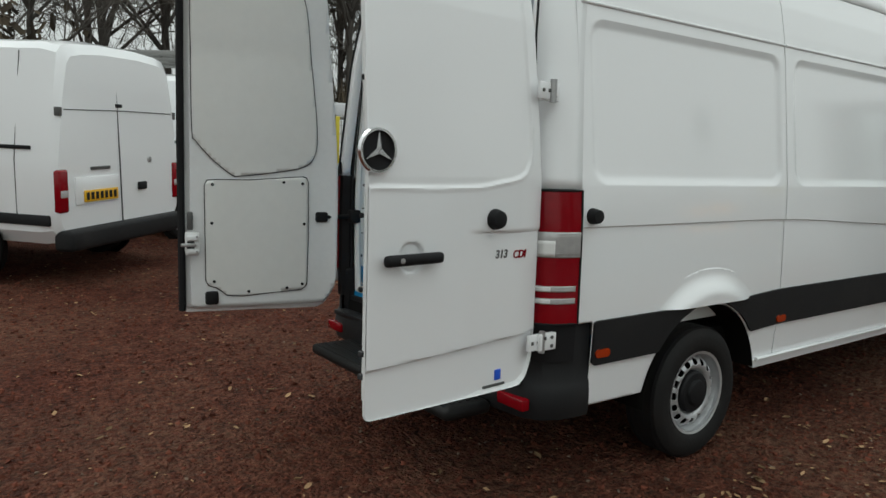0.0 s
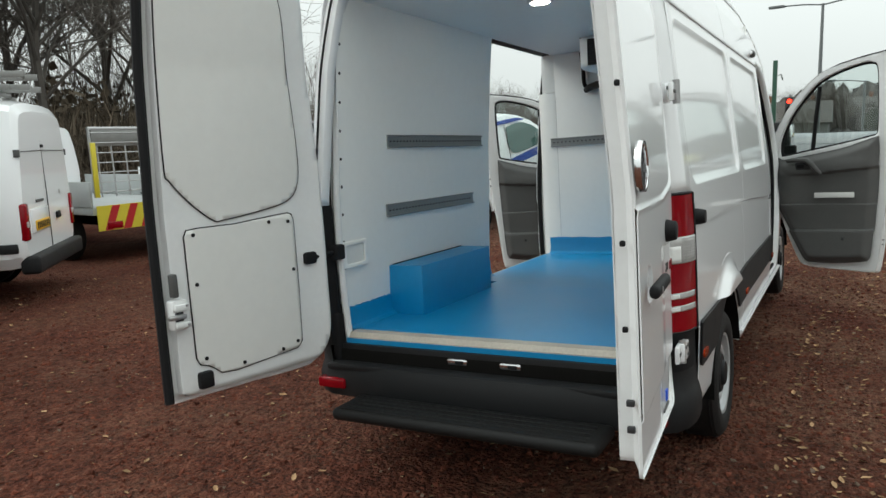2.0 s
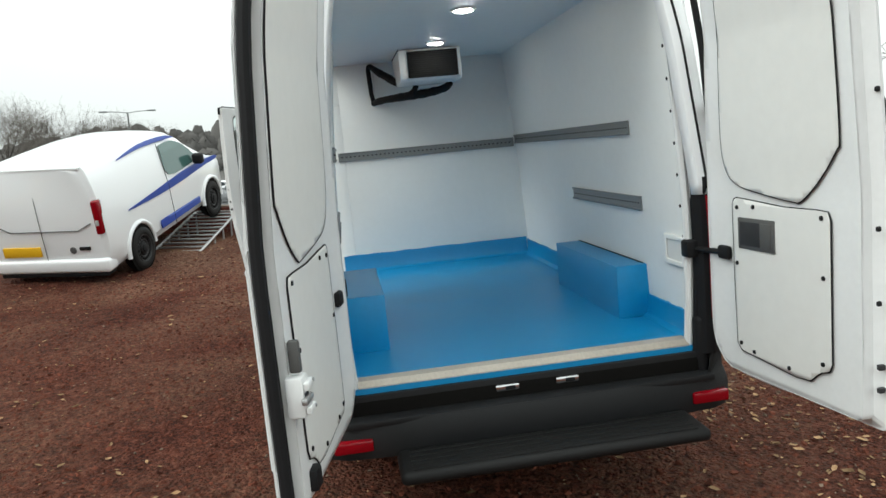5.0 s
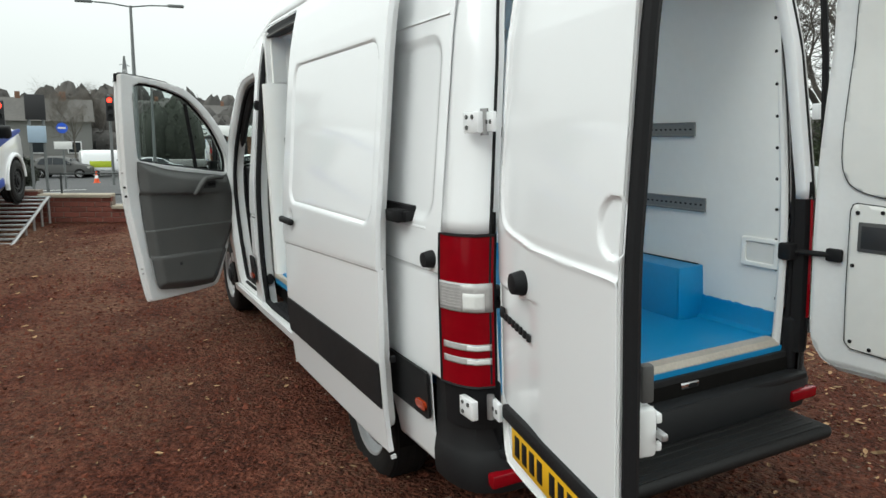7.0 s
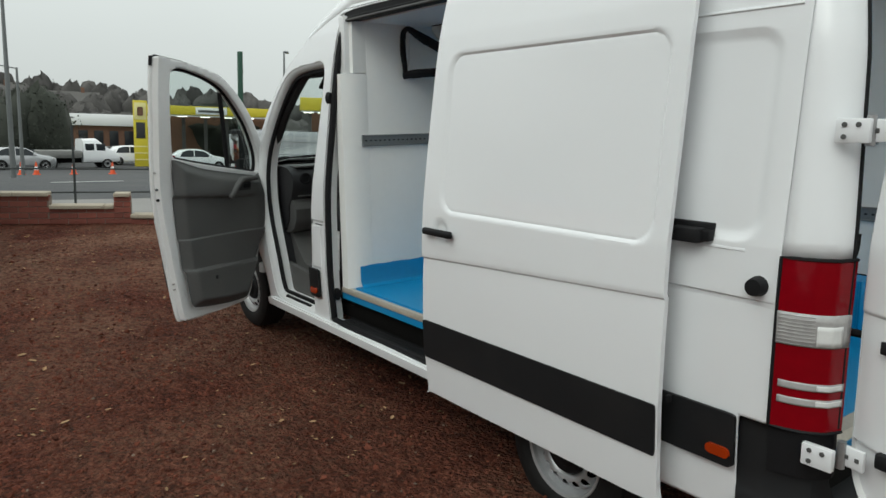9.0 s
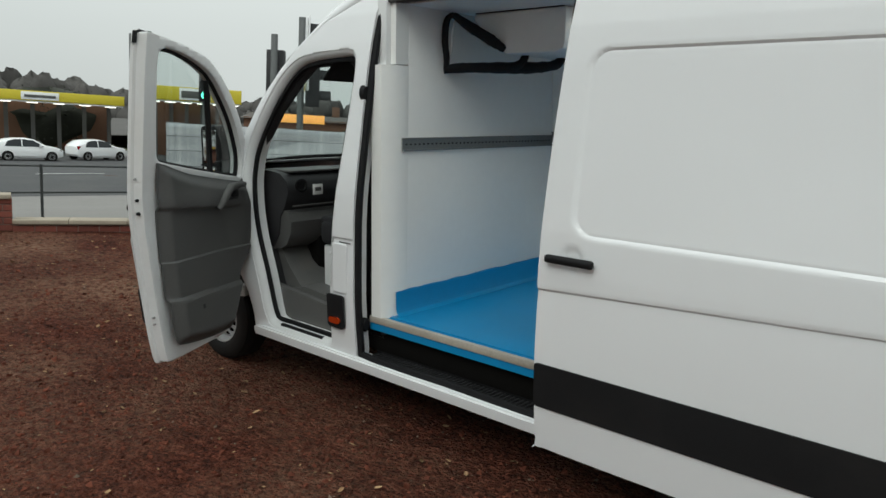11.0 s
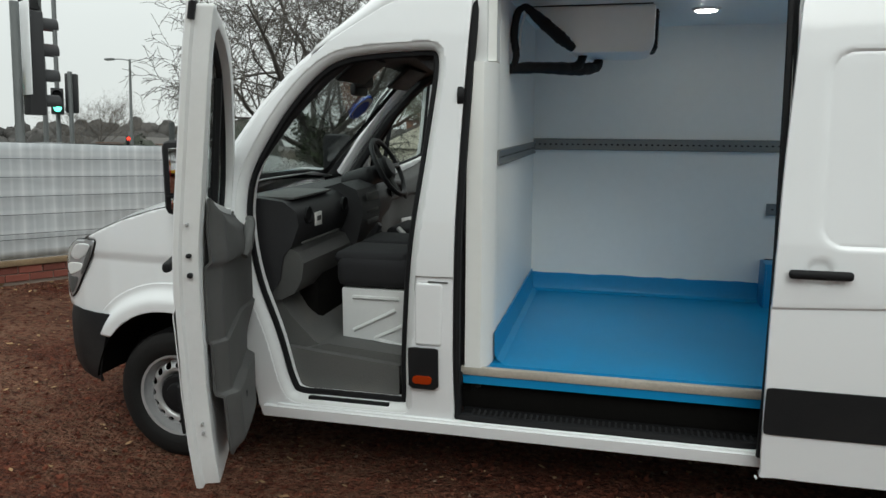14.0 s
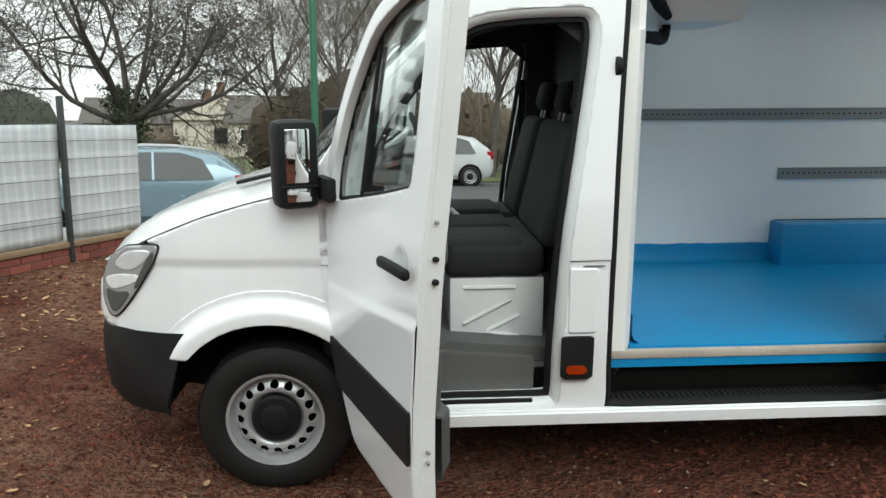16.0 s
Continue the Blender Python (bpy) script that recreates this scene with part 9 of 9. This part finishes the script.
part("disc", lathe(bmesh.new(), [(0.165, 0), (0.165, 0.02), (0.0001, 0.022)], 28, Matrix.Translation((0.03, 0, 1.95)) @ Matrix.Rotation(math.pi / 2, 4, "Y")), STICKER, sg, "blue disc")
part("disc_mark", box(bmesh.new(), 0.052, 0.056, -0.11, 0.11, 1.92, 1.98, 0), PAPER, sg, "plain white bar")
part("plate", boxed(0.03, 0.05, -0.26, 0.26, 1.28, 1.52, 0.005), PAPER, sg, "white plate")
x, y = from_eye(-2.8, 1.2, 5.0, 21)
sb2 = root("sign_board", pose(x, y, land(x, y), 0, 0, 180), "dark back of a large road sign on posts", "sign")
part("board", boxed(0, 0.03, -0.22, 0.22, 1.9, 2.5, 0.01), CAB_DARK, sb2)
part("white_board", boxed(-0.02, 0.03, -0.2, 0.2, 1.35, 1.75, 0.01), principled("pale_blue_board", (0.35, 0.45, 0.55), 0.5), sb2)
for yy in (-0.15, 0.15):
    part("post", tube(bmesh.new(), [(-0.03, yy, -1), (-0.03, yy, 2.4)], 0.035, 6), POST, sb2)
x, y = from_eye(-1.8, 2.5, -3.5, 260)
py = root("pylon", pose(x, y, 0, 0, 0, 60), "distant lattice electricity pylon on the skyline", "pylon")
for sx2 in (1, -1):
    for sy2 in (1, -1):
        part("leg", tube(bmesh.new(), [(sx2 * 2.2, sy2 * 2.2, 4), (sx2 * 0.7, sy2 * 0.7, 16), (sx2 * 0.1, sy2 * 0.1, 24)], 0.16, 5), POST, py)
for z, w in ((15, 3.6), (18, 4.4), (21, 3.2)):
    part("crossarm", tube(bmesh.new(), [(0, -w, z), (0, 0, z + 0.7), (0, w, z)], 0.14, 5), POST, py)
for k in range(7):
    z = 5 + k * 2.4
    w = float(np.interp(z, (4, 16, 24), (2.2, 0.7, 0.1)))
    w2 = float(np.interp(z + 2.4, (4, 16, 24), (2.2, 0.7, 0.1)))
    part("brace", tube(bmesh.new(), [(w, w, z), (-w2, w2, z + 2.4)], 0.1, 4), POST, py)
    part("brace", tube(bmesh.new(), [(-w, w, z), (w2, w2, z + 2.4)], 0.1, 4), POST, py)
